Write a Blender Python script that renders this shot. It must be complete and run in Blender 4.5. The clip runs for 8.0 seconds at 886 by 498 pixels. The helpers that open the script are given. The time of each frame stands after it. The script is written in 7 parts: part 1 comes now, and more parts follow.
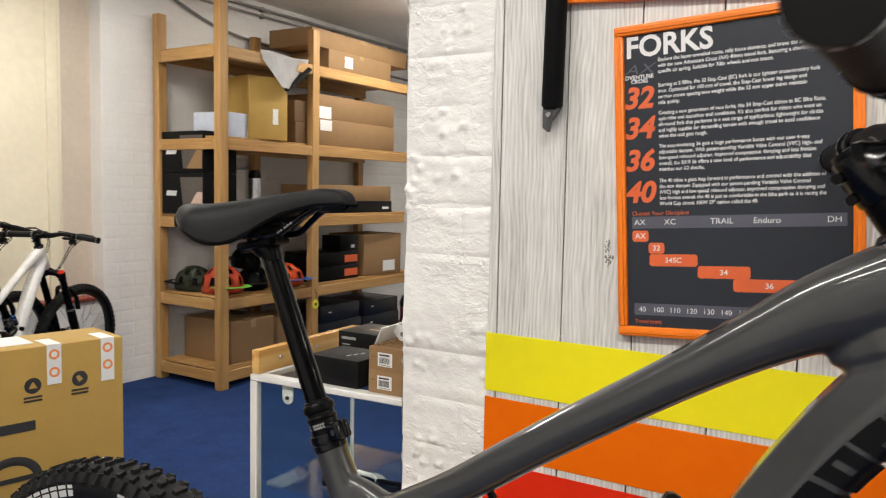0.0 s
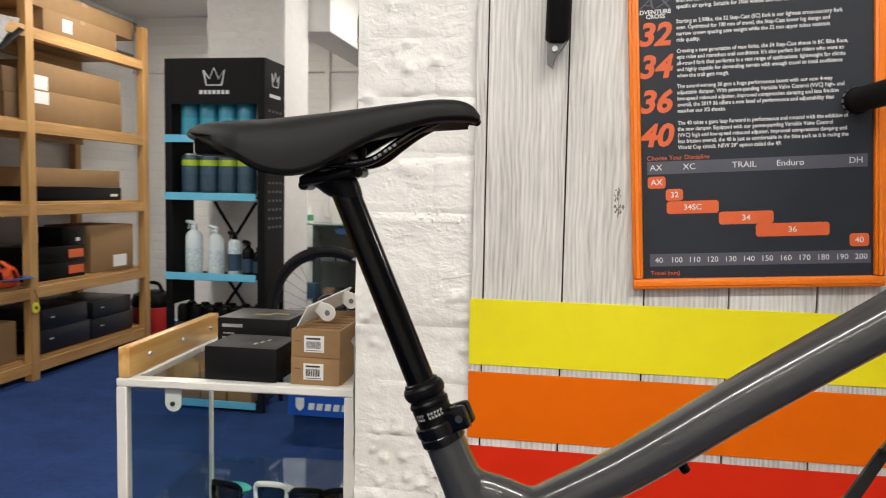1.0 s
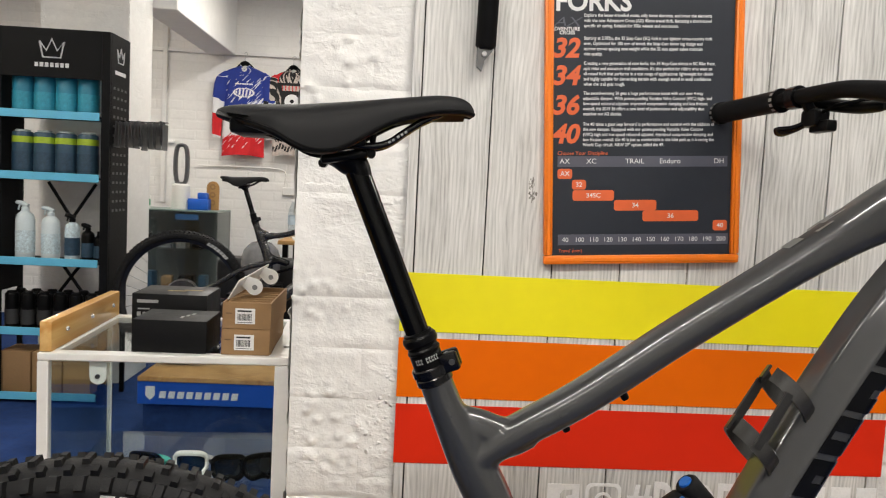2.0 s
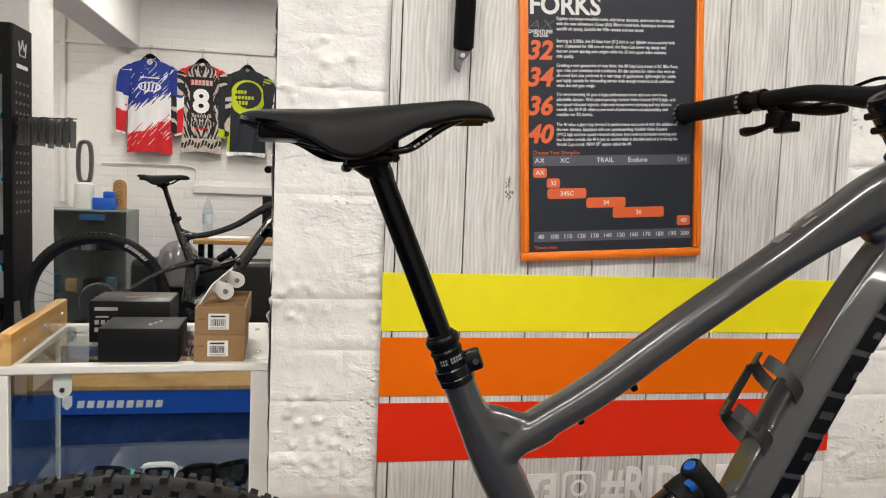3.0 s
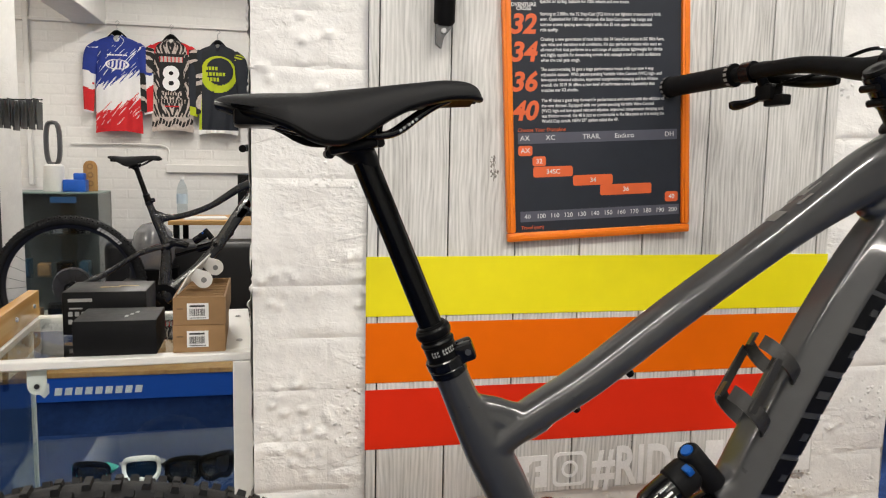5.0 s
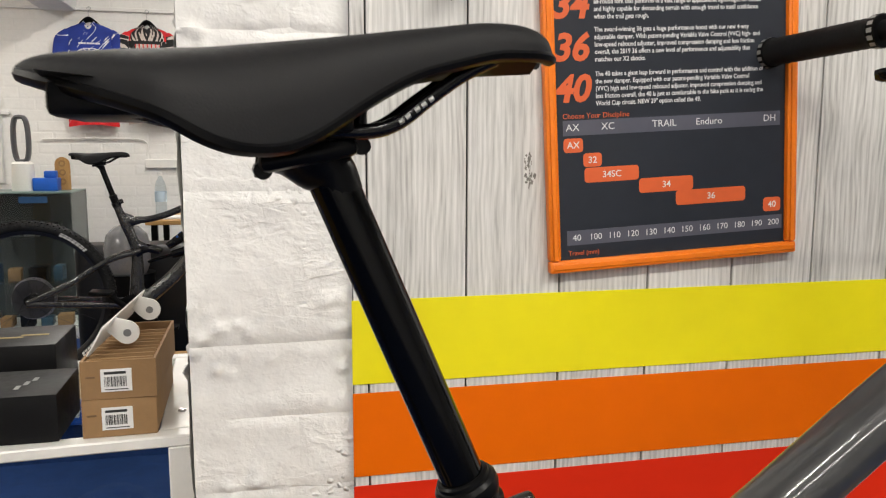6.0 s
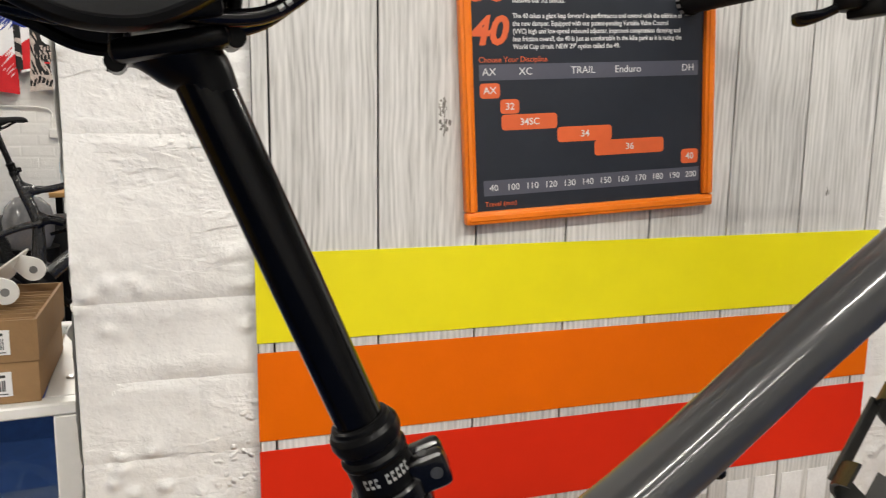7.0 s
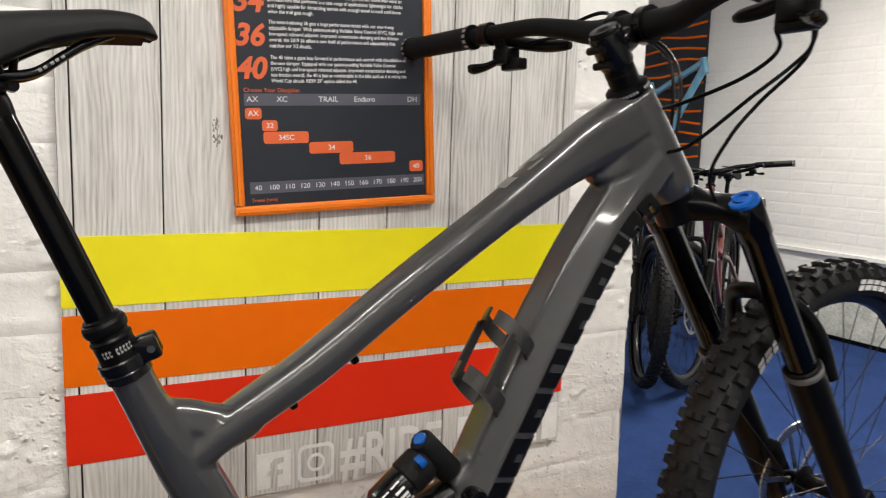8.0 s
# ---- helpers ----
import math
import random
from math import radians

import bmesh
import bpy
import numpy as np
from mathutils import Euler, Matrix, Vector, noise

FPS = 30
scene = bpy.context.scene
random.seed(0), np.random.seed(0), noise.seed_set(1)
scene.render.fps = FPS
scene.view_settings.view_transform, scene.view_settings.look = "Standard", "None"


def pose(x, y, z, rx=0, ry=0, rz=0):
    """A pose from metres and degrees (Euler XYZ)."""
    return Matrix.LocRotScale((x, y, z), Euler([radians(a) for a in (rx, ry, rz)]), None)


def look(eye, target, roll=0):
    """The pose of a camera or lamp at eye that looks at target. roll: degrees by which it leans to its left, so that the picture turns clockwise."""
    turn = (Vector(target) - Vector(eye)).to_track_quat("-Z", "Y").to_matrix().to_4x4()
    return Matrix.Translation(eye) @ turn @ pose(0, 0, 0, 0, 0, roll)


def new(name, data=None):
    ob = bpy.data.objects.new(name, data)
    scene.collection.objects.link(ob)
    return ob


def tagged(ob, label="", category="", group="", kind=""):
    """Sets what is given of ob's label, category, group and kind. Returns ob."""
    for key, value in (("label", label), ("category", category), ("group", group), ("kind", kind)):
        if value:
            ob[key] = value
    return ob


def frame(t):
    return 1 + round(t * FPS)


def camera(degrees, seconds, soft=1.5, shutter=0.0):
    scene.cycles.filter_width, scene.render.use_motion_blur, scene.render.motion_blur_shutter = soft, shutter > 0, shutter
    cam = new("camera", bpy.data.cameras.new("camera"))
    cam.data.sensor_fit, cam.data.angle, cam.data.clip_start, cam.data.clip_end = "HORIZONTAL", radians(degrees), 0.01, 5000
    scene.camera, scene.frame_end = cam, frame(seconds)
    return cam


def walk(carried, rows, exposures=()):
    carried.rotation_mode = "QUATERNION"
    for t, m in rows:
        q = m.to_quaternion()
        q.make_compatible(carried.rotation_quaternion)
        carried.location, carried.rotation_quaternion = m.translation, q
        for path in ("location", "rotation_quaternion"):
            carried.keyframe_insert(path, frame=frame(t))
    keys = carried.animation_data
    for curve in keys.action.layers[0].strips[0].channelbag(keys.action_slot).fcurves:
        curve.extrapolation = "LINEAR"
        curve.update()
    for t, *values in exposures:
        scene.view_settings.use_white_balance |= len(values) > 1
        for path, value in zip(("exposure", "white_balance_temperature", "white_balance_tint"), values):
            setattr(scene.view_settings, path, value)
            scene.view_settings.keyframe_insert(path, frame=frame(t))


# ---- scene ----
from mathutils import noise as mnoise

cam = camera(60.2, 8.0, soft=1.1, shutter=0.2)
PATH = [
    (0, (0.377, -1.13, 1.142), (-0.678, 0.562, 0.99), 1.1),
    (0.2, (0.285, -1.138, 1.114), (-0.671, 0.611, 0.963), 1.3),
    (0.5, (0.135, -1.115, 1.097), (-0.634, 0.725, 0.946), 1.2),
    (1, (-0.082, -1.119, 1.063), (-0.423, 0.845, 0.912), 1.1),
    (1.2, (-0.16, -1.134, 1.055), (-0.348, 0.85, 0.906), 1.4),
    (1.5, (-0.213, -1.174, 1.057), (-0.252, 0.82, 0.909), 2.1),
    (2, (-0.238, -1.263, 1.046), (-0.125, 0.728, 0.889), 2.9),
    (2.2, (-0.277, -1.266, 1.049), (-0.097, 0.72, 0.893), 2.9),
    (3.3, (-0.37, -1.259, 1.05), (0.024, 0.694, 0.883), 2.1),
    (3.5, (-0.371, -1.264, 1.05), (0.037, 0.686, 0.875), 2.1),
    (4, (-0.37, -1.278, 1.046), (0.053, 0.666, 0.846), 2.0),
    (4.5, (-0.371, -1.283, 1.033), (0.056, 0.658, 0.817), 1.7),
    (4.7, (-0.373, -1.278, 1.043), (0.051, 0.664, 0.821), 1.5),
    (5.8, (-0.329, -0.926, 1.083), (0.092, 1.014, 0.832), 0.2),
    (6, (-0.316, -0.859, 1.077), (0.114, 1.076, 0.816), 0.1),
    (6.5, (-0.304, -0.811, 1.039), (0.192, 1.103, 0.742), 0.2),
    (7, (-0.292, -0.824, 1.041), (0.325, 1.052, 0.724), 0.7),
    (7.2, (-0.276, -0.85, 1.043), (0.406, 1.0, 0.71), 1.0),
    (7.5, (-0.258, -0.933, 1.051), (0.548, 0.868, 0.724), 1.8),
    (7.7, (-0.242, -1.018, 1.036), (0.626, 0.762, 0.76), 1.4),
    (8, (-0.262, -1.142, 1.044), (0.681, 0.601, 0.774), 1.8),
]
walk(cam, [(t, look(eye, target, roll)) for t, eye, target, roll in PATH])

# ---- light: ceiling battens, seen and added, closed room ----
world = bpy.data.worlds.new("world")
scene.world = world
world.use_nodes = True
world.node_tree.nodes["Background"].inputs[0].default_value = (0.9, 0.95, 1.0, 1)
world.node_tree.nodes["Background"].inputs[1].default_value = 0.02
scene.view_settings.exposure = 0.0
CEIL, FL = 2.66, -0.26
# batten tubes: x, y, length, turn in degrees, watts
# (-0.97, 4.25) seen, front pair inferred from highlights, the rest added to brighten
BATTENS = [(-0.95, -1.55, 1.5, 0, 27.5), (0.95, -1.55, 1.5, 0, 38), (0.0, -3.1, 1.5, 0, 19),
           (-0.97, 4.25, 1.3, 90, 27), (-3.25, 1.0, 1.5, 90, 40), (3.3, 1.3, 1.5, 90, 98),
           (-3.05, 4.0, 1.3, 90, 25), (-0.9, 1.7, 1.5, 90, 14)]

# ---- materials ----
def mat(name, rgb, rough=0.5, metal=0.0, var=0.12, scale=14.0, bump=0.0, bscale=90.0, coat=0.0, spec=0.5,
        stretch=(1, 1, 1), each=0.0):
    m = bpy.data.materials.new(name)
    m.use_nodes = True
    n, l = m.node_tree.nodes, m.node_tree.links
    b = n["Principled BSDF"]
    b.inputs["Metallic"].default_value = metal
    b.inputs["Coat Weight"].default_value = coat
    b.inputs["Coat Roughness"].default_value = 0.06
    b.inputs["Specular IOR Level"].default_value = spec
    co, mp = n.new("ShaderNodeTexCoord"), n.new("ShaderNodeMapping")
    mp.inputs["Scale"].default_value = stretch
    l.new(co.outputs["Object"], mp.inputs[0])
    a, c = n.new("ShaderNodeTexNoise"), n.new("ShaderNodeTexNoise")
    for t, s, d in ((a, scale, 5.0), (c, scale * 7.3, 3.0)):
        t.inputs["Scale"].default_value, t.inputs["Detail"].default_value = s, d
        l.new(mp.outputs[0], t.inputs["Vector"])
    add = n.new("ShaderNodeMath")
    add.operation = "ADD"
    l.new(a.outputs[0], add.inputs[0]), l.new(c.outputs[0], add.inputs[1])
    r = n.new("ShaderNodeMapRange")
    r.inputs[1].default_value, r.inputs[2].default_value = 0.7, 1.3
    r.inputs[3].default_value, r.inputs[4].default_value = 1 - var, 1 + var
    l.new(add.outputs[0], r.inputs[0])
    mul = n.new("ShaderNodeMix")
    mul.data_type, mul.blend_type = "RGBA", "MULTIPLY"
    mul.inputs[0].default_value = 1.0
    mul.inputs[6].default_value = (*rgb, 1)
    val = r.outputs[0]
    if each:
        oi, r2, m2 = n.new("ShaderNodeObjectInfo"), n.new("ShaderNodeMapRange"), n.new("ShaderNodeMath")
        r2.inputs[3].default_value, r2.inputs[4].default_value = 1 - each, 1 + each
        m2.operation = "MULTIPLY"
        l.new(oi.outputs["Random"], r2.inputs[0]), l.new(r2.outputs[0], m2.inputs[0]), l.new(val, m2.inputs[1])
        val = m2.outputs[0]
    l.new(val, mul.inputs[7])
    l.new(mul.outputs[2], b.inputs["Base Color"])
    rr = n.new("ShaderNodeMapRange")
    rr.inputs[3].default_value, rr.inputs[4].default_value = max(0.02, rough * 0.82), min(1, rough * 1.18)
    l.new(c.outputs[0], rr.inputs[0]), l.new(rr.outputs[0], b.inputs["Roughness"])
    if bump:
        bt, bp = n.new("ShaderNodeTexNoise"), n.new("ShaderNodeBump")
        bt.inputs["Scale"].default_value, bt.inputs["Detail"].default_value = bscale, 6.0
        bp.inputs["Strength"].default_value, bp.inputs["Distance"].default_value = min(1.0, bump), 0.004 * max(1.0, bump)
        l.new(mp.outputs[0], bt.inputs["Vector"]), l.new(bt.outputs[0], bp.inputs["Height"]), l.new(bp.outputs[0], b.inputs["Normal"])
    return m


def glass(name, tint=(0.93, 0.97, 0.96), rough=0.02):
    m = bpy.data.materials.new(name)
    m.use_nodes = True
    n, l = m.node_tree.nodes, m.node_tree.links
    n.remove(n["Principled BSDF"])
    t, g, x, f = n.new("ShaderNodeBsdfTransparent"), n.new("ShaderNodeBsdfGlossy"), n.new("ShaderNodeMixShader"), n.new("ShaderNodeLayerWeight")
    t.inputs[0].default_value = (*tint, 1)
    g.inputs["Roughness"].default_value = rough
    f.inputs[0].default_value = 0.5
    p, q = n.new("ShaderNodeMath"), n.new("ShaderNodeMath")
    p.operation, q.operation = "POWER", "MULTIPLY_ADD"
    p.inputs[1].default_value, q.inputs[1].default_value, q.inputs[2].default_value = 5.0, 0.9, 0.035
    l.new(f.outputs["Facing"], p.inputs[0]), l.new(p.outputs[0], q.inputs[0]), l.new(q.outputs[0], x.inputs[0]), l.new(t.outputs[0], x.inputs[1]), l.new(g.outputs[0], x.inputs[2])
    l.new(x.outputs[0], n["Material Output"].inputs[0])
    return m


def glow(name, rgb, strength):
    m = bpy.data.materials.new(name)
    m.use_nodes = True
    b = m.node_tree.nodes["Principled BSDF"]
    b.inputs["Base Color"].default_value = (0.9, 0.9, 0.9, 1)
    b.inputs["Emission Color"].default_value, b.inputs["Emission Strength"].default_value = (*rgb, 1), strength
    return m


def painted_masonry(name, rgb=(0.8, 0.79, 0.77), lumps=1.0):
    """Thick, many times repainted masonry: rounded lumps, drips and chips."""
    m = mat(name, rgb, 0.55, var=0.035, scale=5, each=0.015)
    n, l = m.node_tree.nodes, m.node_tree.links
    b = n["Principled BSDF"]
    co = n.new("ShaderNodeNewGeometry")
    # some stretches are worn, others thick and smooth
    area, ar = n.new("ShaderNodeTexNoise"), n.new("ShaderNodeMapRange")
    area.inputs["Scale"].default_value, area.inputs["Detail"].default_value = 6.5, 2.0
    ar.inputs[1].default_value, ar.inputs[2].default_value, ar.inputs[3].default_value = 0.40, 0.62, 0.12
    l.new(co.outputs["Position"], area.inputs["Vector"]), l.new(area.outputs[0], ar.inputs[0])
    prev = None
    for size, scale, lo, hi, dist, masked in (((1, 1, 1), 9.0, 0.3, 0.72, 0.0034, False), ((1, 1, 1.4), 30.0, 0.40, 0.64, 0.0011, True), ((1, 1, 1.1), 70.0, 0.42, 0.60, 0.0006, True),
                                              ((1, 1, 2.6), 8.0, 0.50, 0.535, 0.0009, True), ((1, 1, 2.2), 15.0, 0.38, 0.42, 0.0006, True), ((1, 1, 1), 190.0, 0.3, 0.7, 0.00025, False)):
        mp, t, bp, r = n.new("ShaderNodeMapping"), n.new("ShaderNodeTexNoise"), n.new("ShaderNodeBump"), n.new("ShaderNodeMapRange")
        mp.inputs["Scale"].default_value = size
        t.inputs["Scale"].default_value, t.inputs["Detail"].default_value, t.inputs["Roughness"].default_value = scale, 4.0 if masked else 1.5, 0.5
        t.inputs["Distortion"].default_value = 0.35
        r.inputs[1].default_value, r.inputs[2].default_value = lo, hi
        bp.inputs["Strength"].default_value, bp.inputs["Distance"].default_value = 0.9, dist * lumps
        l.new(co.outputs["Position"], mp.inputs[0]), l.new(mp.outputs[0], t.inputs["Vector"]), l.new(t.outputs[0], r.inputs[0])
        high = r.outputs[0]
        if masked:
            mm = n.new("ShaderNodeMath")
            mm.operation = "MULTIPLY"
            l.new(high, mm.inputs[0]), l.new(ar.outputs[0], mm.inputs[1])
            high = mm.outputs[0]
        l.new(high, bp.inputs["Height"])
        if prev:
            l.new(prev.outputs[0], bp.inputs["Normal"])
        prev = bp
    # small round lumps in clusters
    v, mk, r, r2, mu, bp = n.new("ShaderNodeTexVoronoi"), n.new("ShaderNodeTexNoise"), n.new("ShaderNodeMapRange"), n.new("ShaderNodeMapRange"), n.new("ShaderNodeMath"), n.new("ShaderNodeBump")
    v.inputs["Scale"].default_value, mk.inputs["Scale"].default_value = 85.0, 6.0
    r.inputs[1].default_value, r.inputs[2].default_value, r.inputs[3].default_value, r.inputs[4].default_value = 0.05, 0.36, 1.0, 0.0
    r2.inputs[1].default_value, r2.inputs[2].default_value = 0.555, 0.64
    mu.operation = "MULTIPLY"
    bp.inputs["Strength"].default_value, bp.inputs["Distance"].default_value = 0.9, 0.0030 * lumps
    wob, wa = n.new("ShaderNodeTexNoise"), n.new("ShaderNodeVectorMath")
    wob.inputs["Scale"].default_value = 60.0
    wa.operation = "MULTIPLY_ADD"
    wa.inputs[1].default_value = (0.012, 0.012, 0.012)
    l.new(co.outputs["Position"], wob.inputs["Vector"]), l.new(wob.outputs["Color"], wa.inputs[0]), l.new(co.outputs["Position"], wa.inputs[2])
    l.new(wa.outputs[0], v.inputs["Vector"]), l.new(co.outputs["Position"], mk.inputs["Vector"])
    l.new(v.outputs["Distance"], r.inputs[0]), l.new(mk.outputs[0], r2.inputs[0])
    l.new(r.outputs[0], mu.inputs[0]), l.new(r2.outputs[0], mu.inputs[1]), l.new(mu.outputs[0], bp.inputs["Height"])
    l.new(prev.outputs[0], bp.inputs["Normal"])
    l.new(bp.outputs[0], b.inputs["Normal"])
    return m


def grained(name, dark, light, rough=0.5, along=2, rings=9.0, bump=0.15, fine=70.0, band=0.5):
    """Wood with grain along one axis."""
    m = bpy.data.materials.new(name)
    m.use_nodes = True
    n, l = m.node_tree.nodes, m.node_tree.links
    b = n["Principled BSDF"]
    co, mp, oi = n.new("ShaderNodeTexCoord"), n.new("ShaderNodeMapping"), n.new("ShaderNodeObjectInfo")
    s = [1.0, 1.0, 1.0]
    s[along] = 0.06
    mp.inputs["Scale"].default_value = s
    ad = n.new("ShaderNodeVectorMath")
    sc = n.new("ShaderNodeVectorMath")
    sc.operation = "SCALE"
    sc.inputs[0].default_value = (3.1, 2.3, 5.7)
    l.new(oi.outputs["Random"], sc.inputs["Scale"])
    l.new(co.outputs["Object"], ad.inputs[0]), l.new(sc.outputs[0], ad.inputs[1]), l.new(ad.outputs[0], mp.inputs[0])
    a, c = n.new("ShaderNodeTexNoise"), n.new("ShaderNodeTexNoise")
    a.inputs["Scale"].default_value, a.inputs["Detail"].default_value, a.inputs["Distortion"].default_value = rings, 6.0, 1.4
    c.inputs["Scale"].default_value, c.inputs["Detail"].default_value = fine, 5.0
    l.new(mp.outputs[0], a.inputs["Vector"]), l.new(mp.outputs[0], c.inputs["Vector"])
    w = n.new("ShaderNodeMath")
    w.operation = "MULTIPLY_ADD"
    w.inputs[1].default_value = band
    l.new(a.outputs[0], w.inputs[0])
    k = n.new("ShaderNodeMath")
    k.operation = "MULTIPLY"
    k.inputs[1].default_value = 1 - band
    l.new(c.outputs[0], k.inputs[0]), l.new(k.outputs[0], w.inputs[2])
    r = n.new("ShaderNodeValToRGB")
    r.color_ramp.elements[0].position, r.color_ramp.elements[1].position = 0.36, 0.62
    r.color_ramp.elements[0].color, r.color_ramp.elements[1].color = (*dark, 1), (*light, 1)
    l.new(w.outputs[0], r.inputs[0]), l.new(r.outputs[0], b.inputs["Base Color"])
    b.inputs["Roughness"].default_value = rough
    bp = n.new("ShaderNodeBump")
    bp.inputs["Strength"].default_value, bp.inputs["Distance"].default_value = bump, 0.002
    l.new(w.outputs[0], bp.inputs["Height"]), l.new(bp.outputs[0], b.inputs["Normal"])
    return m


def planked(name):
    """Printed grey-washed boards: fine streaks, wandering growth rings and pale patches."""
    m = bpy.data.materials.new(name)
    m.use_nodes = True
    n, l = m.node_tree.nodes, m.node_tree.links
    b = n["Principled BSDF"]
    co, oi, sc, ad = n.new("ShaderNodeTexCoord"), n.new("ShaderNodeObjectInfo"), n.new("ShaderNodeVectorMath"), n.new("ShaderNodeVectorMath")
    sc.operation = "SCALE"
    sc.inputs[0].default_value = (3.1, 2.3, 5.7)
    l.new(oi.outputs["Random"], sc.inputs["Scale"])
    l.new(co.outputs["Object"], ad.inputs[0]), l.new(sc.outputs[0], ad.inputs[1])

    def noise(scale, size, detail, rough=0.55):
        mp, t = n.new("ShaderNodeMapping"), n.new("ShaderNodeTexNoise")
        mp.inputs["Scale"].default_value = scale
        t.inputs["Scale"].default_value, t.inputs["Detail"].default_value, t.inputs["Roughness"].default_value = size, detail, rough
        l.new(ad.outputs[0], mp.inputs[0]), l.new(mp.outputs[0], t.inputs["Vector"])
        return t.outputs[0]

    wave, wm = n.new("ShaderNodeTexWave"), n.new("ShaderNodeMapping")
    wave.bands_direction = "X"
    wm.inputs["Scale"].default_value = (1.0, 1.0, 0.26)
    wave.inputs["Scale"].default_value, wave.inputs["Distortion"].default_value = 46.0, 26.0
    wave.inputs["Detail"].default_value, wave.inputs["Detail Scale"].default_value, wave.inputs["Detail Roughness"].default_value = 3.0, 0.20, 0.55
    l.new(ad.outputs[0], wm.inputs[0]), l.new(wm.outputs[0], wave.inputs["Vector"])
    layers = ((wave.outputs["Fac"], 0.13), (noise((1, 1, 0.045), 330.0, 5.0, 0.65), 0.62), (noise((1, 1, 0.05), 75.0, 4.0, 0.6), 0.36), (noise((1, 1, 0.4), 7.0, 4.0), 0.50))
    total = None
    for out, weight in layers:
        k = n.new("ShaderNodeMath")
        k.operation = "MULTIPLY_ADD"
        k.inputs[1].default_value = weight
        l.new(out, k.inputs[0])
        if total is None:
            k.inputs[2].default_value = 0.0
        else:
            l.new(total, k.inputs[2])
        total = k.outputs[0]
    r = n.new("ShaderNodeValToRGB")
    e = r.color_ramp.elements
    e[0].position, e[0].color = 0.54, (0.28, 0.275, 0.26, 1)
    e[1].position, e[1].color = 1.02, (0.78, 0.77, 0.745, 1)
    mid = e.new(0.76)
    mid.color = (0.565, 0.56, 0.535, 1)
    l.new(total, r.inputs[0]), l.new(r.outputs[0], b.inputs["Base Color"])
    b.inputs["Roughness"].default_value = 0.48
    bp = n.new("ShaderNodeBump")
    bp.inputs["Strength"].default_value, bp.inputs["Distance"].default_value = 0.12, 0.001
    l.new(total, bp.inputs["Height"]), l.new(bp.outputs[0], b.inputs["Normal"])
    return m


M_PIER = painted_masonry("white_paint_masonry", (0.83, 0.82, 0.795))
M_BRICK = painted_masonry("white_paint_brick", (0.8, 0.79, 0.765), 0.35)
M_MORTAR = painted_masonry("white_paint_joint", (0.78, 0.77, 0.745), 0.7)
M_CREAM = mat("cream_paint", (0.80, 0.73, 0.56), 0.5, var=0.05, scale=3, bump=0.1)
M_CEIL = mat("ceiling_paint", (0.8, 0.79, 0.77), 0.7, var=0.04, scale=2, bump=0.1)
M_CARPET = mat("blue_carpet", (0.016, 0.041, 0.140), 0.95, var=0.25, scale=6, bump=0.9, bscale=420, spec=0.15)
M_PLANK = planked("grey_washed_plank")
M_GAP = mat("plank_gap", (0.02, 0.02, 0.02), 0.8)
M_YEL = mat("yellow_vinyl", (0.85, 0.76, 0.004), 0.42, var=0.03, scale=4, bump=0.05, bscale=200)
M_ORA = mat("orange_vinyl", (0.79, 0.142, 0.0), 0.5, var=0.03, scale=4, bump=0.05, bscale=200, spec=0.15)
M_RED = mat("red_vinyl", (0.70, 0.026, 0.006), 0.5, var=0.03, scale=4, bump=0.05, bscale=200, spec=0.15)
M_WHT = mat("white_print", (0.84, 0.84, 0.83), 0.45, var=0.08, scale=30)
M_FRAMEO = mat("orange_frame", (0.86, 0.20, 0.008), 0.35, var=0.04, scale=20, bump=0.05)
M_POSTER = mat("charcoal_print", (0.021, 0.025, 0.034), 0.38, var=0.06, scale=8, spec=0.35)
M_BAND = mat("grey_print", (0.085, 0.088, 0.115), 0.35, var=0.05)
M_PORA = mat("coral_print", (0.70, 0.125, 0.034), 0.4, var=0.04)
M_PTXT = mat("white_ink", (0.72, 0.72, 0.72), 0.4, var=0.03)
M_BLACK = mat("black_satin", (0.003, 0.003, 0.0032), 0.32, var=0.2, scale=30, bump=0.03, spec=0.12)
M_MATTE = mat("black_matte", (0.006, 0.006, 0.0065), 0.6, var=0.2, scale=40, bump=0.1, bscale=300, spec=0.12)
M_GLOSSB = mat("black_gloss", (0.003, 0.003, 0.0035), 0.2, var=0.2, coat=0.15, spec=0.25)
M_POST = mat("black_anodised", (0.0015, 0.0015, 0.0015), 0.15, var=0.2, spec=0.2)
M_RUBBER = mat("tyre_rubber", (0.0062, 0.0062, 0.0066), 0.62, var=0.25, scale=60, bump=0.2, bscale=500, spec=0.25)
M_RIM = mat("rim_black", (0.012, 0.012, 0.013), 0.3, var=0.2)
M_SPOKE = mat("spoke_black", (0.03, 0.03, 0.032), 0.3, metal=0.8)
M_STEEL = mat("bare_steel", (0.55, 0.55, 0.56), 0.28, metal=1.0, var=0.1, scale=40)
M_GREYF = mat("grey_gloss_frame", (0.036, 0.0365, 0.0365), 0.30, var=0.05, scale=9, coat=0.8, spec=0.25)
M_SADDLE = mat("saddle_cover", (0.0085, 0.0085, 0.009), 0.6, var=0.12, scale=30, bump=0.08, bscale=900, spec=0.2)
M_BLUEA = mat("blue_anodised", (0.008, 0.12, 0.50), 0.3, metal=0.5, var=0.1)
M_DECAL = mat("decal_black", (0.003, 0.003, 0.0035), 0.3, spec=0.2)
M_DECALG = mat("decal_grey", (0.30, 0.30, 0.29), 0.3)
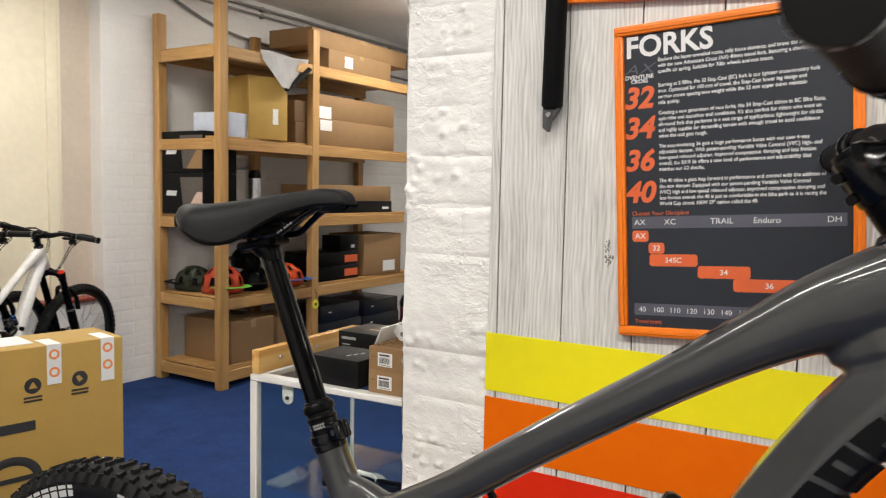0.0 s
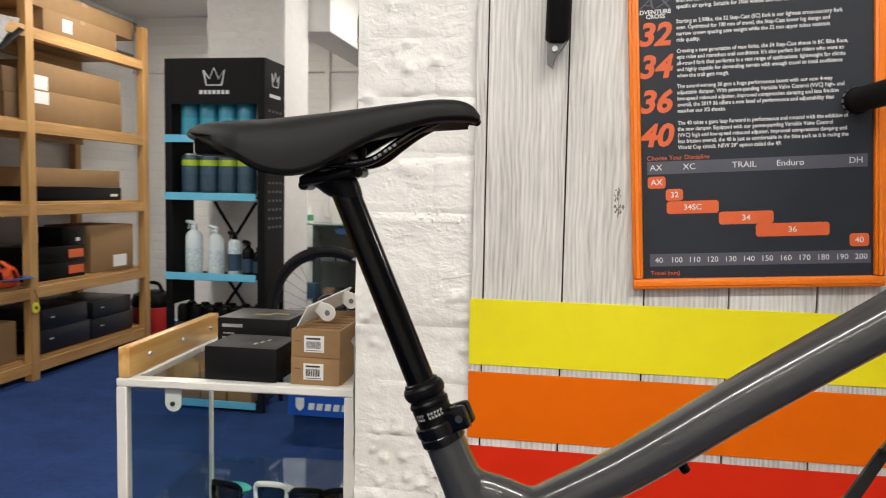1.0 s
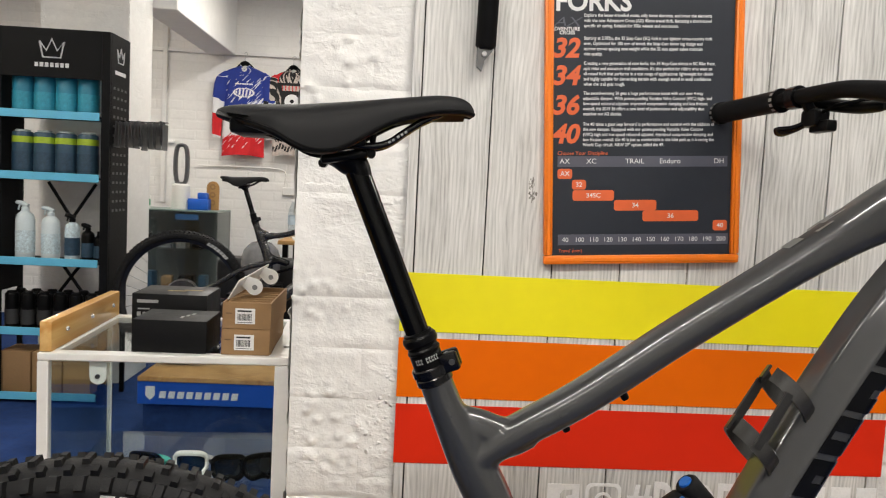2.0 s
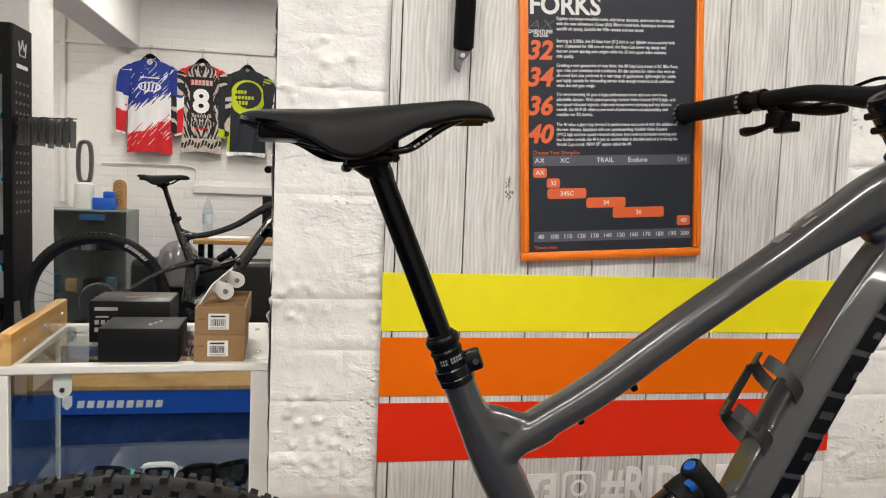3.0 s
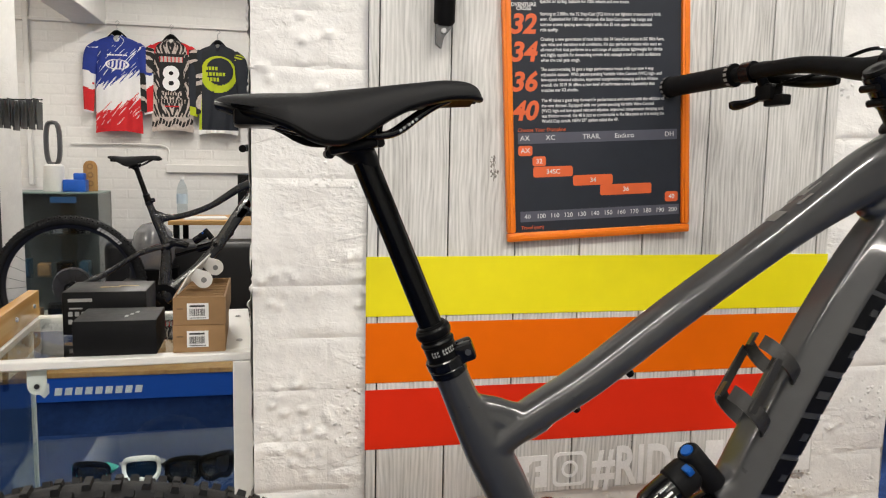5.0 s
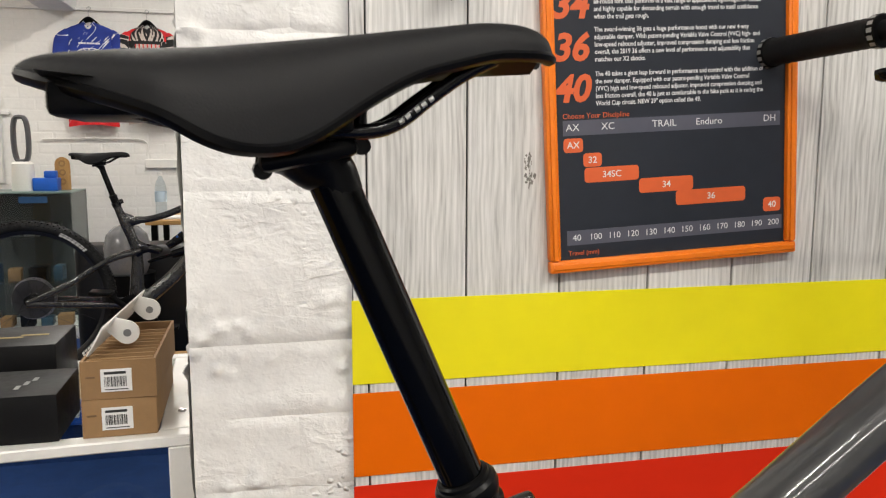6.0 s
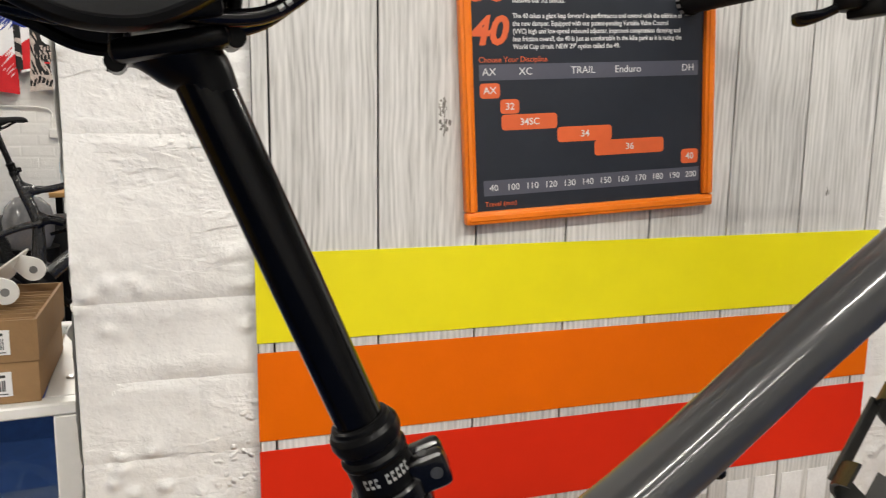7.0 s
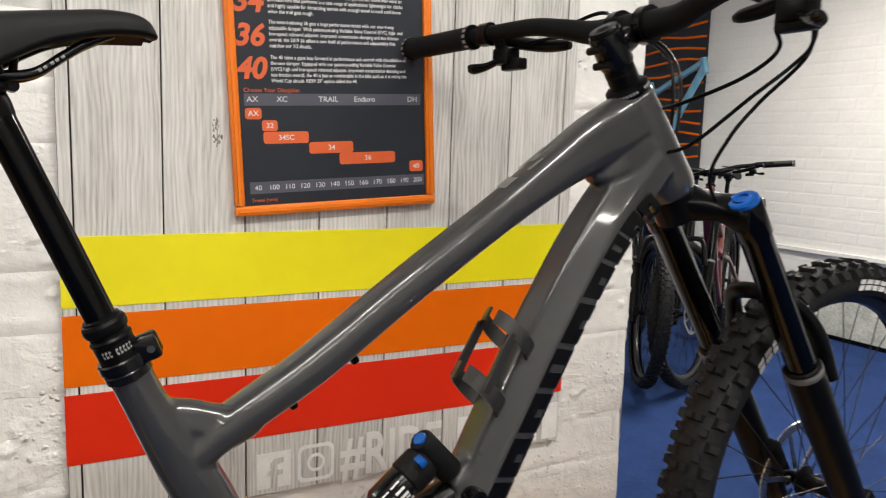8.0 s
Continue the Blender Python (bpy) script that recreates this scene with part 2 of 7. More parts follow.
M_TYPEW = mat("tyre_print", (0.62, 0.62, 0.60), 0.6, var=0.1, scale=60)
M_PINE = grained("pine", (0.35, 0.175, 0.050), (0.53, 0.315, 0.118), 0.5, 2, 7.0, 0.1, 60.0, 0.6)
M_PINEX = grained("pine_long", (0.38, 0.19, 0.052), (0.56, 0.335, 0.122), 0.48, 0, 7.0, 0.1, 60.0, 0.6)
M_PINEY = grained("pine_cross", (0.35, 0.175, 0.050), (0.53, 0.315, 0.118), 0.5, 1, 7.0, 0.1, 60.0, 0.6)
M_CARD = mat("cardboard", (0.29, 0.17, 0.075), 0.75, var=0.07, scale=12, bump=0.15, bscale=120, each=0.12)
M_CARDY = mat("cardboard_ochre", (0.45, 0.28, 0.065), 0.7, var=0.05, scale=9, bump=0.1)
# darker copy of the cardboard, shade put into its colour
M_CARDD = mat("cardboard_shaded", (0.17, 0.10, 0.05), 0.8, var=0.1)
M_WMETAL = mat("white_coated_metal", (0.78, 0.77, 0.74), 0.35, var=0.03, scale=12, bump=0.04)
M_LABEL = mat("paper_label", (0.8, 0.8, 0.79), 0.6, var=0.02)
M_INK = mat("ink", (0.03, 0.03, 0.03), 0.6)
M_GLASS = glass("clear_glass")
M_CYAN = mat("pale_blue_card", (0.13, 0.50, 0.72), 0.45, var=0.05)
M_TUBE = glow("lit_diffuser", (1.0, 0.95, 0.87), 23.0)


# ---- building blocks ----
def finish(bm, sharp=40):
    bm.normal_update()
    lim = radians(sharp)
    for f in bm.faces:
        f.smooth = True
    for e in bm.edges:
        if len(e.link_faces) == 2 and e.calc_face_angle(0) > lim:
            e.smooth = False


def part(name, bm, material, parent=None, label="", sharp=40, m=None):
    finish(bm, sharp)
    me = bpy.data.meshes.new(name)
    bm.to_mesh(me)
    bm.free()
    me.materials.append(material)
    ob = new(name, me)
    if parent is not None:
        ob.parent = parent
    if m is not None:
        ob.matrix_basis = m
    return tagged(ob, label)


def share(name, me, parent, m):
    ob = new(name, me)
    ob.parent = parent
    ob.matrix_basis = m
    return ob


def thing(name, m, label, category, group="", kind=""):
    ob = new(name)
    ob.empty_display_size = 0.05
    ob.matrix_basis = m
    return tagged(ob, label, category, group, kind)


def B():
    return bmesh.new()


def box(bm, x0, x1, y0, y1, z0, z1, bevel=0.0, m=None, seg=1):
    g = bmesh.ops.create_cube(bm, size=1.0)
    vs = g["verts"]
    for v in vs:
        v.co = Vector((x0 + (v.co.x + 0.5) * (x1 - x0), y0 + (v.co.y + 0.5) * (y1 - y0), z0 + (v.co.z + 0.5) * (z1 - z0)))
    if bevel:
        es = list({e for v in vs for e in v.link_edges})
        r = bmesh.ops.bevel(bm, geom=es, offset=bevel, segments=seg, affect="EDGES", profile=0.5)
        vs = list({v for f in r["faces"] for v in f.verts} | {v for v in vs if v.is_valid})
    if m is not None:
        bmesh.ops.transform(bm, matrix=m, verts=vs)
    return vs


def spline(pts, per=6):
    """Catmull-Rom through rows of numbers."""
    p = [np.array(q, float) for q in pts]
    p = [2 * p[0] - p[1]] + p + [2 * p[-1] - p[-2]]
    out = []
    for i in range(1, len(p) - 2):
        for k in range(per):
            t = k / per
            out.append(0.5 * (2 * p[i] + (p[i + 1] - p[i - 1]) * t + (2 * p[i - 1] - 5 * p[i] + 4 * p[i + 1] - p[i + 2]) * t * t
                              + (3 * p[i] - p[i - 1] - 3 * p[i + 1] + p[i + 2]) * t ** 3))
    out.append(p[-2])
    return out


def sweep(bm, rows, seg=16, lat=None, power=2.0, cap=True):
    """Tube through rows (x, y, z, half width along lat, half height); lat None: round, turned least."""
    rows = [tuple(float(c) for c in r) for r in rows]
    P = [Vector(r[:3]) for r in rows]
    rings, side = [], None
    for i, p in enumerate(P):
        t = (P[min(i + 1, len(P) - 1)] - P[max(i - 1, 0)]).normalized()
        if lat is not None:
            side = Vector(lat)
        elif side is None:
            side = t.orthogonal()
        s = (side - t * side.dot(t)).normalized()
        if lat is None:
            side = s
        n = t.cross(s)
        a = rows[i][3]
        b = rows[i][4] if len(rows[i]) > 4 else a
        ring = []
        for k in range(seg):
            c, d = math.cos(2 * math.pi * k / seg), math.sin(2 * math.pi * k / seg)
            e = 2.0 / power
            ring.append(bm.verts.new(p + s * (a * math.copysign(abs(c) ** e, c)) + n * (b * math.copysign(abs(d) ** e, d))))
        rings.append(ring)
    for u, v in zip(rings, rings[1:]):
        for k in range(seg):
            bm.faces.new((u[k], u[(k + 1) % seg], v[(k + 1) % seg], v[k]))
    if cap:
        bm.faces.new(rings[0][::-1])
        bm.faces.new(rings[-1])
    return rings


def rod(bm, a, b, r, r2=None, seg=14):
    sweep(bm, [(*a, r), (*b, r if r2 is None else r2)], seg)


def lathe(bm, prof, seg=24, m=None, closed=False):
    """Turned form: prof rows (radius, z) round z."""
    m = m or Matrix()
    rings = []
    for r, z in prof:
        if r < 1e-6:
            rings.append([bm.verts.new(m @ Vector((0, 0, z)))])
        else:
            rings.append([bm.verts.new(m @ Vector((r * math.cos(2 * math.pi * k / seg), r * math.sin(2 * math.pi * k / seg), z))) for k in range(seg)])
    pairs = list(zip(rings, rings[1:])) + ([(rings[-1], rings[0])] if closed else [])
    for u, v in pairs:
        for k in range(seg):
            q = [u[k % len(u)], u[(k + 1) % len(u)], v[(k + 1) % len(v)], v[k % len(v)]]
            q = [w for i, w in enumerate(q) if w not in q[:i]]
            if len(q) > 2:
                bm.faces.new(q)


def ngon(bm, pts, y0, y1, m=None):
    """Flat plate in x and z, between two y."""
    m = m or Matrix()
    a = [bm.verts.new(m @ Vector((x, y0, z))) for x, z in pts]
    b = [bm.verts.new(m @ Vector((x, y1, z))) for x, z in pts]
    bm.faces.new(a)
    bm.faces.new(b[::-1])
    for i in range(len(a)):
        j = (i + 1) % len(a)
        bm.faces.new((a[j], a[i], b[i], b[j]))


def rounded(x0, x1, z0, z1, r, k=4):
    out = []
    for cx, cz, s in ((x1 - r, z1 - r, 0), (x0 + r, z1 - r, 90), (x0 + r, z0 + r, 180), (x1 - r, z0 + r, 270)):
        for i in range(k + 1):
            w = radians(s + 90 * i / k)
            out.append((cx + r * math.cos(w), cz + r * math.sin(w)))
    return out


def letters(name, text, size, material, parent, m, align="LEFT", depth=0.0002, shear=0.0, spread=1.0, wide=1.0, bold=0.0, label=""):
    """Words in the built-in font, lying in x and z of the pose m, facing -y."""
    cu = bpy.data.curves.new(name, "FONT")
    cu.body, cu.size, cu.align_x, cu.extrude, cu.shear, cu.space_character, cu.offset = text, size, align, depth, shear, spread, bold
    cu.resolution_u = 3
    tmp = bpy.data.objects.new(name, cu)
    scene.collection.objects.link(tmp)
    me = bpy.data.meshes.new_from_object(tmp.evaluated_get(bpy.context.evaluated_depsgraph_get()))
    bpy.data.objects.remove(tmp)
    bpy.data.curves.remove(cu)
    me.materials.clear()
    me.materials.append(material)
    ob = new(name, me)
    if parent is not None:
        ob.parent = parent
    ob.matrix_basis = m @ pose(0, 0, 0, 90) @ Matrix.Diagonal((wide, 1, 1, 1))
    return tagged(ob, label)


def direct(p, d, up=(0, 0, 1)):
    """Pose at p whose z runs along d."""
    return Matrix.Translation(p) @ Vector(d).to_track_quat("Z", "Y").to_matrix().to_4x4()

# ---- setting ----
def slab(name, x0, x1, y0, y1, z0, z1, material, label, category):
    bm = B()
    box(bm, x0, x1, y0, y1, z0, z1)
    return tagged(part(name, bm, material), label, category, kind="structure")


XW, XE, YS, YN = -4.34, 4.85, -4.0, 5.75
slab("floor", XW - 0.25, XE + 0.2, YS - 0.2, YN + 0.2, FL - 0.12, FL, M_CARPET, "dark blue short pile carpet tiles on the shop floor", "floor")
slab("ceiling", XW - 0.25, XE + 0.2, YS - 0.2, YN + 0.2, CEIL, CEIL + 0.15, M_CEIL, "white painted plaster ceiling of the bike shop", "ceiling")
COURSE, LONG = 0.086, 0.235


def brick_mesh(name, lx, lz, material, seed, proud=0.004, nx=5, nz=3):
    """One brick face in x and z, facing -y, rounded at its edges and uneven."""
    rnd = random.Random(seed)
    bm = B()
    hx, hz, g = lx / 2 - 0.003, lz / 2 - 0.003, []
    for j in range(nz + 1):
        row = []
        for i in range(nx + 1):
            edge = i in (0, nx) or j in (0, nz)
            y = 0.004 if edge else -proud - rnd.uniform(-0.0015, 0.002)
            row.append(bm.verts.new(((2 * i / nx - 1) * hx + rnd.uniform(-0.0012, 0.0012), y, (2 * j / nz - 1) * hz + rnd.uniform(-0.0012, 0.0012))))
        g.append(row)
    for j in range(nz):
        for i in range(nx):
            bm.faces.new((g[j][i], g[j][i + 1], g[j + 1][i + 1], g[j + 1][i]))
    finish(bm, 89)
    me = bpy.data.meshes.new(name)
    bm.to_mesh(me)
    bm.free()
    me.materials.append(material)
    return me


def relief(x, z):
    """Depth of many coats of paint over old brick, running on from brick to brick."""
    n = lambda fx, fz, k: mnoise.noise(Vector((x * fx, k, z * fz)))
    ledge = n(7.0, 26.0, 5.0) + 0.25 * n(40.0, 60.0, 6.0)
    skin = 0.0036 * n(5.0, 7.0, 1.0) + 0.0022 * n(15.0, 19.0, 2.0) + 0.0008 * n(44.0, 48.0, 3.0) + 0.0022 * max(-1.0, min(1.0, (ledge - 0.30) * 14.0)) * max(0.0, 0.35 + n(4.0, 4.0, 8.0))
    # round lumps of old paint and render in clusters
    patch = max(0.0, min(1.0, (n(6.5, 6.5, 11.0) - 0.04) * 5.0))
    if patch > 0.0:
        near = mnoise.voronoi(Vector((x * 42.0 + 0.35 * n(30.0, 30.0, 12.0), 3.0, z * 42.0)))[0][0]
        skin += 0.0066 * patch * max(0.0, 1.0 - (near / 0.36) ** 2)
    return skin


def painted_brick(parent, m, x0, x1, z0, z1, material):
    """A brick of the pier, x0 to x1 and z0 to z1 in the frame m, its joints half filled."""
    nx, nz = max(4, int((x1 - x0) / 0.0052)), 17
    vs, fs = [], []
    cx, cz = (x0 + x1) / 2, (z0 + z1) / 2
    off = m.translation.x * 3.1 + m.translation.y * 5.3
    for j in range(nz + 1):
        for i in range(nx + 1):
            x, z = x0 + (x1 - x0) * i / nx, z0 + (z1 - z0) * j / nz
            dz, dx = min(z - z0, z1 - z), min(x - x0, x1 - x)
            open_joint = max(0.0, mnoise.noise(Vector((x * 6.0, off + 9.0, z * 9.0))) + 0.30)
            crease = 0.0042 * open_joint * math.exp(-(dz / 0.0052) ** 2) + 0.0020 * max(0.0, open_joint - 0.2) * math.exp(-(dx / 0.0045) ** 2)
            vs.append((x - cx, -0.004 + crease - relief(x + off, z), z - cz))
    w = nx + 1
    for j in range(nz):
        for i in range(nx):
            fs.append((j * w + i, j * w + i + 1, j * w + w + i + 1, j * w + w + i))
    me = bpy.data.meshes.new("brick")
    me.from_pydata(vs, [], fs)
    me.shade_smooth()
    me.materials.append(material)
    share("brick", me, parent, m @ pose(cx, 0, cz))


def brick_sheet(name, parent, width, height, m, material, seed):
    """Many bricks of a far wall in one mesh: face in x and z, from the origin."""
    rnd = random.Random(seed)
    vs, fs = [], []
    for j in range(int(height / COURSE)):
        x = -LONG * (0.5 if j % 2 else 0.0)
        while x < width:
            a, b = max(0.0, x + rnd.uniform(0.0, 0.005)), min(width, x + LONG - rnd.uniform(0.0, 0.005))
            if b - a > 0.02:
                z0, z1, d, q, n = j * COURSE + rnd.uniform(0.001, 0.005), (j + 1) * COURSE - rnd.uniform(0.001, 0.005), rnd.uniform(0.0007, 0.0017), rnd.uniform(0.008, 0.014), len(vs)
                vs += [(a, 0, z0), (b, 0, z0), (b, 0, z1), (a, 0, z1), (a + q, -d, z0 + q), (b - q, -d * rnd.uniform(0.6, 1), z0 + q), (b - q, -d, z1 - q), (a + q, -d * rnd.uniform(0.6, 1), z1 - q)]
                fs += [(n + 4, n + 5, n + 6, n + 7), (n, n + 1, n + 5, n + 4), (n + 1, n + 2, n + 6, n + 5), (n + 2, n + 3, n + 7, n + 6), (n + 3, n, n + 4, n + 7)]
            x += LONG
    me = bpy.data.meshes.new(name)
    me.from_pydata(vs, [], fs)
    me.materials.append(material)
    ob = new(name, me)
    ob.parent = parent
    ob.matrix_basis = m
    return tagged(ob, kind="stuff")


# west wall with a recess beside the shelving
ww = thing("wall_west", Matrix(), "white painted brick wall with a cream recess", "wall", kind="structure")
RY0, RY1, RZ = 0.3, 2.055, 0.355
for y0, y1, z0, z1 in ((YS, RY0, FL, CEIL), (RY1, YN, FL, CEIL), (RY0, RY1, FL, RZ)):
    bm = B()
    box(bm, XW - 0.2, XW, y0, y1, z0, z1)
    part("wall_section", bm, M_MORTAR, ww)
    brick_sheet("brick_face", ww, y1 - y0, z1 - z0, pose(XW, y0, z0, 0, 0, 90), M_BRICK, 7)
bm = B()
box(bm, XW - 0.2, XW - 0.1, RY0, 1.83, RZ, CEIL)
box(bm, XW - 0.1, XW - 0.08, 1.725, 1.80, RZ, CEIL, 0.004)
box(bm, XW - 0.1, XW - 0.085, 1.0, 1.04, RZ, CEIL, 0.004)
part("recess_panel", bm, M_CREAM, ww, "cream painted panel with upright battens")
bm = B()
box(bm, XW - 0.2, XW - 0.12, 1.83, RY1, RZ, CEIL)
part("recess_side", bm, mat("dull_pink_paint", (0.60, 0.51, 0.42), 0.6, var=0.06, scale=4), ww, "dull pinkish brown painted strip")
bm = B()
box(bm, XW - 0.12, XW + 0.015, 1.6, RY1, RZ, RZ + 0.025, 0.005)
part("sill", bm, mat("red_tile", (0.30, 0.06, 0.035), 0.5, var=0.15), ww, "dark red quarry tile sill")

wn = thing("wall_north", Matrix(), "white painted brick back wall of the shop", "wall", kind="structure")
bm = B()
box(bm, XW, XE, YN, YN + 0.2, FL, CEIL)
part("wall_section", bm, M_MORTAR, wn)
brick_sheet("brick_face", wn, 4.9, CEIL - FL - 0.02, pose(XW, YN, FL), M_BRICK, 9)
we = thing("wall_east", Matrix(), "white painted brick side wall", "wall", kind="structure")
bm = B()
box(bm, XE, XE + 0.2, YS, YN, FL, CEIL)
part("wall_section", bm, M_MORTAR, we)
brick_sheet("brick_face", we, 5.6, CEIL - FL, pose(XE, 5.7, FL, 0, 0, -90), M_BRICK, 11)
# south wall is never in view, added to shut out the world light
slab("wall_south", XW, XE, YS - 0.2, YS, FL, CEIL, M_CEIL, "unseen plain white wall added behind the viewer to close the room", "wall")

# pier that carries the display board
PX0, PX1, PD = -0.411, 0.785, 0.42
pier = thing("pier", Matrix(), "thickly white painted brick pier with lumpy drips and chips", "pier", kind="structure")
bm = B()
box(bm, PX0, PX1, 0.008, PD, FL, CEIL, 0.006)
part("pier_core", bm, M_PIER, pier)

# column behind the black product stand
col = thing("column", Matrix(), "white painted square brick column", "column", kind="structure")
CX0, CX1, CY0, CY1 = -2.44, -1.915, 3.5, 3.95
bm = B()
box(bm, CX0 + 0.006, CX1 - 0.006, CY0 + 0.006, CY1 - 0.006, FL, CEIL)
part("column_core", bm, M_MORTAR, col)

# ceiling beam and rail in the back room
bm = B()
box(bm, -2.02, -1.77, 3.96, YN, 2.13, CEIL + 0.002, 0.006)
tagged(part("beam", bm, M_CEIL), "white boxed ceiling beam running to the back wall", "beam", kind="structure")
bm = B()
box(bm, XW, 0.5, YN - 0.03, YN + 0.01, 2.135, 2.165, 0.004)
tagged(part("picture_rail", bm, M_CEIL), "white painted rail along the back wall", "rail", kind="structure")
bm = B()
box(bm, -2.40, -2.36, YN - 0.04, YN + 0.01, 0.8, CEIL, 0.004)
box(bm, -3.2, -2.29, YN - 0.035, YN + 0.01, 1.33, 1.355, 0.003)
tagged(part("conduit", bm, M_CEIL), "white painted surface conduit on the back wall", "conduit", kind="structure")
bm = B()
sweep(bm, spline([(XW + 0.02, 2.15, CEIL - 0.002, .012), (XW + 0.02, 2.62, 2.50, .012), (XW + 0.02, 3.05, 2.37, .012), (XW + 0.02, 3.6, 2.32, .012), (XW + 0.02, 4.6, 2.31, .012), (XW + 0.02, 5.7, 2.30, .012)]), 8)
tagged(part("wall_cable", bm, mat("grey_cable", (0.2, 0.2, 0.2), 0.5)), "grey cable run along the wall under the ceiling", "cable", kind="structure")
bm = B()
for k, z in enumerate((2.60, 2.545)):
    rod(bm, (XW + 0.03, 2.3, z), (XW + 0.03, 5.74, z), 0.014 - 0.003 * k, seg=10)
    for y in (2.6, 3.5, 4.4, 5.3):
        box(bm, XW - 0.002, XW + 0.035, y, y + 0.03, z - 0.02, z + 0.02, 0.004)
tagged(part("wall_pipes", bm, mat("grey_pipe", (0.33, 0.31, 0.29), 0.45, metal=0.4)), "two grey pipes clipped to the wall under the ceiling", "pipes", kind="structure")


def batten(x, y, length, turn, watts):
    t = thing("ceiling_light", pose(x, y, CEIL, 0, 0, turn), "white batten light with a lit diffuser, from a set partly seen, partly added", "ceiling light", "ceiling battens")
    bm = B()
    box(bm, -length / 2 - 0.02, length / 2 + 0.02, -0.035, 0.035, -0.03, 0.0, 0.004)
    part("housing", bm, M_WMETAL, t)
    bm = B()
    box(bm, -length / 2, length / 2, -0.03, 0.03, -0.058, -0.031, 0.01, seg=2)
    part("diffuser", bm, M_TUBE, t, "glowing white diffuser")
    d = bpy.data.lights.new("batten_lamp", "AREA")
    d.shape, d.size, d.size_y, d.energy, d.color = "RECTANGLE", length, 0.06, watts, (1.0, 0.95, 0.86)
    d.spread = radians(175)
    lamp = new("batten_lamp", d)
    lamp.matrix_basis = pose(x, y, CEIL - 0.062, 0, 0, turn)


for b in BATTENS:
    batten(*b)

# ---- display board on the pier ----
BX0, BX1, BZ0, BZ1 = -0.232, 0.616, 0.488, 2.05
board = thing("display_board", Matrix(), "grey wood plank display board with yellow, orange and red stripes", "display board")
bm = B()
box(bm, BX0 + 0.001, BX1 - 0.001, -0.004, 0.004, BZ0 + 0.001, BZ1 - 0.001)
part("backing", bm, M_GAP, board)
cuts = [BX0] + [-0.214 + 0.115 * k for k in range(8)] + [BX1]
for a, b in zip(cuts, cuts[1:]):
    bm = B()
    box(bm, a + 0.0011, b - 0.0011, -0.008, -0.0035, BZ0, BZ1, 0.0006)
    part("plank", bm, M_PLANK, board)
M_KNOT = mat("knot", (0.20, 0.19, 0.17), 0.6, var=0.6, scale=300)
for k, (x, z, s) in enumerate([(-0.026, 1.062, 0.8), (-0.023, 1.045, 1.0), (0.52, 0.96, 0.5), (-0.21, 0.66, 0.5)]):
    bm = B()
    flake = random.Random(31 + k)
    for q in range(26):
        a, r_ = flake.uniform(0, 6.28), flake.uniform(0, 1) ** 0.7
        cx, cz, w_, h_ = x + 0.0062 * s * r_ * math.cos(a), z + 0.013 * s * r_ * math.sin(a), flake.uniform(0.0006, 0.0020) * s, flake.uniform(0.0008, 0.0036) * s
        ngon(bm, [(cx - w_, cz - h_ * 0.4), (cx + w_ * 0.3, cz - h_), (cx + w_, cz + h_ * 0.3), (cx - w_ * 0.2, cz + h_)], -0.0082 - 0.00001 * q, -0.0078)
    part("knot", bm, M_KNOT, board, "dark knot in the printed wood")
for nm, m_, z0, z1 in (("yellow_stripe", M_YEL, 0.808, 0.906), ("orange_stripe", M_ORA, 0.697, 0.797), ("red_stripe", M_RED, 0.584, 0.685)):
    bm = B()
    box(bm, BX0 - 0.0008, BX1 + 0.0008, -0.0092, -0.0079, z0, z1)
    part(nm, bm, m_, board, nm.split("_")[0] + " vinyl stripe across the planks")
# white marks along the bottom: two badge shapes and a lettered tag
bm = B()
ngon(bm, [(0.032, 0.497), (0.087, 0.497), (0.087, 0.555), (0.032, 0.555)], -0.0092, -0.0082)
part("badge", bm, M_WHT, board, "white square badge")
bm = B()
ngon(bm, [(0.054, 0.497), (0.065, 0.497), (0.065, 0.517), (0.073, 0.517), (0.074, 0.526), (0.065, 0.526), (0.065, 0.535), (0.075, 0.537), (0.075, 0.546), (0.06, 0.545), (0.054, 0.538), (0.054, 0.526), (0.048, 0.526), (0.048, 0.517), (0.054, 0.517)], -0.0096, -0.0091)
part("badge_cutout", bm, M_PLANK, board)
for r0, r1 in ((0.031, 0.0255), (0.0155, 0.0105)):
    bm = B()
    o, i = rounded(-r0, r0, -r0, r0, r0 * 0.36 if r0 > 0.02 else r0 * 0.999), rounded(-r1, r1, -r1, r1, r1 * 0.36 if r0 > 0.02 else r1 * 0.999)
    k = len(o)
    a = [bm.verts.new((0.129 + x, -0.0092, 0.527 + z)) for x, z in o]
    b = [bm.verts.new((0.129 + x, -0.0092, 0.527 + z)) for x, z in i]
    for q in range(k):
        bm.faces.new((a[q], a[(q + 1) % k], b[(q + 1) % k], b[q]))
    ext = bmesh.ops.extrude_face_region(bm, geom=bm.faces[:])
    bmesh.ops.translate(bm, vec=(0, 0.001, 0), verts=[v for v in ext["geom"] if isinstance(v, bmesh.types.BMVert)])
    bmesh.ops.recalc_face_normals(bm, faces=bm.faces[:])
    part("badge_ring", bm, M_WHT, board)
letters("tag_letters", "#RIDE", 0.1, M_WHT, board, pose(0.172, -0.0088, 0.4935), depth=0.0004, wide=0.70, bold=0.0022, label="white condensed lettering")
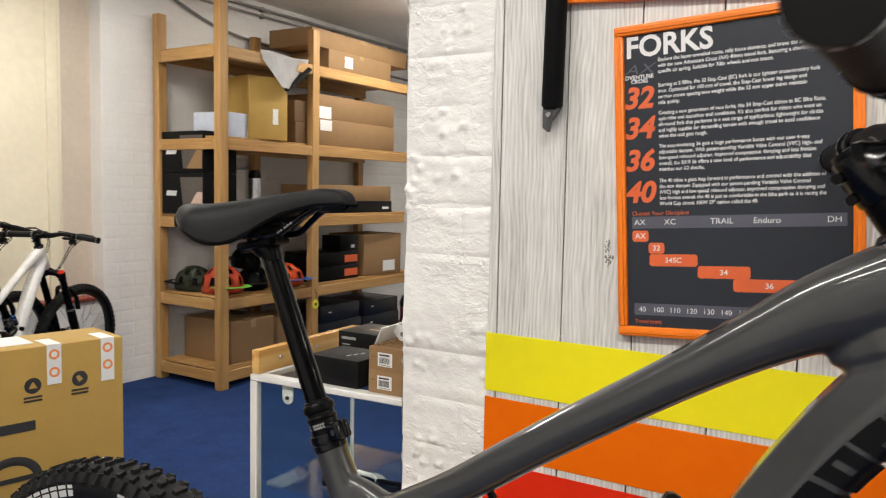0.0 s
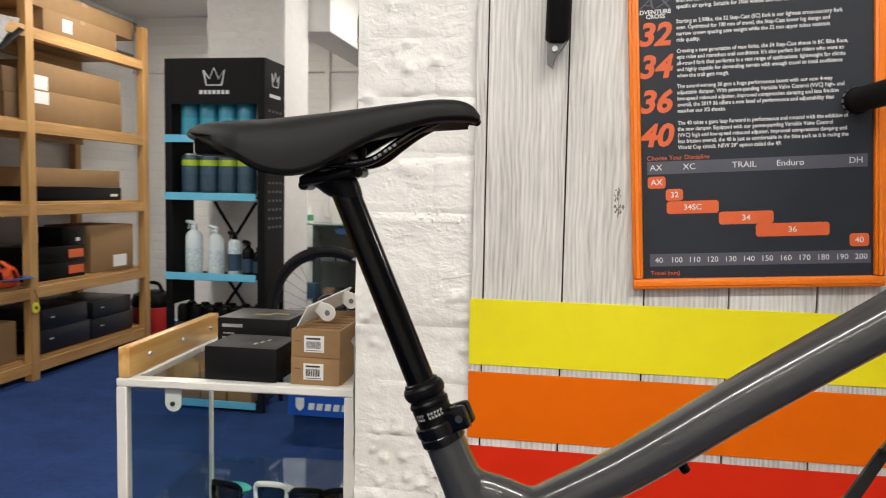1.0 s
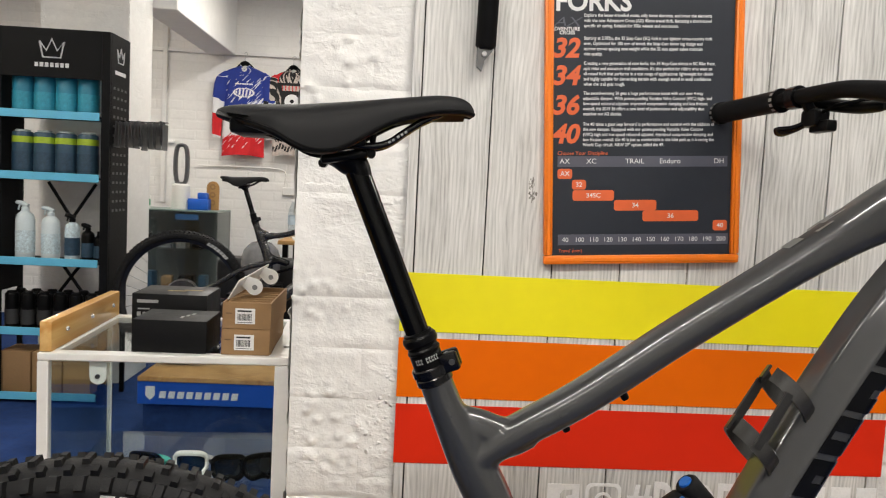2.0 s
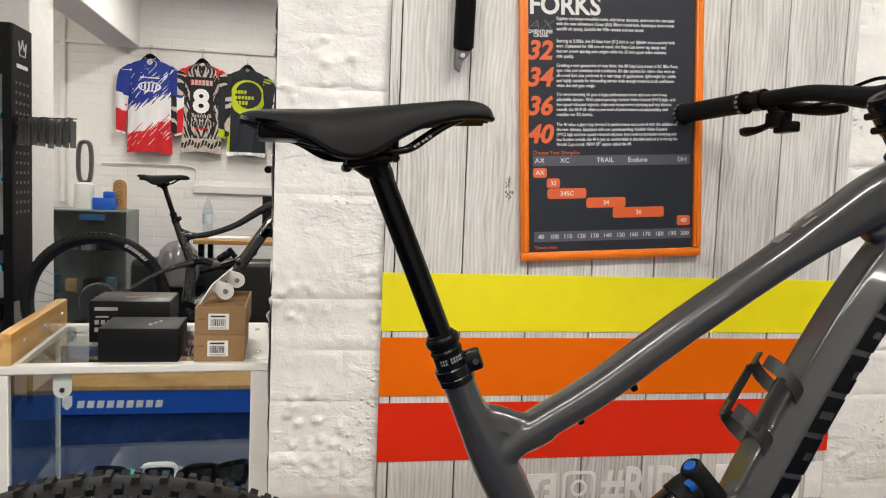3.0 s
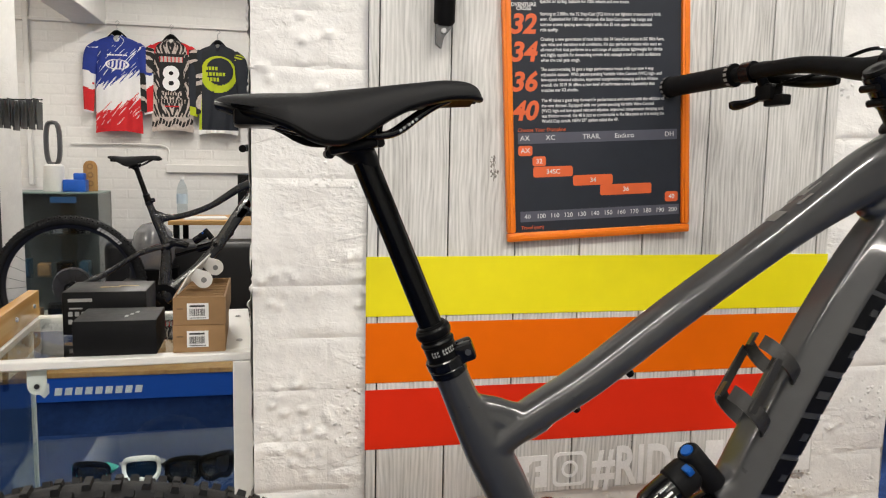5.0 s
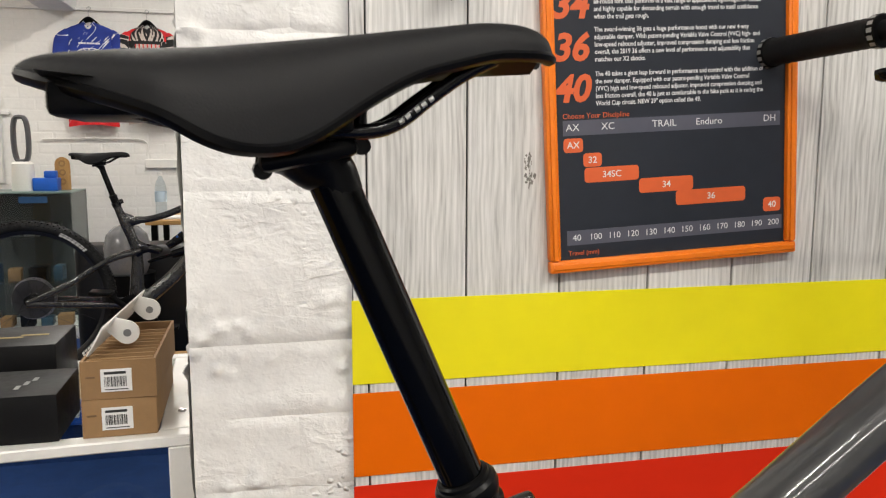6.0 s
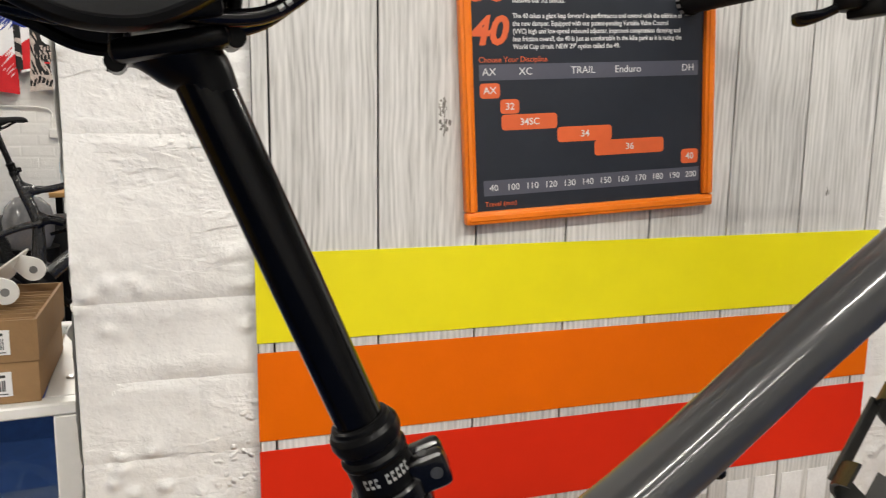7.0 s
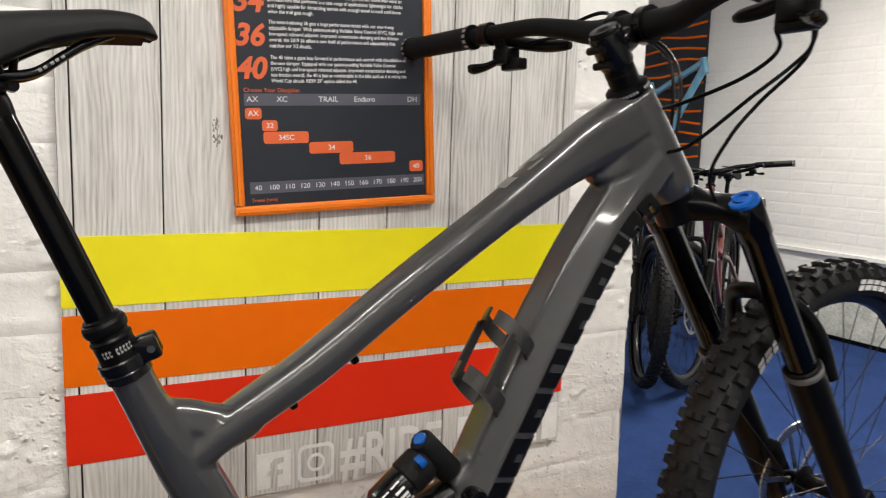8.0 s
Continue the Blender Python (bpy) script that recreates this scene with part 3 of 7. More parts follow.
for k in range(5):
    bm = B()
    x0 = 0.392 + k * 0.046
    ngon(bm, [(x0, 0.494), (x0 + 0.035, 0.494), (x0 + 0.035, 0.563), (x0, 0.563)], -0.0092, -0.0082)
    part("tag_bar", bm, M_WHT, board, "plain white bar in place of a brand letter")

# ---- framed poster, hung a little askew ----
poster = thing("framed_poster", pose(0.0, -0.009, 0.930, 0, -3.14, 0), "dark fork guide poster in an orange snap frame, slightly askew", "poster")
PW, PH = 0.328, 0.458
bm = B()
box(bm, 0.006, PW - 0.006, -0.0065, -0.0005, 0.006, PH - 0.006)
part("sheet", bm, M_POSTER, poster, "charcoal printed sheet")
for x0, x1, z0, z1, vert in ((0, PW, 0, 0.0145, 0), (0, PW, PH - 0.0145, PH, 0), (0, 0.0145, 0.0147, PH - 0.0147, 1), (PW - 0.0145, PW, 0.0147, PH - 0.0147, 1)):
    bm = B()
    box(bm, x0, x1, -0.0125, 0.0, z0, z1, 0.003, seg=2)
    if vert:
        box(bm, x0 + 0.004, x1 - 0.004, -0.0140, -0.0115, z0, z1, 0.001)
    else:
        box(bm, x0 + 0.004, x1 - 0.004, -0.0140, -0.0115, z0 + 0.004, z1 - 0.004, 0.001)
    part("frame_rail", bm, M_FRAMEO, poster, "orange frame rail")
PY = -0.0068


def says(text, x, z, size, material=None, align="LEFT", **kw):
    letters("lettering", text, size, material or M_PTXT, poster, pose(x, PY, z), align, 0.00012, **kw)


says("FORKS", 0.0165, 0.4115, 0.0425, bold=0.0011, wide=0.98)
for k, (num, z) in enumerate((("32", 0.3375), ("34", 0.2935), ("36", 0.2460), ("40", 0.1995))):
    says(num, 0.0125, z, 0.0425, M_PORA, shear=0.22, bold=0.0014, wide=1.02)
says("AX", 0.014, 0.3865, 0.021, M_BAND, shear=0.3, wide=1.5, bold=-0.0002)
says("ADVENTURE", 0.010, 0.3795, 0.0079, wide=1.05, bold=0.0002)
says("CROSS", 0.024, 0.3733, 0.0079, wide=1.05, bold=0.0002)
PARAS = [
    (0.4035, ["Explore the lesser-travelled route, rally loose descents, and brave the elements", "with the new Adventure Cross (AX) 40mm travel fork, featuring a short-travel",
              "specific air spring. Suitable for 700c wheels and non boost."]),
    (0.3670, ["Starting at 2.98lbs, the 32 Step-Cast (SC) fork is our lightest cross-country fork", "ever. Optimized for 100 mm of travel, the Step-Cast lower leg design and",
              "narrow crown spacing save weight while the 32 mm upper tubes maintain", "ride quality."]),
    (0.3270, ["Creating a new generation of race forks, the 34 Step-Cast shines in BC Bike Race,", "epic rides and marathon trail conditions. It's also perfect for riders who want an",
              "all-round fork that performs in a vast range of applications: lightweight for climbs", "and highly capable for demanding terrain with enough travel to instil confidence",
              "when the trail gets rough."]),
    (0.2790, ["The award-winning 36 gets a huge performance boost with our new 4-way", "adjustable damper. With patent-pending Variable Valve Control (VVC) high- and",
              "low-speed rebound adjuster, improved compression damping and less friction", "overall, the 2019 36 offers a new level of performance and adjustability that", "matches our X2 shocks."]),
    (0.2290, ["The 40 takes a giant leap forward in performance and control with the addition of", "the new damper. Equipped with our patent-pending Variable Valve Control",
              "(VVC) high and low-speed rebound adjuster, improved compression damping and", "less friction overall, the 40 is just as comfortable in the bike park as it is racing the",
              "World Cup circuit. NEW 29\" option called the 49."])]
for top, rows in PARAS:
    for k, row in enumerate(rows):
        says(row, 0.064, top - 0.0020 - 0.00835 * k, 0.0075, wide=0.875, bold=0.00012)
says("Choose Your Discipline", 0.0222, 0.1795, 0.0088, M_PORA, wide=0.98)
says("Travel (mm)", 0.0250, 0.0195, 0.0080, M_PORA, wide=0.98)


def printed(x0, x1, z0, z1, material, r, label=""):
    bm = B()
    ngon(bm, rounded(x0, x1, z0, z1, r), PY, PY + 0.0002)
    part("printed_block", bm, material, poster, label)


PY = -0.00675
printed(0.0225, 0.3065, 0.1600, 0.1775, M_BAND, 0.0005, "grey band of the chart")
printed(0.0240, 0.3105, 0.0315, 0.0490, M_BAND, 0.0005, "grey band of the chart")
for x0, x1, z0, z1 in ((0.0226, 0.0468, 0.1405, 0.1570), (0.0467, 0.0699, 0.1230, 0.1390), (0.0478, 0.1169, 0.1045, 0.1220), (0.1170, 0.1881, 0.0880, 0.1055),
                       (0.1651, 0.2592, 0.0700, 0.0880), (0.2843, 0.3084, 0.0540, 0.0715)):
    printed(x0, x1, z0, z1, M_PORA, 0.004, "coral range bar of the chart")
PY = -0.00698
for s, x in (("AX", 0.0343), ("XC", 0.0785), ("TRAIL", 0.1506), ("Enduro", 0.2097), ("DH", 0.292)):
    says(s, x, 0.1655, 0.0115, align="CENTER", wide=1.05)
for s, x, z in (("AX", 0.0347, 0.1455), ("32", 0.0583, 0.1275), ("34SC", 0.0824, 0.1098), ("34", 0.1526, 0.0932), ("36", 0.2122, 0.0755), ("40", 0.2964, 0.0592)):
    says(s, x, z, 0.0108, align="CENTER", wide=1.05, bold=0.0001)
for k, s in enumerate(("40", "100", "110", "120", "130", "140", "150", "160", "170", "180", "190", "200")):
    says(s, 0.0362 + 0.02385 * k, 0.0368, 0.0106, align="CENTER", wide=1.02)

# second frame above, only its lower rail comes into view
poster2 = thing("framed_poster", pose(-0.122, -0.009, 1.4325, 0, 3.6, 0), "dark poster in an orange snap frame above another", "poster")
bm = B()
box(bm, 0.006, PW - 0.006, -0.0065, -0.0005, 0.006, PH - 0.006)
part("sheet", bm, M_POSTER, poster2, "charcoal printed sheet")
for x0, x1, z0, z1 in ((0, PW, 0, 0.0145), (0, PW, PH - 0.0145, PH), (0, 0.0145, 0.0147, PH - 0.0147), (PW - 0.0145, PW, 0.0147, PH - 0.0147)):
    bm = B()
    box(bm, x0, x1, -0.0125, 0.0, z0, z1, 0.003, seg=2)
    part("frame_rail", bm, M_FRAMEO, poster2, "orange frame rail")

# black hanging display strut at the board
strut = thing("hanging_damper", pose(-0.117, -0.028, 1.236, 0, 1.0, 0), "black damper tube with a clevis end hung on the board", "damper")
bm = B()
lathe(bm, [(0.0, 0.034), (0.0115, 0.034), (0.0165, 0.040), (0.0165, 0.62), (0.0, 0.62)], 24)
part("tube", bm, M_MATTE, strut, "matte black tube with fine lettering")
bm = B()
ngon(bm, [(-0.012, 0.006), (-0.004, 0.0), (-0.001, 0.016), (0.010, 0.030), (0.013, 0.036), (-0.013, 0.036)], -0.006, 0.006)
part("clevis", bm, mat("dark_steel", (0.14, 0.14, 0.14), 0.35, metal=0.9), strut, "grey steel clevis")
bm = B()
rod(bm, (-0.002, -0.010, 0.026), (-0.002, 0.010, 0.026), 0.004)
part("pin", bm, M_STEEL, strut, "bright steel pin")
bm = B()
box(bm, -0.01, 0.01, 0.0, 0.021, 0.45, 0.47, 0.002)
part("hanger", bm, M_BLACK, strut)

# ---- mountain bikes ----
# lengths from the rear axle's foot: x forward, y to the bike's left, z up
def tyre_meshes(name, R, W, knobs, printed_side, tall=1.0):
    """Tyre body, tread knobs and pale sidewall print round the y axis."""
    body = B()
    prof = []
    rimr = R - 0.046
    for k in range(15):
        a = radians(-128 + 256 * k / 14)
        prof.append((R - 0.004 - W * 0.5 * (1 - math.cos(a)) * 0.86, W * 0.5 * math.sin(a)))
    lathe(body, prof, 72, pose(0, 0, 0, 90))
    tread = B()
    n = knobs
    for k in range(n):
        step = 2 * math.pi / n
        rows = [(y, 0.0054, 0.0050, 0.0, da) for y, da in ((((-0.0072, 0.0), (0.0072, 0.0)) if k % 2 else ((-0.0050, 0.0), (0.0050, 0.0))))]
        rows += [(y, 0.0050, 0.0052, 22.0, 0.50) for y in (-0.0195, 0.0195)]
        rows += [(y, 0.0080, 0.0070, 54.0, 0.05) for y in (-W * 0.428, W * 0.428)]
        for y, hy, hx, tilt, da in rows:
            s = 1 if y > 0 else -1
            side = tilt > 30
            rr = R - 0.0045 - (0.0145 if side else (0.0038 if tilt else 0.0))
            h = (0.0078 if side else 0.0064) * tall
            m = Matrix.Rotation((k + da) * step, 4, "Y") @ pose(0, y, rr, -s * tilt)
            vs = []
            for z, g in ((-0.004, 1.30 if side else 1.15), (h, 0.78 if side else 0.88)):
                for qx, qy in ((-1, -1), (1, -1), (1, 1), (-1, 1)):
                    vs.append(tread.verts.new(m @ Vector((qx * hx * g * 66 / knobs, qy * hy * (g if qy * s < 0 else 1.0), z))))
            for f in ((4, 5, 6, 7), (0, 1, 5, 4), (1, 2, 6, 5), (2, 3, 7, 6), (3, 0, 4, 7)):
                tread.faces.new([vs[i] for i in f])
    mark = B()
    widths = random.Random(5)
    for start in (printed_side if printed_side else ()):
        a = start
        for k in range(7):
            w = widths.uniform(0.032, 0.052)
            pts = []
            for r_, da in ((R - 0.0445, 0.0), (R - 0.0445, w), (R - 0.0275, w + 0.014), (R - 0.0275, 0.014)):
                q = (R - 0.0045 - r_) / (W * 0.5 * 0.86)
                yy = -W * 0.5 * math.sin(math.acos(max(-1, 1 - q))) - 0.0012
                pts.append(mark.verts.new((r_ * math.sin(a + da), yy, r_ * math.cos(a + da))))
            mark.faces.new(pts)
            a += w + 0.012
    return body, tread, mark


def wheel(parent, name, m, R=0.376, W=0.066, knobs=66, spokes=32, prints=(), rotor=0, cassette=False, rim_m=None, mark_m=None, tall=1.0):
    """Wheel on its axle: y is the axle. m: pose in the bike's frame."""
    w = new(name)
    w.parent = parent
    w.matrix_basis = m
    body, tread, mark = tyre_meshes(name, R, W, knobs, prints, tall)
    part("tyre", body, M_RUBBER, w, "black knobbly tyre")
    tagged(part("tread", tread, M_RUBBER, w, sharp=25), kind="stuff")
    if prints:
        tagged(part("sidewall_print", mark, mark_m or M_TYPEW, w, "pale bars printed on the sidewall"), kind="stuff")
    else:
        mark.free()
    bm = B()
    r0 = R - 0.047
    lathe(bm, [(r0 + 0.004, -0.0145), (r0, -0.0155), (r0 - 0.010, -0.014), (r0 - 0.021, -0.007), (r0 - 0.022, 0), (r0 - 0.021, 0.007), (r0 - 0.010, 0.014), (r0, 0.0155), (r0 + 0.004, 0.0145), (r0 - 0.004, 0.0)], 72, pose(0, 0, 0, 90), closed=True)
    part("rim", bm, rim_m or M_RIM, w, "black rim")
    bm = B()
    lathe(bm, [(0, -0.052), (0.010, -0.052), (0.012, -0.034), (0.026, -0.031), (0.026, -0.028), (0.014, -0.024), (0.012, 0.0), (0.014, 0.024), (0.026, 0.028), (0.026, 0.031), (0.012, 0.034), (0.010, 0.052), (0, 0.052)], 20, pose(0, 0, 0, 90))
    part("hub", bm, M_BLACK, w)
    bm = B()
    rod(bm, (0, 0, 0), (0, 0, 1), 0.0009, seg=5)
    finish(bm)
    me = bpy.data.meshes.new("spoke")
    bm.to_mesh(me)
    bm.free()
    me.materials.append(M_SPOKE)
    for k in range(spokes):
        a = 2 * math.pi * (k + 0.5) / spokes
        s = 1 if k % 2 else -1
        c = a + (0.9 if (k // 2) % 2 else -0.9)
        p0 = Vector((0.025 * math.sin(c), s * 0.029, 0.025 * math.cos(c)))
        p1 = Vector(((r0 - 0.02) * math.sin(a), s * 0.002, (r0 - 0.02) * math.cos(a)))
        share("spoke", me, w, direct(p0, p1 - p0) @ Matrix.Diagonal((1, 1, (p1 - p0).length, 1)))
    if rotor:
        bm = B()
        rr = 0.1
        n = 60
        ring = lambda r_, y: [bm.verts.new((r_ * (1 + 0.025 * math.sin(6 * 2 * math.pi * k / n)) * math.sin(2 * math.pi * k / n), y, r_ * math.cos(2 * math.pi * k / n))) for k in range(n)]
        ya = rotor * 0.041
        A, Bq, C, D = ring(rr, ya), ring(rr - 0.015, ya), ring(rr - 0.015, ya + 0.002), ring(rr, ya + 0.002)
        for u, v in ((A, Bq), (Bq, C), (C, D), (D, A)):
            for k in range(n):
                bm.faces.new((u[k], u[(k + 1) % n], v[(k + 1) % n], v[k]))
        bmesh.ops.recalc_face_normals(bm, faces=bm.faces[:])
        part("brake_rotor", bm, M_STEEL, w, "bright steel brake disc")
        for k in range(6):
            bm = B()
            box(bm, -0.004, 0.004, ya, ya + 0.002, 0.02, rr - 0.012, m=Matrix.Rotation(k * math.pi / 3, 4, "Y") @ pose(0, 0, 0, 0, 20, 0))
            part("rotor_arm", bm, M_STEEL, w, "steel rotor arm")
    if cassette:
        bm = B()
        for k in range(9):
            r_ = 0.092 - 0.0085 * k
            lathe(bm, [(r_ - 0.02, -0.018 - 0.0042 * k), (r_, -0.018 - 0.0042 * k), (r_, -0.0165 - 0.0042 * k), (r_ - 0.02, -0.0165 - 0.0042 * k)], 44, pose(0, 0, 0, 90), closed=True)
        bmesh.ops.recalc_face_normals(bm, faces=bm.faces[:])
        part("cassette", bm, mat("dark_sprocket", (0.10, 0.10, 0.10), 0.35, metal=0.9), w, "dark steel sprockets")
    return w


def saddle(parent, m, cover, trim):
    """Saddle: x forward from the tail, about 0.27 long; underside with shell and rails."""
    s = new("saddle")
    s.parent = parent
    s.matrix_basis = m
    L = 0.272
    # along: x, half width, top height, drop of the edge, crown
    rows = [(-0.010, 0.010, -0.0005, 0.0030), (-0.004, 0.019, 0.0022, 0.0075), (0.006, 0.030, 0.0044, 0.0125), (0.022, 0.044, 0.0058, 0.0180), (0.040, 0.058, 0.0068, 0.0240), (0.058, 0.0685, 0.0075, 0.0310), (0.075, 0.068, 0.0090, 0.0415),
            (0.090, 0.063, 0.0112, 0.0480), (0.108, 0.055, 0.0138, 0.0500), (0.125, 0.047, 0.0160, 0.0455), (0.150, 0.037, 0.0192, 0.0335), (0.175, 0.029, 0.0225, 0.0240), (0.200, 0.0245, 0.0255, 0.0198), (0.220, 0.0220, 0.0275, 0.0172),
            (0.240, 0.0195, 0.0266, 0.0150), (0.252, 0.0150, 0.0220, 0.0108), (0.258, 0.0080, 0.0150, 0.0055)]
    sm = [np.array((0.007 + x * 0.973, w, top, d)) for x, w, top, d in spline(rows, 4)]
    bm, n = B(), 18
    rings = []
    for x, w, top, drop in sm:
        ring = []
        for k in range(n + 1):
            a = -1 + 2 * k / n
            e = abs(a)
            z = top - drop * (e ** 2.7) - 0.0035 * math.exp(-(a / 0.22) ** 2) * (1 if 0.03 < x < 0.2 else 0.3)
            ring.append(bm.verts.new((x, w * math.sin(a * math.pi / 2) if e < 1 else math.copysign(w, a), z)))
        rings.append(ring)
    for u, v in zip(rings, rings[1:]):
        for k in range(n):
            bm.faces.new((u[k], v[k], v[k + 1], u[k + 1]))
    bm.faces.new([v for v in rings[0]])
    bm.faces.new([v for v in rings[-1]][::-1])
    bmesh.ops.recalc_face_normals(bm, faces=bm.faces[:])
    bmesh.ops.solidify(bm, geom=bm.faces[:], thickness=0.004)
    part("cover", bm, cover, s, "soft matte black cover", sharp=50)
    bm = B()
    for sgn in (-1, 1):
        pts = [(x, sgn * (w - 0.003), top - drop - 0.0016, 0.0034, 0.0042) for x, w, top, drop in sm[2:-2]]
        sweep(bm, pts, 8)
    part("edge_trim", bm, trim, s, "black plastic rim")
    bm = B()
    rows = [(0.012, 0.044, -0.006), (0.06, 0.054, -0.012), (0.10, 0.048, -0.020), (0.15, 0.031, -0.006), (0.2, 0.020, 0.004), (0.248, 0.013, 0.008)]
    rr = []
    for x, w, z in spline(rows, 3):
        rr.append([bm.verts.new((x, w * a, z - 0.006 * (1 - abs(a)))) for a in (-1, -0.6, 0, 0.6, 1)])
    for u, v in zip(rr, rr[1:]):
        for k in range(4):
            bm.faces.new((u[k], u[k + 1], v[k + 1], v[k]))
    bmesh.ops.solidify(bm, geom=bm.faces[:], thickness=0.005)
    part("shell", bm, trim, s)
    bm = B()
    box(bm, 0.014, 0.056, -0.038, 0.038, -0.0250, -0.009, 0.004, seg=2)
    part("tail_block", bm, trim, s, "black plastic rear bridge")
    for sgn in (-1, 1):
        bm = B()
        sweep(bm, spline([(0.030, sgn * 0.034, -0.017, .0040), (0.060, sgn * 0.027, -0.024, .0040), (0.085, sgn * 0.022, -0.0285, .0040), (0.12, sgn * 0.022, -0.0290, .0040), (0.152, sgn * 0.0215, -0.0300, .0040),
                          (0.170, sgn * 0.0195, -0.0255, .0038), (0.188, sgn * 0.0165, -0.0125, .0038), (0.206, sgn * 0.013, -0.0005, .0038), (0.228, sgn * 0.011, 0.010, .0038)], 5), 10)
        part("rail", bm, M_GLOSSB, s, "black alloy rail")
        bm = B()
        for k, x in enumerate((0.170, 0.1735, 0.1785, 0.182, 0.186)):
            rod(bm, (x, sgn * (0.0195 - 0.17 * (x - 0.170)) + sgn * 0.0036, -0.0255 + (x - 0.170) * 0.70), (x + 0.0022, sgn * (0.0195 - 0.17 * (x - 0.170)) + sgn * 0.0036, -0.0255 + (x - 0.1678) * 0.70), 0.0013, seg=5)
        part("rail_print", bm, M_DECALG, s)
    return s


def ridged(bm, rows):
    """Tube in the bike's plane through rows (x, z, size) whose flanks carry a ridge."""
    sect = [(-0.0365, 0.0035), (-0.0190, 0.0310), (0.0190, 0.0310), (0.0365, 0.0035), (0.0365, -0.0235), (0.0265, -0.0325), (-0.0265, -0.0325), (-0.0365, -0.0235)]
    rings = []
    for i, (x, z, k) in enumerate(rows):
        p, q = rows[max(0, i - 1)], rows[min(len(rows) - 1, i + 1)]
        t = Vector((q[0] - p[0], 0, q[1] - p[1])).normalized()
        n = Vector((t.z, 0, -t.x))
        rings.append([bm.verts.new(Vector((x, y * k, z)) + n * (h * k)) for y, h in sect])
    for u, v in zip(rings, rings[1:]):
        for i in range(len(sect)):
            j = (i + 1) % len(sect)
            bm.faces.new((u[i], u[j], v[j], v[i]))
    bm.faces.new(rings[0][::-1])
    bm.faces.new(rings[-1])


def bike(name, m, label, frame_m, decal_m, steer=0.0, fork_m=None, cap_m=None, saddle_z=0.0, hero=False, bars=True, prints=(), group="", bent=False, pitch=0.0):
    """A trail bike. pitch: the turn of everything about the rear axle, already in the numbers of the first bike."""
    b = thing(name, m, label, "bicycle", group)
    fork_m = fork_m or M_BLACK
    ax = 0.55

    def F(x, z, w, h):
        return (x + ax, 0.0, z, w, h)

    # frame: tubes fused into one smooth shell
    bm = B()
    sweep(bm, spline([F(-0.200, 0.855, .0185, .0185), F(-0.181, 0.811, .0190, .0190), F(-0.149, 0.748, .021, .025), F(-0.121, 0.692, .023, .0255), F(-0.099, 0.622, .025, .026), F(-0.092, 0.503, .030, .032), F(-0.090, 0.348, .036, .036)]), 20, (0, 1, 0), 2.2)
    if bent:
        sweep(bm, spline([F(-0.166, 0.783, .017, .016), F(-0.050, 0.790, .018, .016), F(0.105, 0.858, .018, .017), F(0.252, 0.969, .021, .022), F(0.397, 1.045, .024, .030)]), 20, (0, 1, 0), 2.4)
    else:
        sweep(bm, spline([F(-0.151, 0.752, .020, .018), F(-0.106, 0.782, .021, .0190), F(-0.029, 0.826, .0215, .0200), F(0.074, 0.897, .022, .0205), F(0.188, 0.971, .0225, .0215), F(0.263, 1.019, .024, .0265), F(0.321, 1.052, .026, .034), F(0.386, 1.083, .028, .038)]), 20, (0, 1, 0), 2.4)
    # down tube: broad flanks under a ridge, narrower on top
    ridged(bm, spline([(0.407 + ax, 1.038, 0.92), (0.354 + ax, 0.978, 0.98), (0.309 + ax, 0.916, 1.0), (0.2525 + ax, 0.823, 1.0), (0.2015 + ax, 0.7295, 0.99), (0.153 + ax, 0.640, 0.98), (0.076 + ax, 0.528, 1.02), (-0.029 + ax, 0.420, 1.06), (-0.090 + ax, 0.348, 1.12)]))
    # the first bike has a slacker head tube and a longer fork
    head = radians(56.0 if hero else 60.0)
    U, FW = Vector((-math.cos(head), 0, math.sin(head))), Vector((math.sin(head), 0, math.cos(head)))
    S = Vector((0.374 + ax, 0, 1.111)) - U * 0.172
    seal, drop_out = (-0.022, -0.034) if hero else (0.0, 0.0)
    sweep(bm, [(*(S + U * d), r_, r_) for d, r_ in ((0.030, 0.034), (0.045, 0.0355), (0.08, 0.0335), (0.14, 0.0300), (0.172, 0.0275))], 24, (0, 1, 0))
    # gussets: seat tube brace, shock mount, main pivot body
    sweep(bm, spline([F(-0.183, 0.803, .013, .014), F(-0.151, 0.790, .016, .022), F(-0.119, 0.778, .018, .024), F(-0.085, 0.786, .018, .018)]), 14, (0, 1, 0))
    sweep(bm, [F(0.318, 1.010, .010, .006), F(0.334, 1.014, .020, .018), F(0.356, 1.024, .026, .028), F(0.395, 1.045, .028, .034)], 14, (0, 1, 0))
    sweep(bm, [F(0.225, 0.740, .026, .026), F(0.173, 0.685, .025, .028), F(0.136, 0.664, .023, .022)], 14, (0, 1, 0), 2.6)
    sweep(bm, [F(-0.106, 0.662, .020, .03), F(-0.060, 0.653, .022, .022)], 14, (0, 1, 0))
    ob = part("frame", bm, frame_m, b, "", sharp=180)
    rm = ob.modifiers.new("fuse", "REMESH")
    rm.mode, rm.voxel_size, rm.use_smooth_shade = "VOXEL", 0.0028 if hero else 0.007, True
    sm = ob.modifiers.new("soften", "SMOOTH")
    sm.factor, sm.iterations = 0.5, 7 if hero else 5
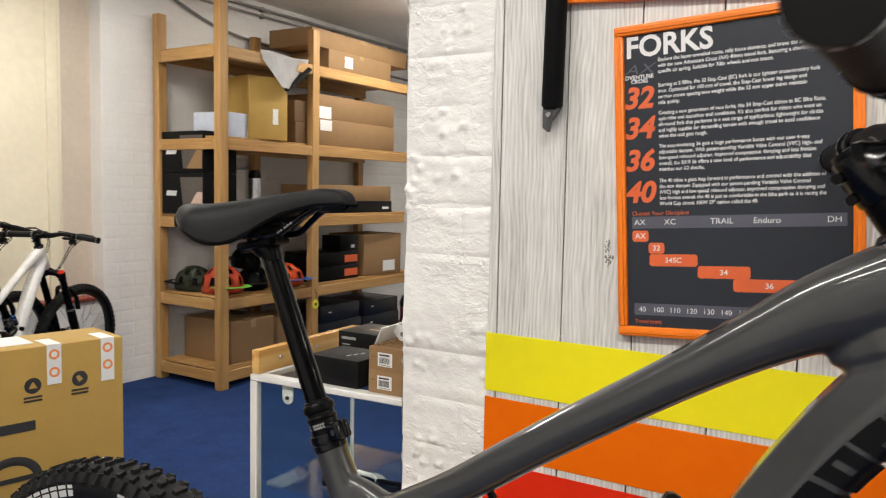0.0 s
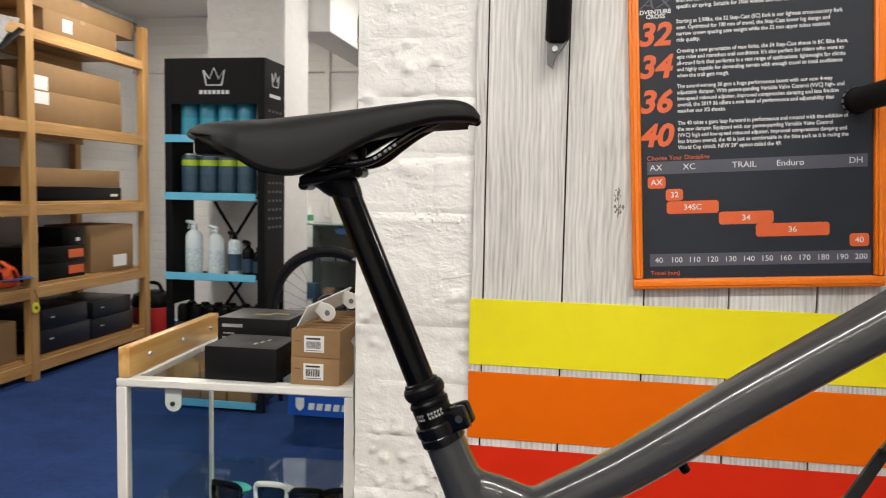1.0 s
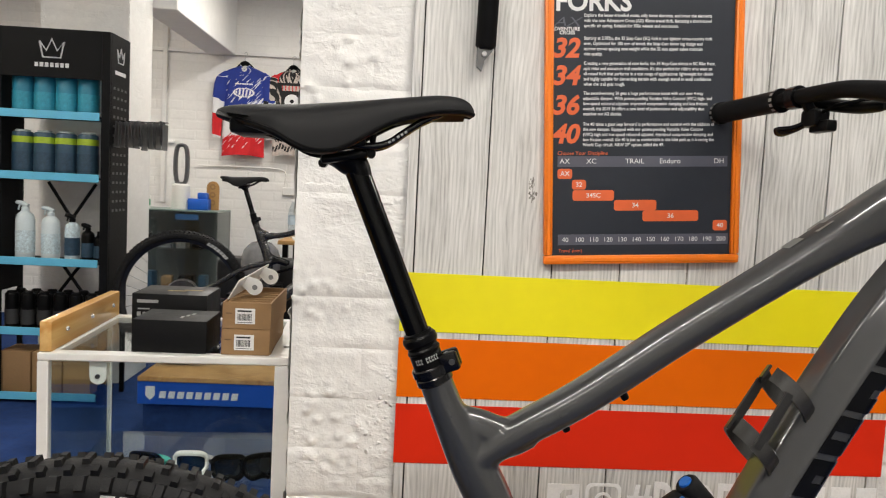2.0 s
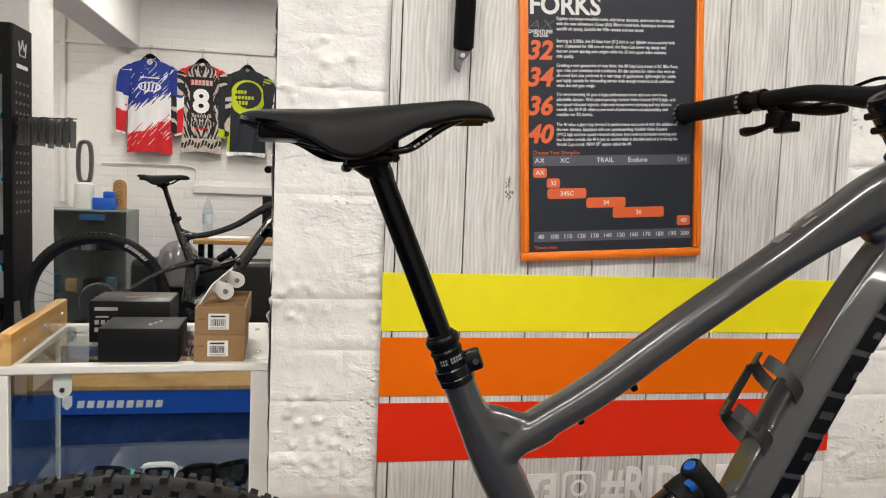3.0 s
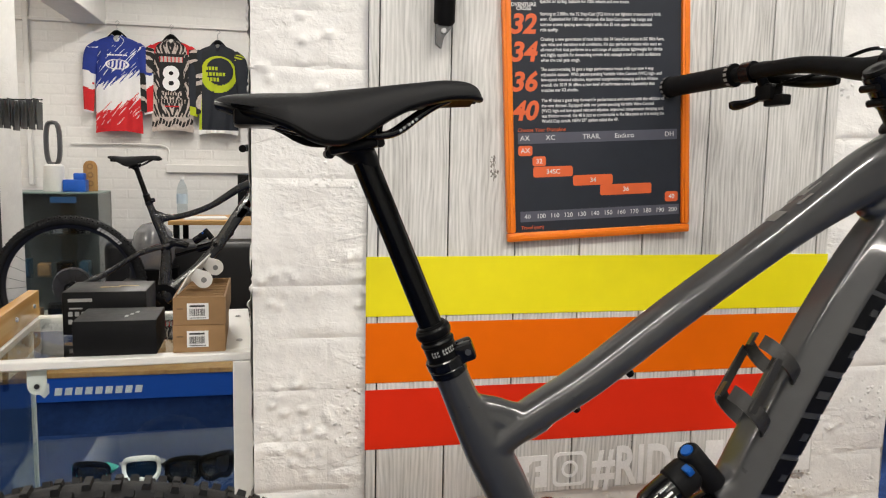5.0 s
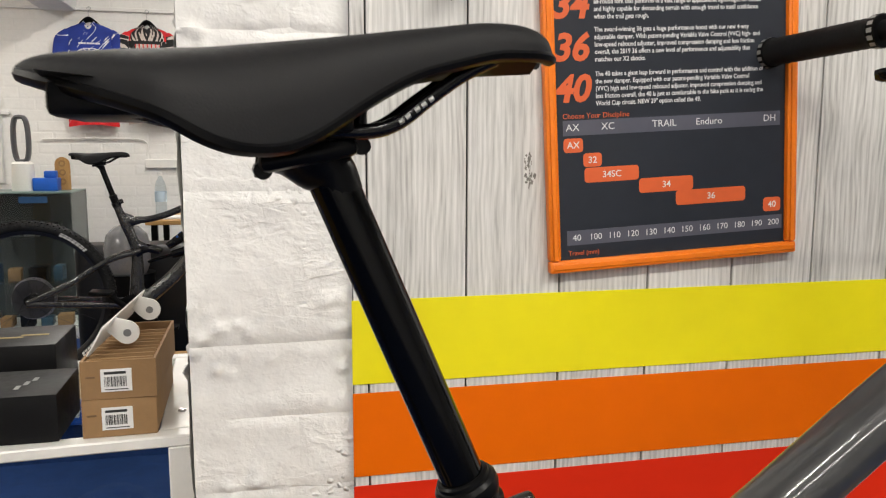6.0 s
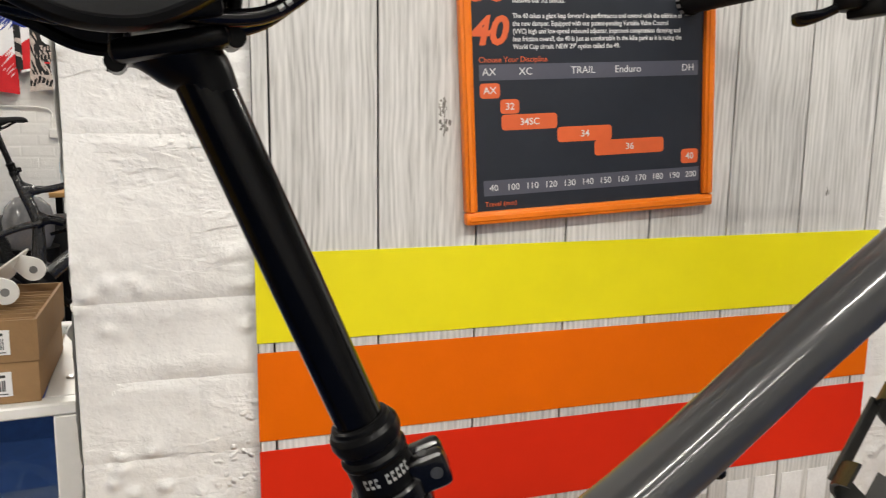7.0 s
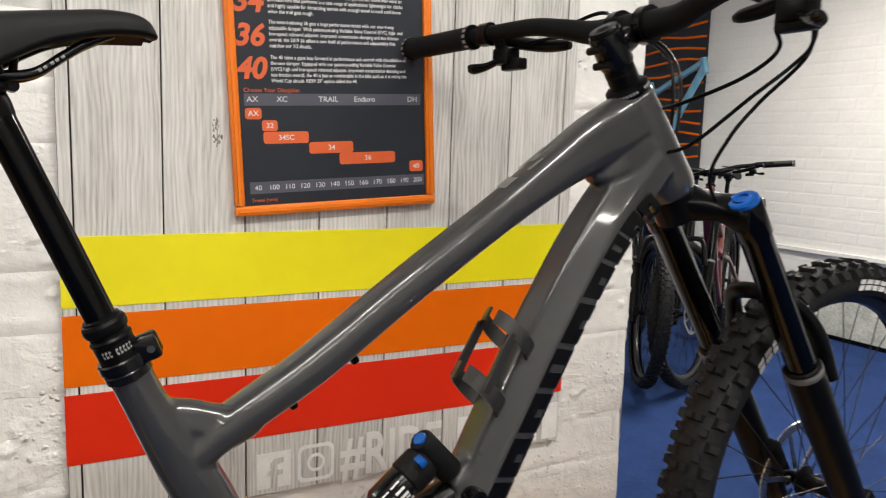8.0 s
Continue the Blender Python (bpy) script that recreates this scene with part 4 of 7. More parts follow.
    # stays
    for s in (-1, 1):
        bm = B()
        sweep(bm, spline([(0.0, s * .075, .375, .010, .013), (0.16, s * .066, .46, .010, .013), (0.33, s * .050, .585, .010, .013), (0.50, s * .032, .650, .011, .015)]), 12, (0, 1, 0), 2.6)
        part("seat_stay", bm, frame_m, b)
        bm = B()
        sweep(bm, spline([(0.0, s * .075, .370, .010, .014), (0.2, s * .066, .375, .010, .014), (0.40, s * .045, .38, .012, .018)]), 12, (0, 1, 0), 2.6)
        part("chain_stay", bm, frame_m, b)
        bm = B()
        sweep(bm, spline([(0.455, s * .040, .62, .006, .012), (0.50, s * .040, .650, .006, .016), (0.56, s * .036, .640, .006, .013)]), 10, (0, 1, 0))
        part("rocker_link", bm, M_GLOSSB, b, "black rocker link")
        bm = B()
        lathe(bm, [(0, 0.046), (0.006, 0.046), (0.0075, 0.043), (0.0085, 0.047), (0.017, 0.0465), (0.0185, 0.043), (0.0185, 0.03), (0, 0.03)], 24, pose(0.491, 0, 0.650, -90 * s))
        part("pivot_bolt", bm, M_GLOSSB, b, "black pivot bolt")
        bm = B()
        lathe(bm, [(0, 0.0370), (0.0045, 0.0370), (0.0050, 0.0390), (0.0065, 0.0405), (0.0115, 0.0400), (0.0128, 0.0375), (0.0128, 0.02), (0, 0.02)], 24, pose(0.700, 0, 0.662, -90 * s))
        part("shock_bolt", bm, M_GLOSSB, b, "black shock bolt")
    # shock with its reservoir
    bm = B()
    a_, z_ = Vector((0.703, 0, 0.664)), Vector((0.505, 0, 0.585))
    d_ = (z_ - a_).normalized()
    lathe(bm, [(0, 0.005), (0.013, 0.005), (0.020, 0.012), (0.021, 0.09), (0.019, 0.10), (0, 0.10)], 24, direct(a_, d_))
    part("shock_body", bm, M_GLOSSB, b, "black shock can")
    bm = B()
    lathe(bm, [(0.0078, 0.098), (0.0078, 0.215)], 16, direct(a_, d_))
    part("shock_shaft", bm, M_POST, b)
    r0, r1 = Vector((0.662, -0.012, 0.722)), Vector((0.592, -0.012, 0.668))
    dr = (r1 - r0).normalized()
    b0, b1 = Vector((0.640, -0.012, 0.734)), Vector((0.682, -0.008, 0.688))
    db = (b1 - b0).normalized()
    bm = B()
    lathe(bm, [(0, 0.0), (0.0115, 0.0), (0.0140, 0.003), (0.0145, 0.04), (0.0150, 0.060), (0, 0.060)], 24, direct(b0, db))
    part("shock_bridge", bm, M_MATTE, b, "matte black shock head")
    bm = B()
    lathe(bm, [(0, 0.016), (0.0165, 0.018), (0.0205, 0.024), (0.0212, 0.030), (0.0212, 0.047), (0.0195, 0.049), (0, 0.049)], 24, direct(r0, dr))
    part("reservoir_collar", bm, M_MATTE, b, "matte black collar")
    bm = B()
    lathe(bm, [(0, 0.048), (0.0190, 0.048), (0.0195, 0.052), (0.0195, 0.084), (0.016, 0.090), (0, 0.091)], 24, direct(r0, dr))
    part("shock_reservoir", bm, M_GLOSSB, b, "gloss black reservoir with pale print bars")
    bm = B()
    lathe(bm, [(0, -0.002), (0.0070, -0.002), (0.0080, 0.000), (0.0080, 0.0012), (0, 0.0012)], 20, direct(b0, db))
    part("shock_dial", bm, M_BLUEA, b, "blue adjuster dial")
    bm = B()
    box(bm, -0.007, 0.006, -0.005, 0.004, -0.0045, 0.0045, 0.0015, direct(Vector((0.632, -0.0285, 0.7175)), dr), seg=2)
    part("lockout_lever", bm, M_BLUEA, b, "blue lockout lever")
    if hero:
        bm = B()
        side = dr.cross(Vector((0, 1, 0))).normalized()
        for k, (u0, u1, v0, v1) in enumerate(((0.056, 0.068, -0.015, -0.007), (0.071, 0.083, -0.015, -0.006), (0.056, 0.076, -0.003, 0.000), (0.056, 0.070, 0.002, 0.004), (0.075, 0.083, -0.002, 0.006), (0.054, 0.058, 0.007, 0.012))):
            q = []
            for u, v in ((u0, v0), (u1, v0), (u1, v1), (u0, v1)):
                q.append(bm.verts.new(r0 + dr * u + side * v + Vector((0, -math.sqrt(0.0196 ** 2 - v * v) - 0.0003, 0))))
            bm.faces.new(q)
        part("reservoir_print", bm, M_PTXT, b, "pale print bars")
    # seat post: collar, clamp, stanchion, head
    p0, p1 = Vector((-.2035 + ax, 0, .862)), Vector((-.2885 + ax, 0, 1.064))
    up = (p1 - p0).normalized()
    drop = saddle_z
    post = new("seat_post")
    post.parent = b
    mp = direct(p0, up)
    bm = B()
    lathe(bm, [(0.0128, 0.0), (0.0128, 0.228 + drop)], 36, mp)
    part("stanchion", bm, M_POST, post, "glossy black dropper post tube")
    bm = B()
    lathe(bm, [(0.0172, -0.008), (0.0172, 0.010), (0.0180, 0.0115), (0.0180, 0.0135), (0.0164, 0.0155), (0.0162, 0.0185), (0.0180, 0.0200), (0.0190, 0.0235), (0.0186, 0.0275), (0.0170, 0.0300), (0.0158, 0.0305), (0.0155, 0.0325), (0.0140, 0.0335), (0.0125, 0.0335)], 28, mp)
    part("collar", bm, M_BLACK, post, "black ribbed collar with pale print", sharp=22)
    bm = B()
    lathe(bm, [(0.0185, -0.026), (0.0200, -0.0245), (0.0200, -0.018), (0.0192, -0.017), (0.0192, -0.015), (0.0208, -0.0145), (0.0208, -0.007), (0.0195, -0.0055), (0.0165, -0.0055)], 28, mp)
    mq = Matrix.Translation(p0) @ Matrix(((-up.z * -1, 0, up.x), (0, 1, 0), (-up.x, 0, up.z))).to_4x4() @ pose(0, 0, 0, 0, 0, -14)
    box(bm, 0.012, 0.0335, -0.0115, -0.0008, -0.018, 0.0035, 0.0042, mq, seg=3)
    box(bm, 0.012, 0.0335, 0.0008, 0.0115, -0.018, 0.0035, 0.0042, mq, seg=3)
    box(bm, 0.012, 0.030, -0.002, 0.002, -0.019, -0.002, 0, mq)
    part("seat_clamp", bm, M_GLOSSB, post, "glossy black seat clamp", sharp=22)
    bm = B()
    rod(bm, mq @ Vector((0.0265, -0.0119, -0.0070)), mq @ Vector((0.0265, 0.0119, -0.0070)), 0.0034)
    rod(bm, mq @ Vector((0.023, -0.006, 0.0030)), mq @ Vector((0.023, -0.006, 0.0040)), 0.0026)
    part("clamp_bolt", bm, mat("grey_bolt", (0.10, 0.10, 0.10), 0.4, metal=0.7), post, "grey clamp bolt")
    if hero:
        bm = B()
        for k in range(9):
            if k == 3:
                continue
            a = -0.80 + k * 0.175
            v = [bm.verts.new(mp @ Vector((0.0175 * math.cos(q), 0.0175 * math.sin(q), z))) for q, z in ((a, 0.001), (a + 0.11, 0.001), (a + 0.11, 0.0068), (a, 0.0068))]
            w_ = [bm.verts.new(mp @ Vector((0.0175 * math.cos(q), 0.0175 * math.sin(q), z))) for q, z in ((a + 0.035, 0.0029), (a + 0.11, 0.0029), (a + 0.11, 0.0049), (a + 0.035, 0.0049))]
            for q in range(4):
                bm.faces.new((v[q], v[(q + 1) % 4], w_[(q + 1) % 4], w_[q]))
        part("collar_print", bm, M_DECALG, post, "pale print marks")
    # head that flares under the saddle, cradle and bolts
    h = mp @ Vector((0, 0, 0.216 + drop))
    hm = Matrix.Translation(h)
    bm = B()
    sweep(bm, spline([(0.004, 0, -0.008, .0126, .0126), (0.000, 0, 0.002, .0140, .0136), (-0.007, 0, 0.009, .0170, .0165), (-0.011, 0, 0.015, .0190, .0215)]), 20, (0, 1, 0))
    bmesh.ops.transform(bm, matrix=hm, verts=bm.verts[:])
    part("post_head", bm, M_BLACK, post, "black forged post head")
    bm = B()
    box(bm, -0.035, 0.014, -0.021, 0.021, 0.010, 0.020, 0.004, hm @ pose(0, 0, 0, 0, -11, 0), seg=2)
    box(bm, -0.026, 0.012, -0.029, 0.029, 0.022, 0.036, 0.003, hm @ pose(0, 0, 0, 0, -9, 0), seg=2)
    part("cradle", bm, M_BLACK, post, "black rail cradle")
    for x, z in ((0.015, 0.017), (-0.034, 0.005)):
        bm = B()
        rod(bm, hm @ Vector((x - 0.002, 0, z - 0.004)), hm @ Vector((x + 0.001, 0, z + 0.022)), 0.0032)
        rod(bm, hm @ Vector((x - 0.001, -0.012, z)), hm @ Vector((x - 0.001, 0.012, z)), 0.0046)
        part("cradle_bolt", bm, M_BLACK, post, "cradle bolt")
    saddle(b, pose(-.4265 + ax + drop * up.x, 0, 1.1150 + drop * up.z, 0, 0.0, 0), M_SADDLE, M_BLACK)

    # steering: everything turns about the head tube's axis
    rot = Matrix.Translation(S) @ Matrix.Rotation(radians(steer), 4, U) @ Matrix.Translation(-S)
    f, l = FW, Vector((0, 1, 0))

    def T(o):
        o.matrix_basis = rot @ o.matrix_basis
        return o

    fork = new("fork")
    fork.parent = b
    T(fork)
    bm = B()
    bm_rows = [(0.037, -0.086, -0.026, .016, .022), (0.036, -0.070, -0.022, .019, .024), (0.028, -0.046, -0.010, .013, .020), (0.014, -0.022, 0.004, .017, .022), (0.010, 0.0, 0.008, .021, .024), (0.014, 0.022, 0.004, .017, .022), (0.028, 0.046, -0.010, .013, .020), (0.036, 0.070, -0.022, .019, .024), (0.037, 0.086, -0.026, .016, .022)]
    sweep(bm, spline([(*(S + f * fx + l * ly + U * uz), wd, ht) for fx, ly, uz, wd, ht in bm_rows]), 16, tuple(U), 4.5)
    lathe(bm, [(0.0, -0.006), (0.029, -0.006), (0.029, 0.030), (0.0, 0.030)], 24, direct(S, U))
    part("crown", bm, M_BLACK, fork, "gloss black fork crown")
    for s in (-1, 1):
        o = f * 0.038 + l * (0.072 * s)
        bm = B()
        lathe(bm, [(0.0203, -0.31 + seal), (0.0203, -0.040), (0.0228, -0.036), (0.0228, 0.008), (0.0215, 0.012), (0.0, 0.012)], 28, direct(S + o - U * 0.02, U))
        part("stanchion", bm, M_POST, fork, "black fork tube")
        bm = B()
        lathe(bm, [(0.0208, -0.258), (0.0245, -0.260), (0.0258, -0.268), (0.0248, -0.276), (0.0265, -0.285), (0.0262, -0.34), (0.0245, -0.44), (0.0235, -0.56), (0.018, -0.61), (0.0, -0.62)], 24, direct(S + o + U * seal, U))
        part("lower_leg", bm, fork_m, fork, "black lower leg")
        bm = B()
        lathe(bm, [(0.0258, -0.2625), (0.0270, -0.266), (0.0270, -0.270), (0.0258, -0.2735)], 24, direct(S + o + U * seal, U))
        part("wiper_seal", bm, mat("grey_seal", (0.12, 0.12, 0.12), 0.5), fork, "grey wiper seal")
        bm = B()
        lathe(bm, [(0.0, 0.0015), (0.0075, 0.0015), (0.0085, 0.0040), (0.0105, 0.0045), (0.0115, 0.0025), (0.0165, 0.0030), (0.0200, 0.0010), (0.0208, -0.0025), (0.0208, -0.0105), (0.0, -0.0105)], 28, direct(S + o - U * 0.004, U))
        part("top_cap", bm, (cap_m or M_BLACK), fork, "anodised top cap" if cap_m else "")
    axle = S - U * (0.566 - drop_out) + f * (0.066 if hero else 0.088)
    bm = B()
    rod(bm, axle - l * 0.075, axle + l * 0.075, 0.0085)
    for s in (-1, 1):
        box(bm, -0.016, 0.016, -0.012, 0.012, -0.022, 0.03, 0.005, direct(axle + l * 0.072 * s, U))
    part("axle", bm, fork_m, fork)
    # arch over the tyre, from leg to leg
    bm = B()
    hoop = [(0.260, 0.012, 0.073, .011, .015), (0.330, 0.026, 0.066, .010, .014), (0.385, 0.022, 0.046, .009, .013), (0.402, 0.016, 0.0, .009, .013)]
    hoop = hoop + [(u_, f_, -l_, w_, h_) for u_, f_, l_, w_, h_ in hoop[-2::-1]]
    sweep(bm, spline([(*(axle + U * u_ + f * f_ + l * l_), w_, h_) for u_, f_, l_, w_, h_ in hoop]), 14, tuple(f), 2.6)
    part("brake_arch", bm, fork_m, fork, "black fork arch")
    bm = B()
    box(bm, -0.015, 0.015, 0.0, 0.026, -0.026, 0.026, 0.006, direct(axle + U * 0.085 - f * 0.040 + l * 0.045, U), seg=2)
    part("brake_caliper", bm, M_BLACK, fork, "black brake caliper")
    wheel(b, "front_wheel", rot @ Matrix.Translation(axle) @ Matrix.Rotation(0.35, 4, "Y"), prints=prints and (-1.15, -0.35, 0.45, 1.9), rotor=1, tall=1.0 if hero else 0.5, W=0.071 if hero else 0.066)
    wheel(b, "rear_wheel", pose(0, 0, 0.3765), prints=prints, rotor=1, cassette=True, knobs=88, tall=0.75 if hero else 0.5)
    # crank
    bm = B()
    lathe(bm, [(0.088, -0.050), (0.075, -0.0515), (0.055, -0.051), (0.055, -0.048), (0.088, -0.047)], 48, pose(0.46, 0, 0.345, 90) @ Matrix.Diagonal((1, 1, -1, 1)), closed=True)
    bmesh.ops.recalc_face_normals(bm, faces=bm.faces[:])
    part("chainring", bm, M_BLACK, b, "black chainring")
    for s in (-1, 1):
        bm = B()
        d = Vector((0.79, 0, -0.61)) * s
        c0 = Vector((0.46, s * 0.062, 0.345))
        sweep(bm, [(*c0, .009, .018), (*(c0 + d * 0.08 + Vector((0, s * .008, 0))), .008, .014), (*(c0 + d * 0.17 + Vector((0, s * .012, 0))), .009, .014)], 12, (0, 1, 0))
        box(bm, -0.05, 0.05, -0.045, 0.045, -0.009, 0.009, 0.004, Matrix.Translation(c0 + d * 0.17 + Vector((0, s * 0.062, 0))))
        part("crank", bm, M_BLACK, b, "black crank with a flat pedal")
    if not bars:
        return b
    # cockpit
    cockpit(b, rot, S, U, f, l, hero)
    return b


def cockpit(b, rot, S, U, f, l, hero):
    """Spacers, stem, bar, grips, levers and hoses."""
    top = S + U * 0.176
    bm = B()
    lathe(bm, [(0.0235, -0.004), (0.0265, 0.0), (0.0265, 0.006), (0.022, 0.010), (0.0185, 0.0105), (0.0185, 0.026), (0.0180, 0.0265), (0.0185, 0.027), (0.0185, 0.036), (0.0, 0.036)], 28, rot @ direct(top, U))
    part("headset", bm, M_BLACK, b, "black headset and spacers")
    if hero:
        bm = B()
        hm_ = rot @ direct(top, U)
        for k in range(40):
            if k % 10 > 7:
                continue
            a = 2 * math.pi * k / 40
            q = [bm.verts.new(hm_ @ Vector((0.0268 * math.cos(w), 0.0268 * math.sin(w), z))) for w, z in ((a, 0.0012), (a + 0.11, 0.0012), (a + 0.11, 0.0048), (a, 0.0048))]
            bm.faces.new(q)
        tagged(part("headset_print", bm, M_DECALG, b, "pale print marks round the headset"), kind="stuff")
    stem = new("stem")
    stem.parent = b
    stem.matrix_basis = rot
    c = top + U * 0.056
    bar0 = c + f * 0.045 + U * 0.004
    bm = B()
    lathe(bm, [(0.0, -0.021), (0.0195, -0.021), (0.0205, -0.018), (0.0205, 0.018), (0.0195, 0.021), (0, 0.021)], 24, direct(c, U))
    sweep(bm, [(*c, .019, .017), (*(c + f * 0.028), .019, .014)], 14, (0, 1, 0), 3.0)
    part("stem_body", bm, M_GLOSSB, stem, "gloss black stem")
    for k in (-1, 1):
        bm = B()
        sweep(bm, [(*(bar0 + l * (0.022 * k - 0.006)), .0225), (*(bar0 + l * (0.022 * k + 0.006)), .0225)], 22)
        part("face_plate", bm, M_GLOSSB, stem, "gloss black bar clamp")
    bm = B()
    lathe(bm, [(0.0, 0.028), (0.006, 0.028), (0.008, 0.0265), (0.0165, 0.0265), (0.018, 0.024), (0.018, 0.021), (0, 0.021)], 24, direct(c, U))
    part("stem_cap", bm, M_BLACK, stem, "black stem cap")
    for k in (-1, 1):
        for q in (-1, 1):
            bm = B()
            rod(bm, c - f * 0.022 + U * (0.010 * q) - l * 0.012 * k, c - f * 0.022 + U * (0.010 * q) + l * 0.002 * k, 0.0045)
            part("stem_bolt", bm, M_BLACK, stem)
    # bar: rise and backsweep
    half = []
    for y, r_, up_, back in ((0.0, .0165, 0, 0), (0.035, .0165, 0, 0), (0.068, .0150, .003, .001), (0.11, .0128, .017, .006), (0.15, .0117, .028, .011), (0.20, .0112, .033, .017), (0.28, .0111, .038, .028), (0.412, .0111, .045, .045)):
        half.append((y, r_, up_, back))
    pts = lambda s: [(*(bar0 + l * (y * s) + U * up_ - f * back), r_) for y, r_, up_, back in half]
    bm = B()
    sweep(bm, spline(pts(-1)[::-1] + pts(1)[1:], 4), 18)
    bar = part("handlebar", bm, M_MATTE, b, "matte black riser bar", m=rot)
    V = lambda y, s, du=0.0, df=0.0: bar0 + l * (y * s) + U * (du + np.interp(y, [h_[0] for h_ in half], [h_[2] for h_ in half])) + f * (df - np.interp(y, [h_[0] for h_ in half], [h_[3] for h_ in half]))
    for s in (-1, 1):
        bm = B()
        rows = []
        for k in range(29):
            y = 0.274 + 0.137 * k / 28
            rows.append((*V(y, s), 0.0158 + (0.0006 if k % 2 else 0) + (0.0022 if k in (0, 28) else 0)))
        sweep(bm, rows, 20)
        part("grip", bm, M_RUBBER, bar, "black ribbed rubber grip")
        for y in (0.272, 0.412):
            bm = B()
            sweep(bm, [(*V(y - 0.0045, s), 0.0180), (*V(y + 0.0045, s), 0.0180)], 20)
            part("grip_ring", bm, M_BLACK, bar, "black lock ring with pale print")
            bm = B()
            a0, a1 = V(y - 0.003, s), V(y + 0.003, s)
            t = (a1 - a0).normalized()
            e1 = t.cross(U).normalized()
            e2 = t.cross(e1)
            for k in range(14):
                w0 = 2 * math.pi * k / 14
                w1 = w0 + 0.26
                q = [bm.verts.new(p + (e1 * math.cos(w) + e2 * math.sin(w)) * 0.0183) for p, w in ((a0, w0), (a0, w1), (a1, w1), (a1, w0))]
                bm.faces.new(q)
            part("ring_print", bm, M_DECALG, bar)
        # brake lever: clamp, body, blade
        lv = new("brake_lever")
        lv.parent = b
        lv.matrix_basis = rot
        bm = B()
        sweep(bm, [(*V(0.232, s), .0165), (*V(0.249, s), .0165)], 18)
        part("clamp", bm, M_GLOSSB, lv, "black lever clamp")
        bm = B()
        sweep(bm, spline([(*V(0.238, s, -.014, .018), .008, .008), (*V(0.215, s, -.027, .020), .010, .0085), (*V(0.17, s, -.037, .020), .0090, .0085), (*V(0.140, s, -.037, .020), .0080, .0075), (*V(0.128, s, -.036, .020), .005, .005)], 5), 14)
        part("master_cylinder", bm, M_BLACK, lv, "black brake reservoir")
        bm = B()
        sweep(bm, spline([(*V(0.22, s, -.014, .040), .004, .006), (*V(0.262, s, -.012, .050), .0035, .0060), (*V(0.305, s, -.015, .052), .0035, .0060), (*V(0.335, s, -.017, .058), .0035, .0065)], 5), 10)
        part("blade", bm, M_GLOSSB, lv, "black lever blade")
        # shifter or dropper paddle under the bar
        sh = new("shift_lever")
        sh.parent = b
        sh.matrix_basis = rot
        bm = B()
        box(bm, -0.013, 0.012, -0.013, 0.012, -0.019, 0.016, 0.005, direct(V(0.222, s, -.034, -.004), l), seg=2)
        box(bm, -0.008, 0.008, -0.008, 0.008, -0.030, 0.012, 0.003, direct(V(0.214, s, -.046, -.010), l), seg=2)
        sweep(bm, [(*V(0.226, s, -.004, 0), .008, .008), (*V(0.224, s, -.026, -.002), .008, .008)], 10)
        part("pod", bm, M_BLACK, sh, "black shifter body")
        bm = B()
        sweep(bm, spline([(*V(0.225, s, -.036, -.010), .004, .005), (*V(0.244, s, -.038, -.022), .004, .006), (*V(0.260, s, -.036, -.030), .004, .0085), (*V(0.268, s, -.034, -.032), .003, .006)], 5), 12)
        part("paddle", bm, M_GLOSSB, sh, "black thumb paddle")
    # hoses
    ends = [((0.135, 1, -.015, .030), (0.02, -0.030)), ((0.218, 1, -.030, -.004), (-0.01, -0.030)), ((0.135, -1, -.015, .030), (0.0, -0.030)), ((0.20, -1, -.030, .0), (0.03, -0.032))]
    if hero:
        ends = ends[:2]
        p = rot @ V(0.135, -1, -.015, .030)
        for way in ([(0.995, -0.160, 1.191), (0.972, -0.158, 1.178), (0.985, -0.155, 1.160), (0.980, -0.145, 1.143), (0.985, -0.100, 1.124), (0.978, -0.032, 1.102), (0.955, -0.020, 1.095)],
                    [(1.024, -0.160, 1.191), (1.036, -0.158, 1.165), (1.036, -0.135, 1.143), (1.004, -0.110, 1.108), (0.974, -0.060, 1.056), (0.962, -0.030, 1.043), (0.945, -0.015, 1.038)],
                    [(1.010, -0.162, 1.196), (1.044, -0.150, 1.158), (1.040, -0.095, 1.105), (1.010, -0.080, 1.062), (1.024, -0.045, 1.010), (1.050, -0.060, 0.955)]):
            bm = B()
            sweep(bm, spline([(*p, .0024)] + [(*q, .0024) for q in way], 7), 8)
            part("hose", bm, M_BLACK, b, "thin black hose")
    for k, (e, _) in enumerate(ends):
        p = rot @ V(*e)
        s = e[1]
        a = S + U * (0.055 - 0.012 * k) + Vector((0.012, s * 0.028, 0))
        bow = rot @ (bar0 + f * (0.125 + 0.012 * k) + l * (0.14 * s) - U * (0.045 + 0.014 * k))
        mid = rot @ (bar0 + f * (0.105 + 0.010 * k) + l * (0.065 * s) - U * (0.105 + 0.016 * k))
        bm = B()
        sweep(bm, spline([(*p, .0026), (*(p + (rot.to_3x3() @ (-l * (0.05 * s) + f * 0.025))), .0026), (*bow, .0026), (*mid, .0026), (*(a + Vector((0.045, s * 0.022, -0.004))), .0026), (*a, .0026)], 7), 8)
        part("hose", bm, M_BLACK, b, "thin black hose")


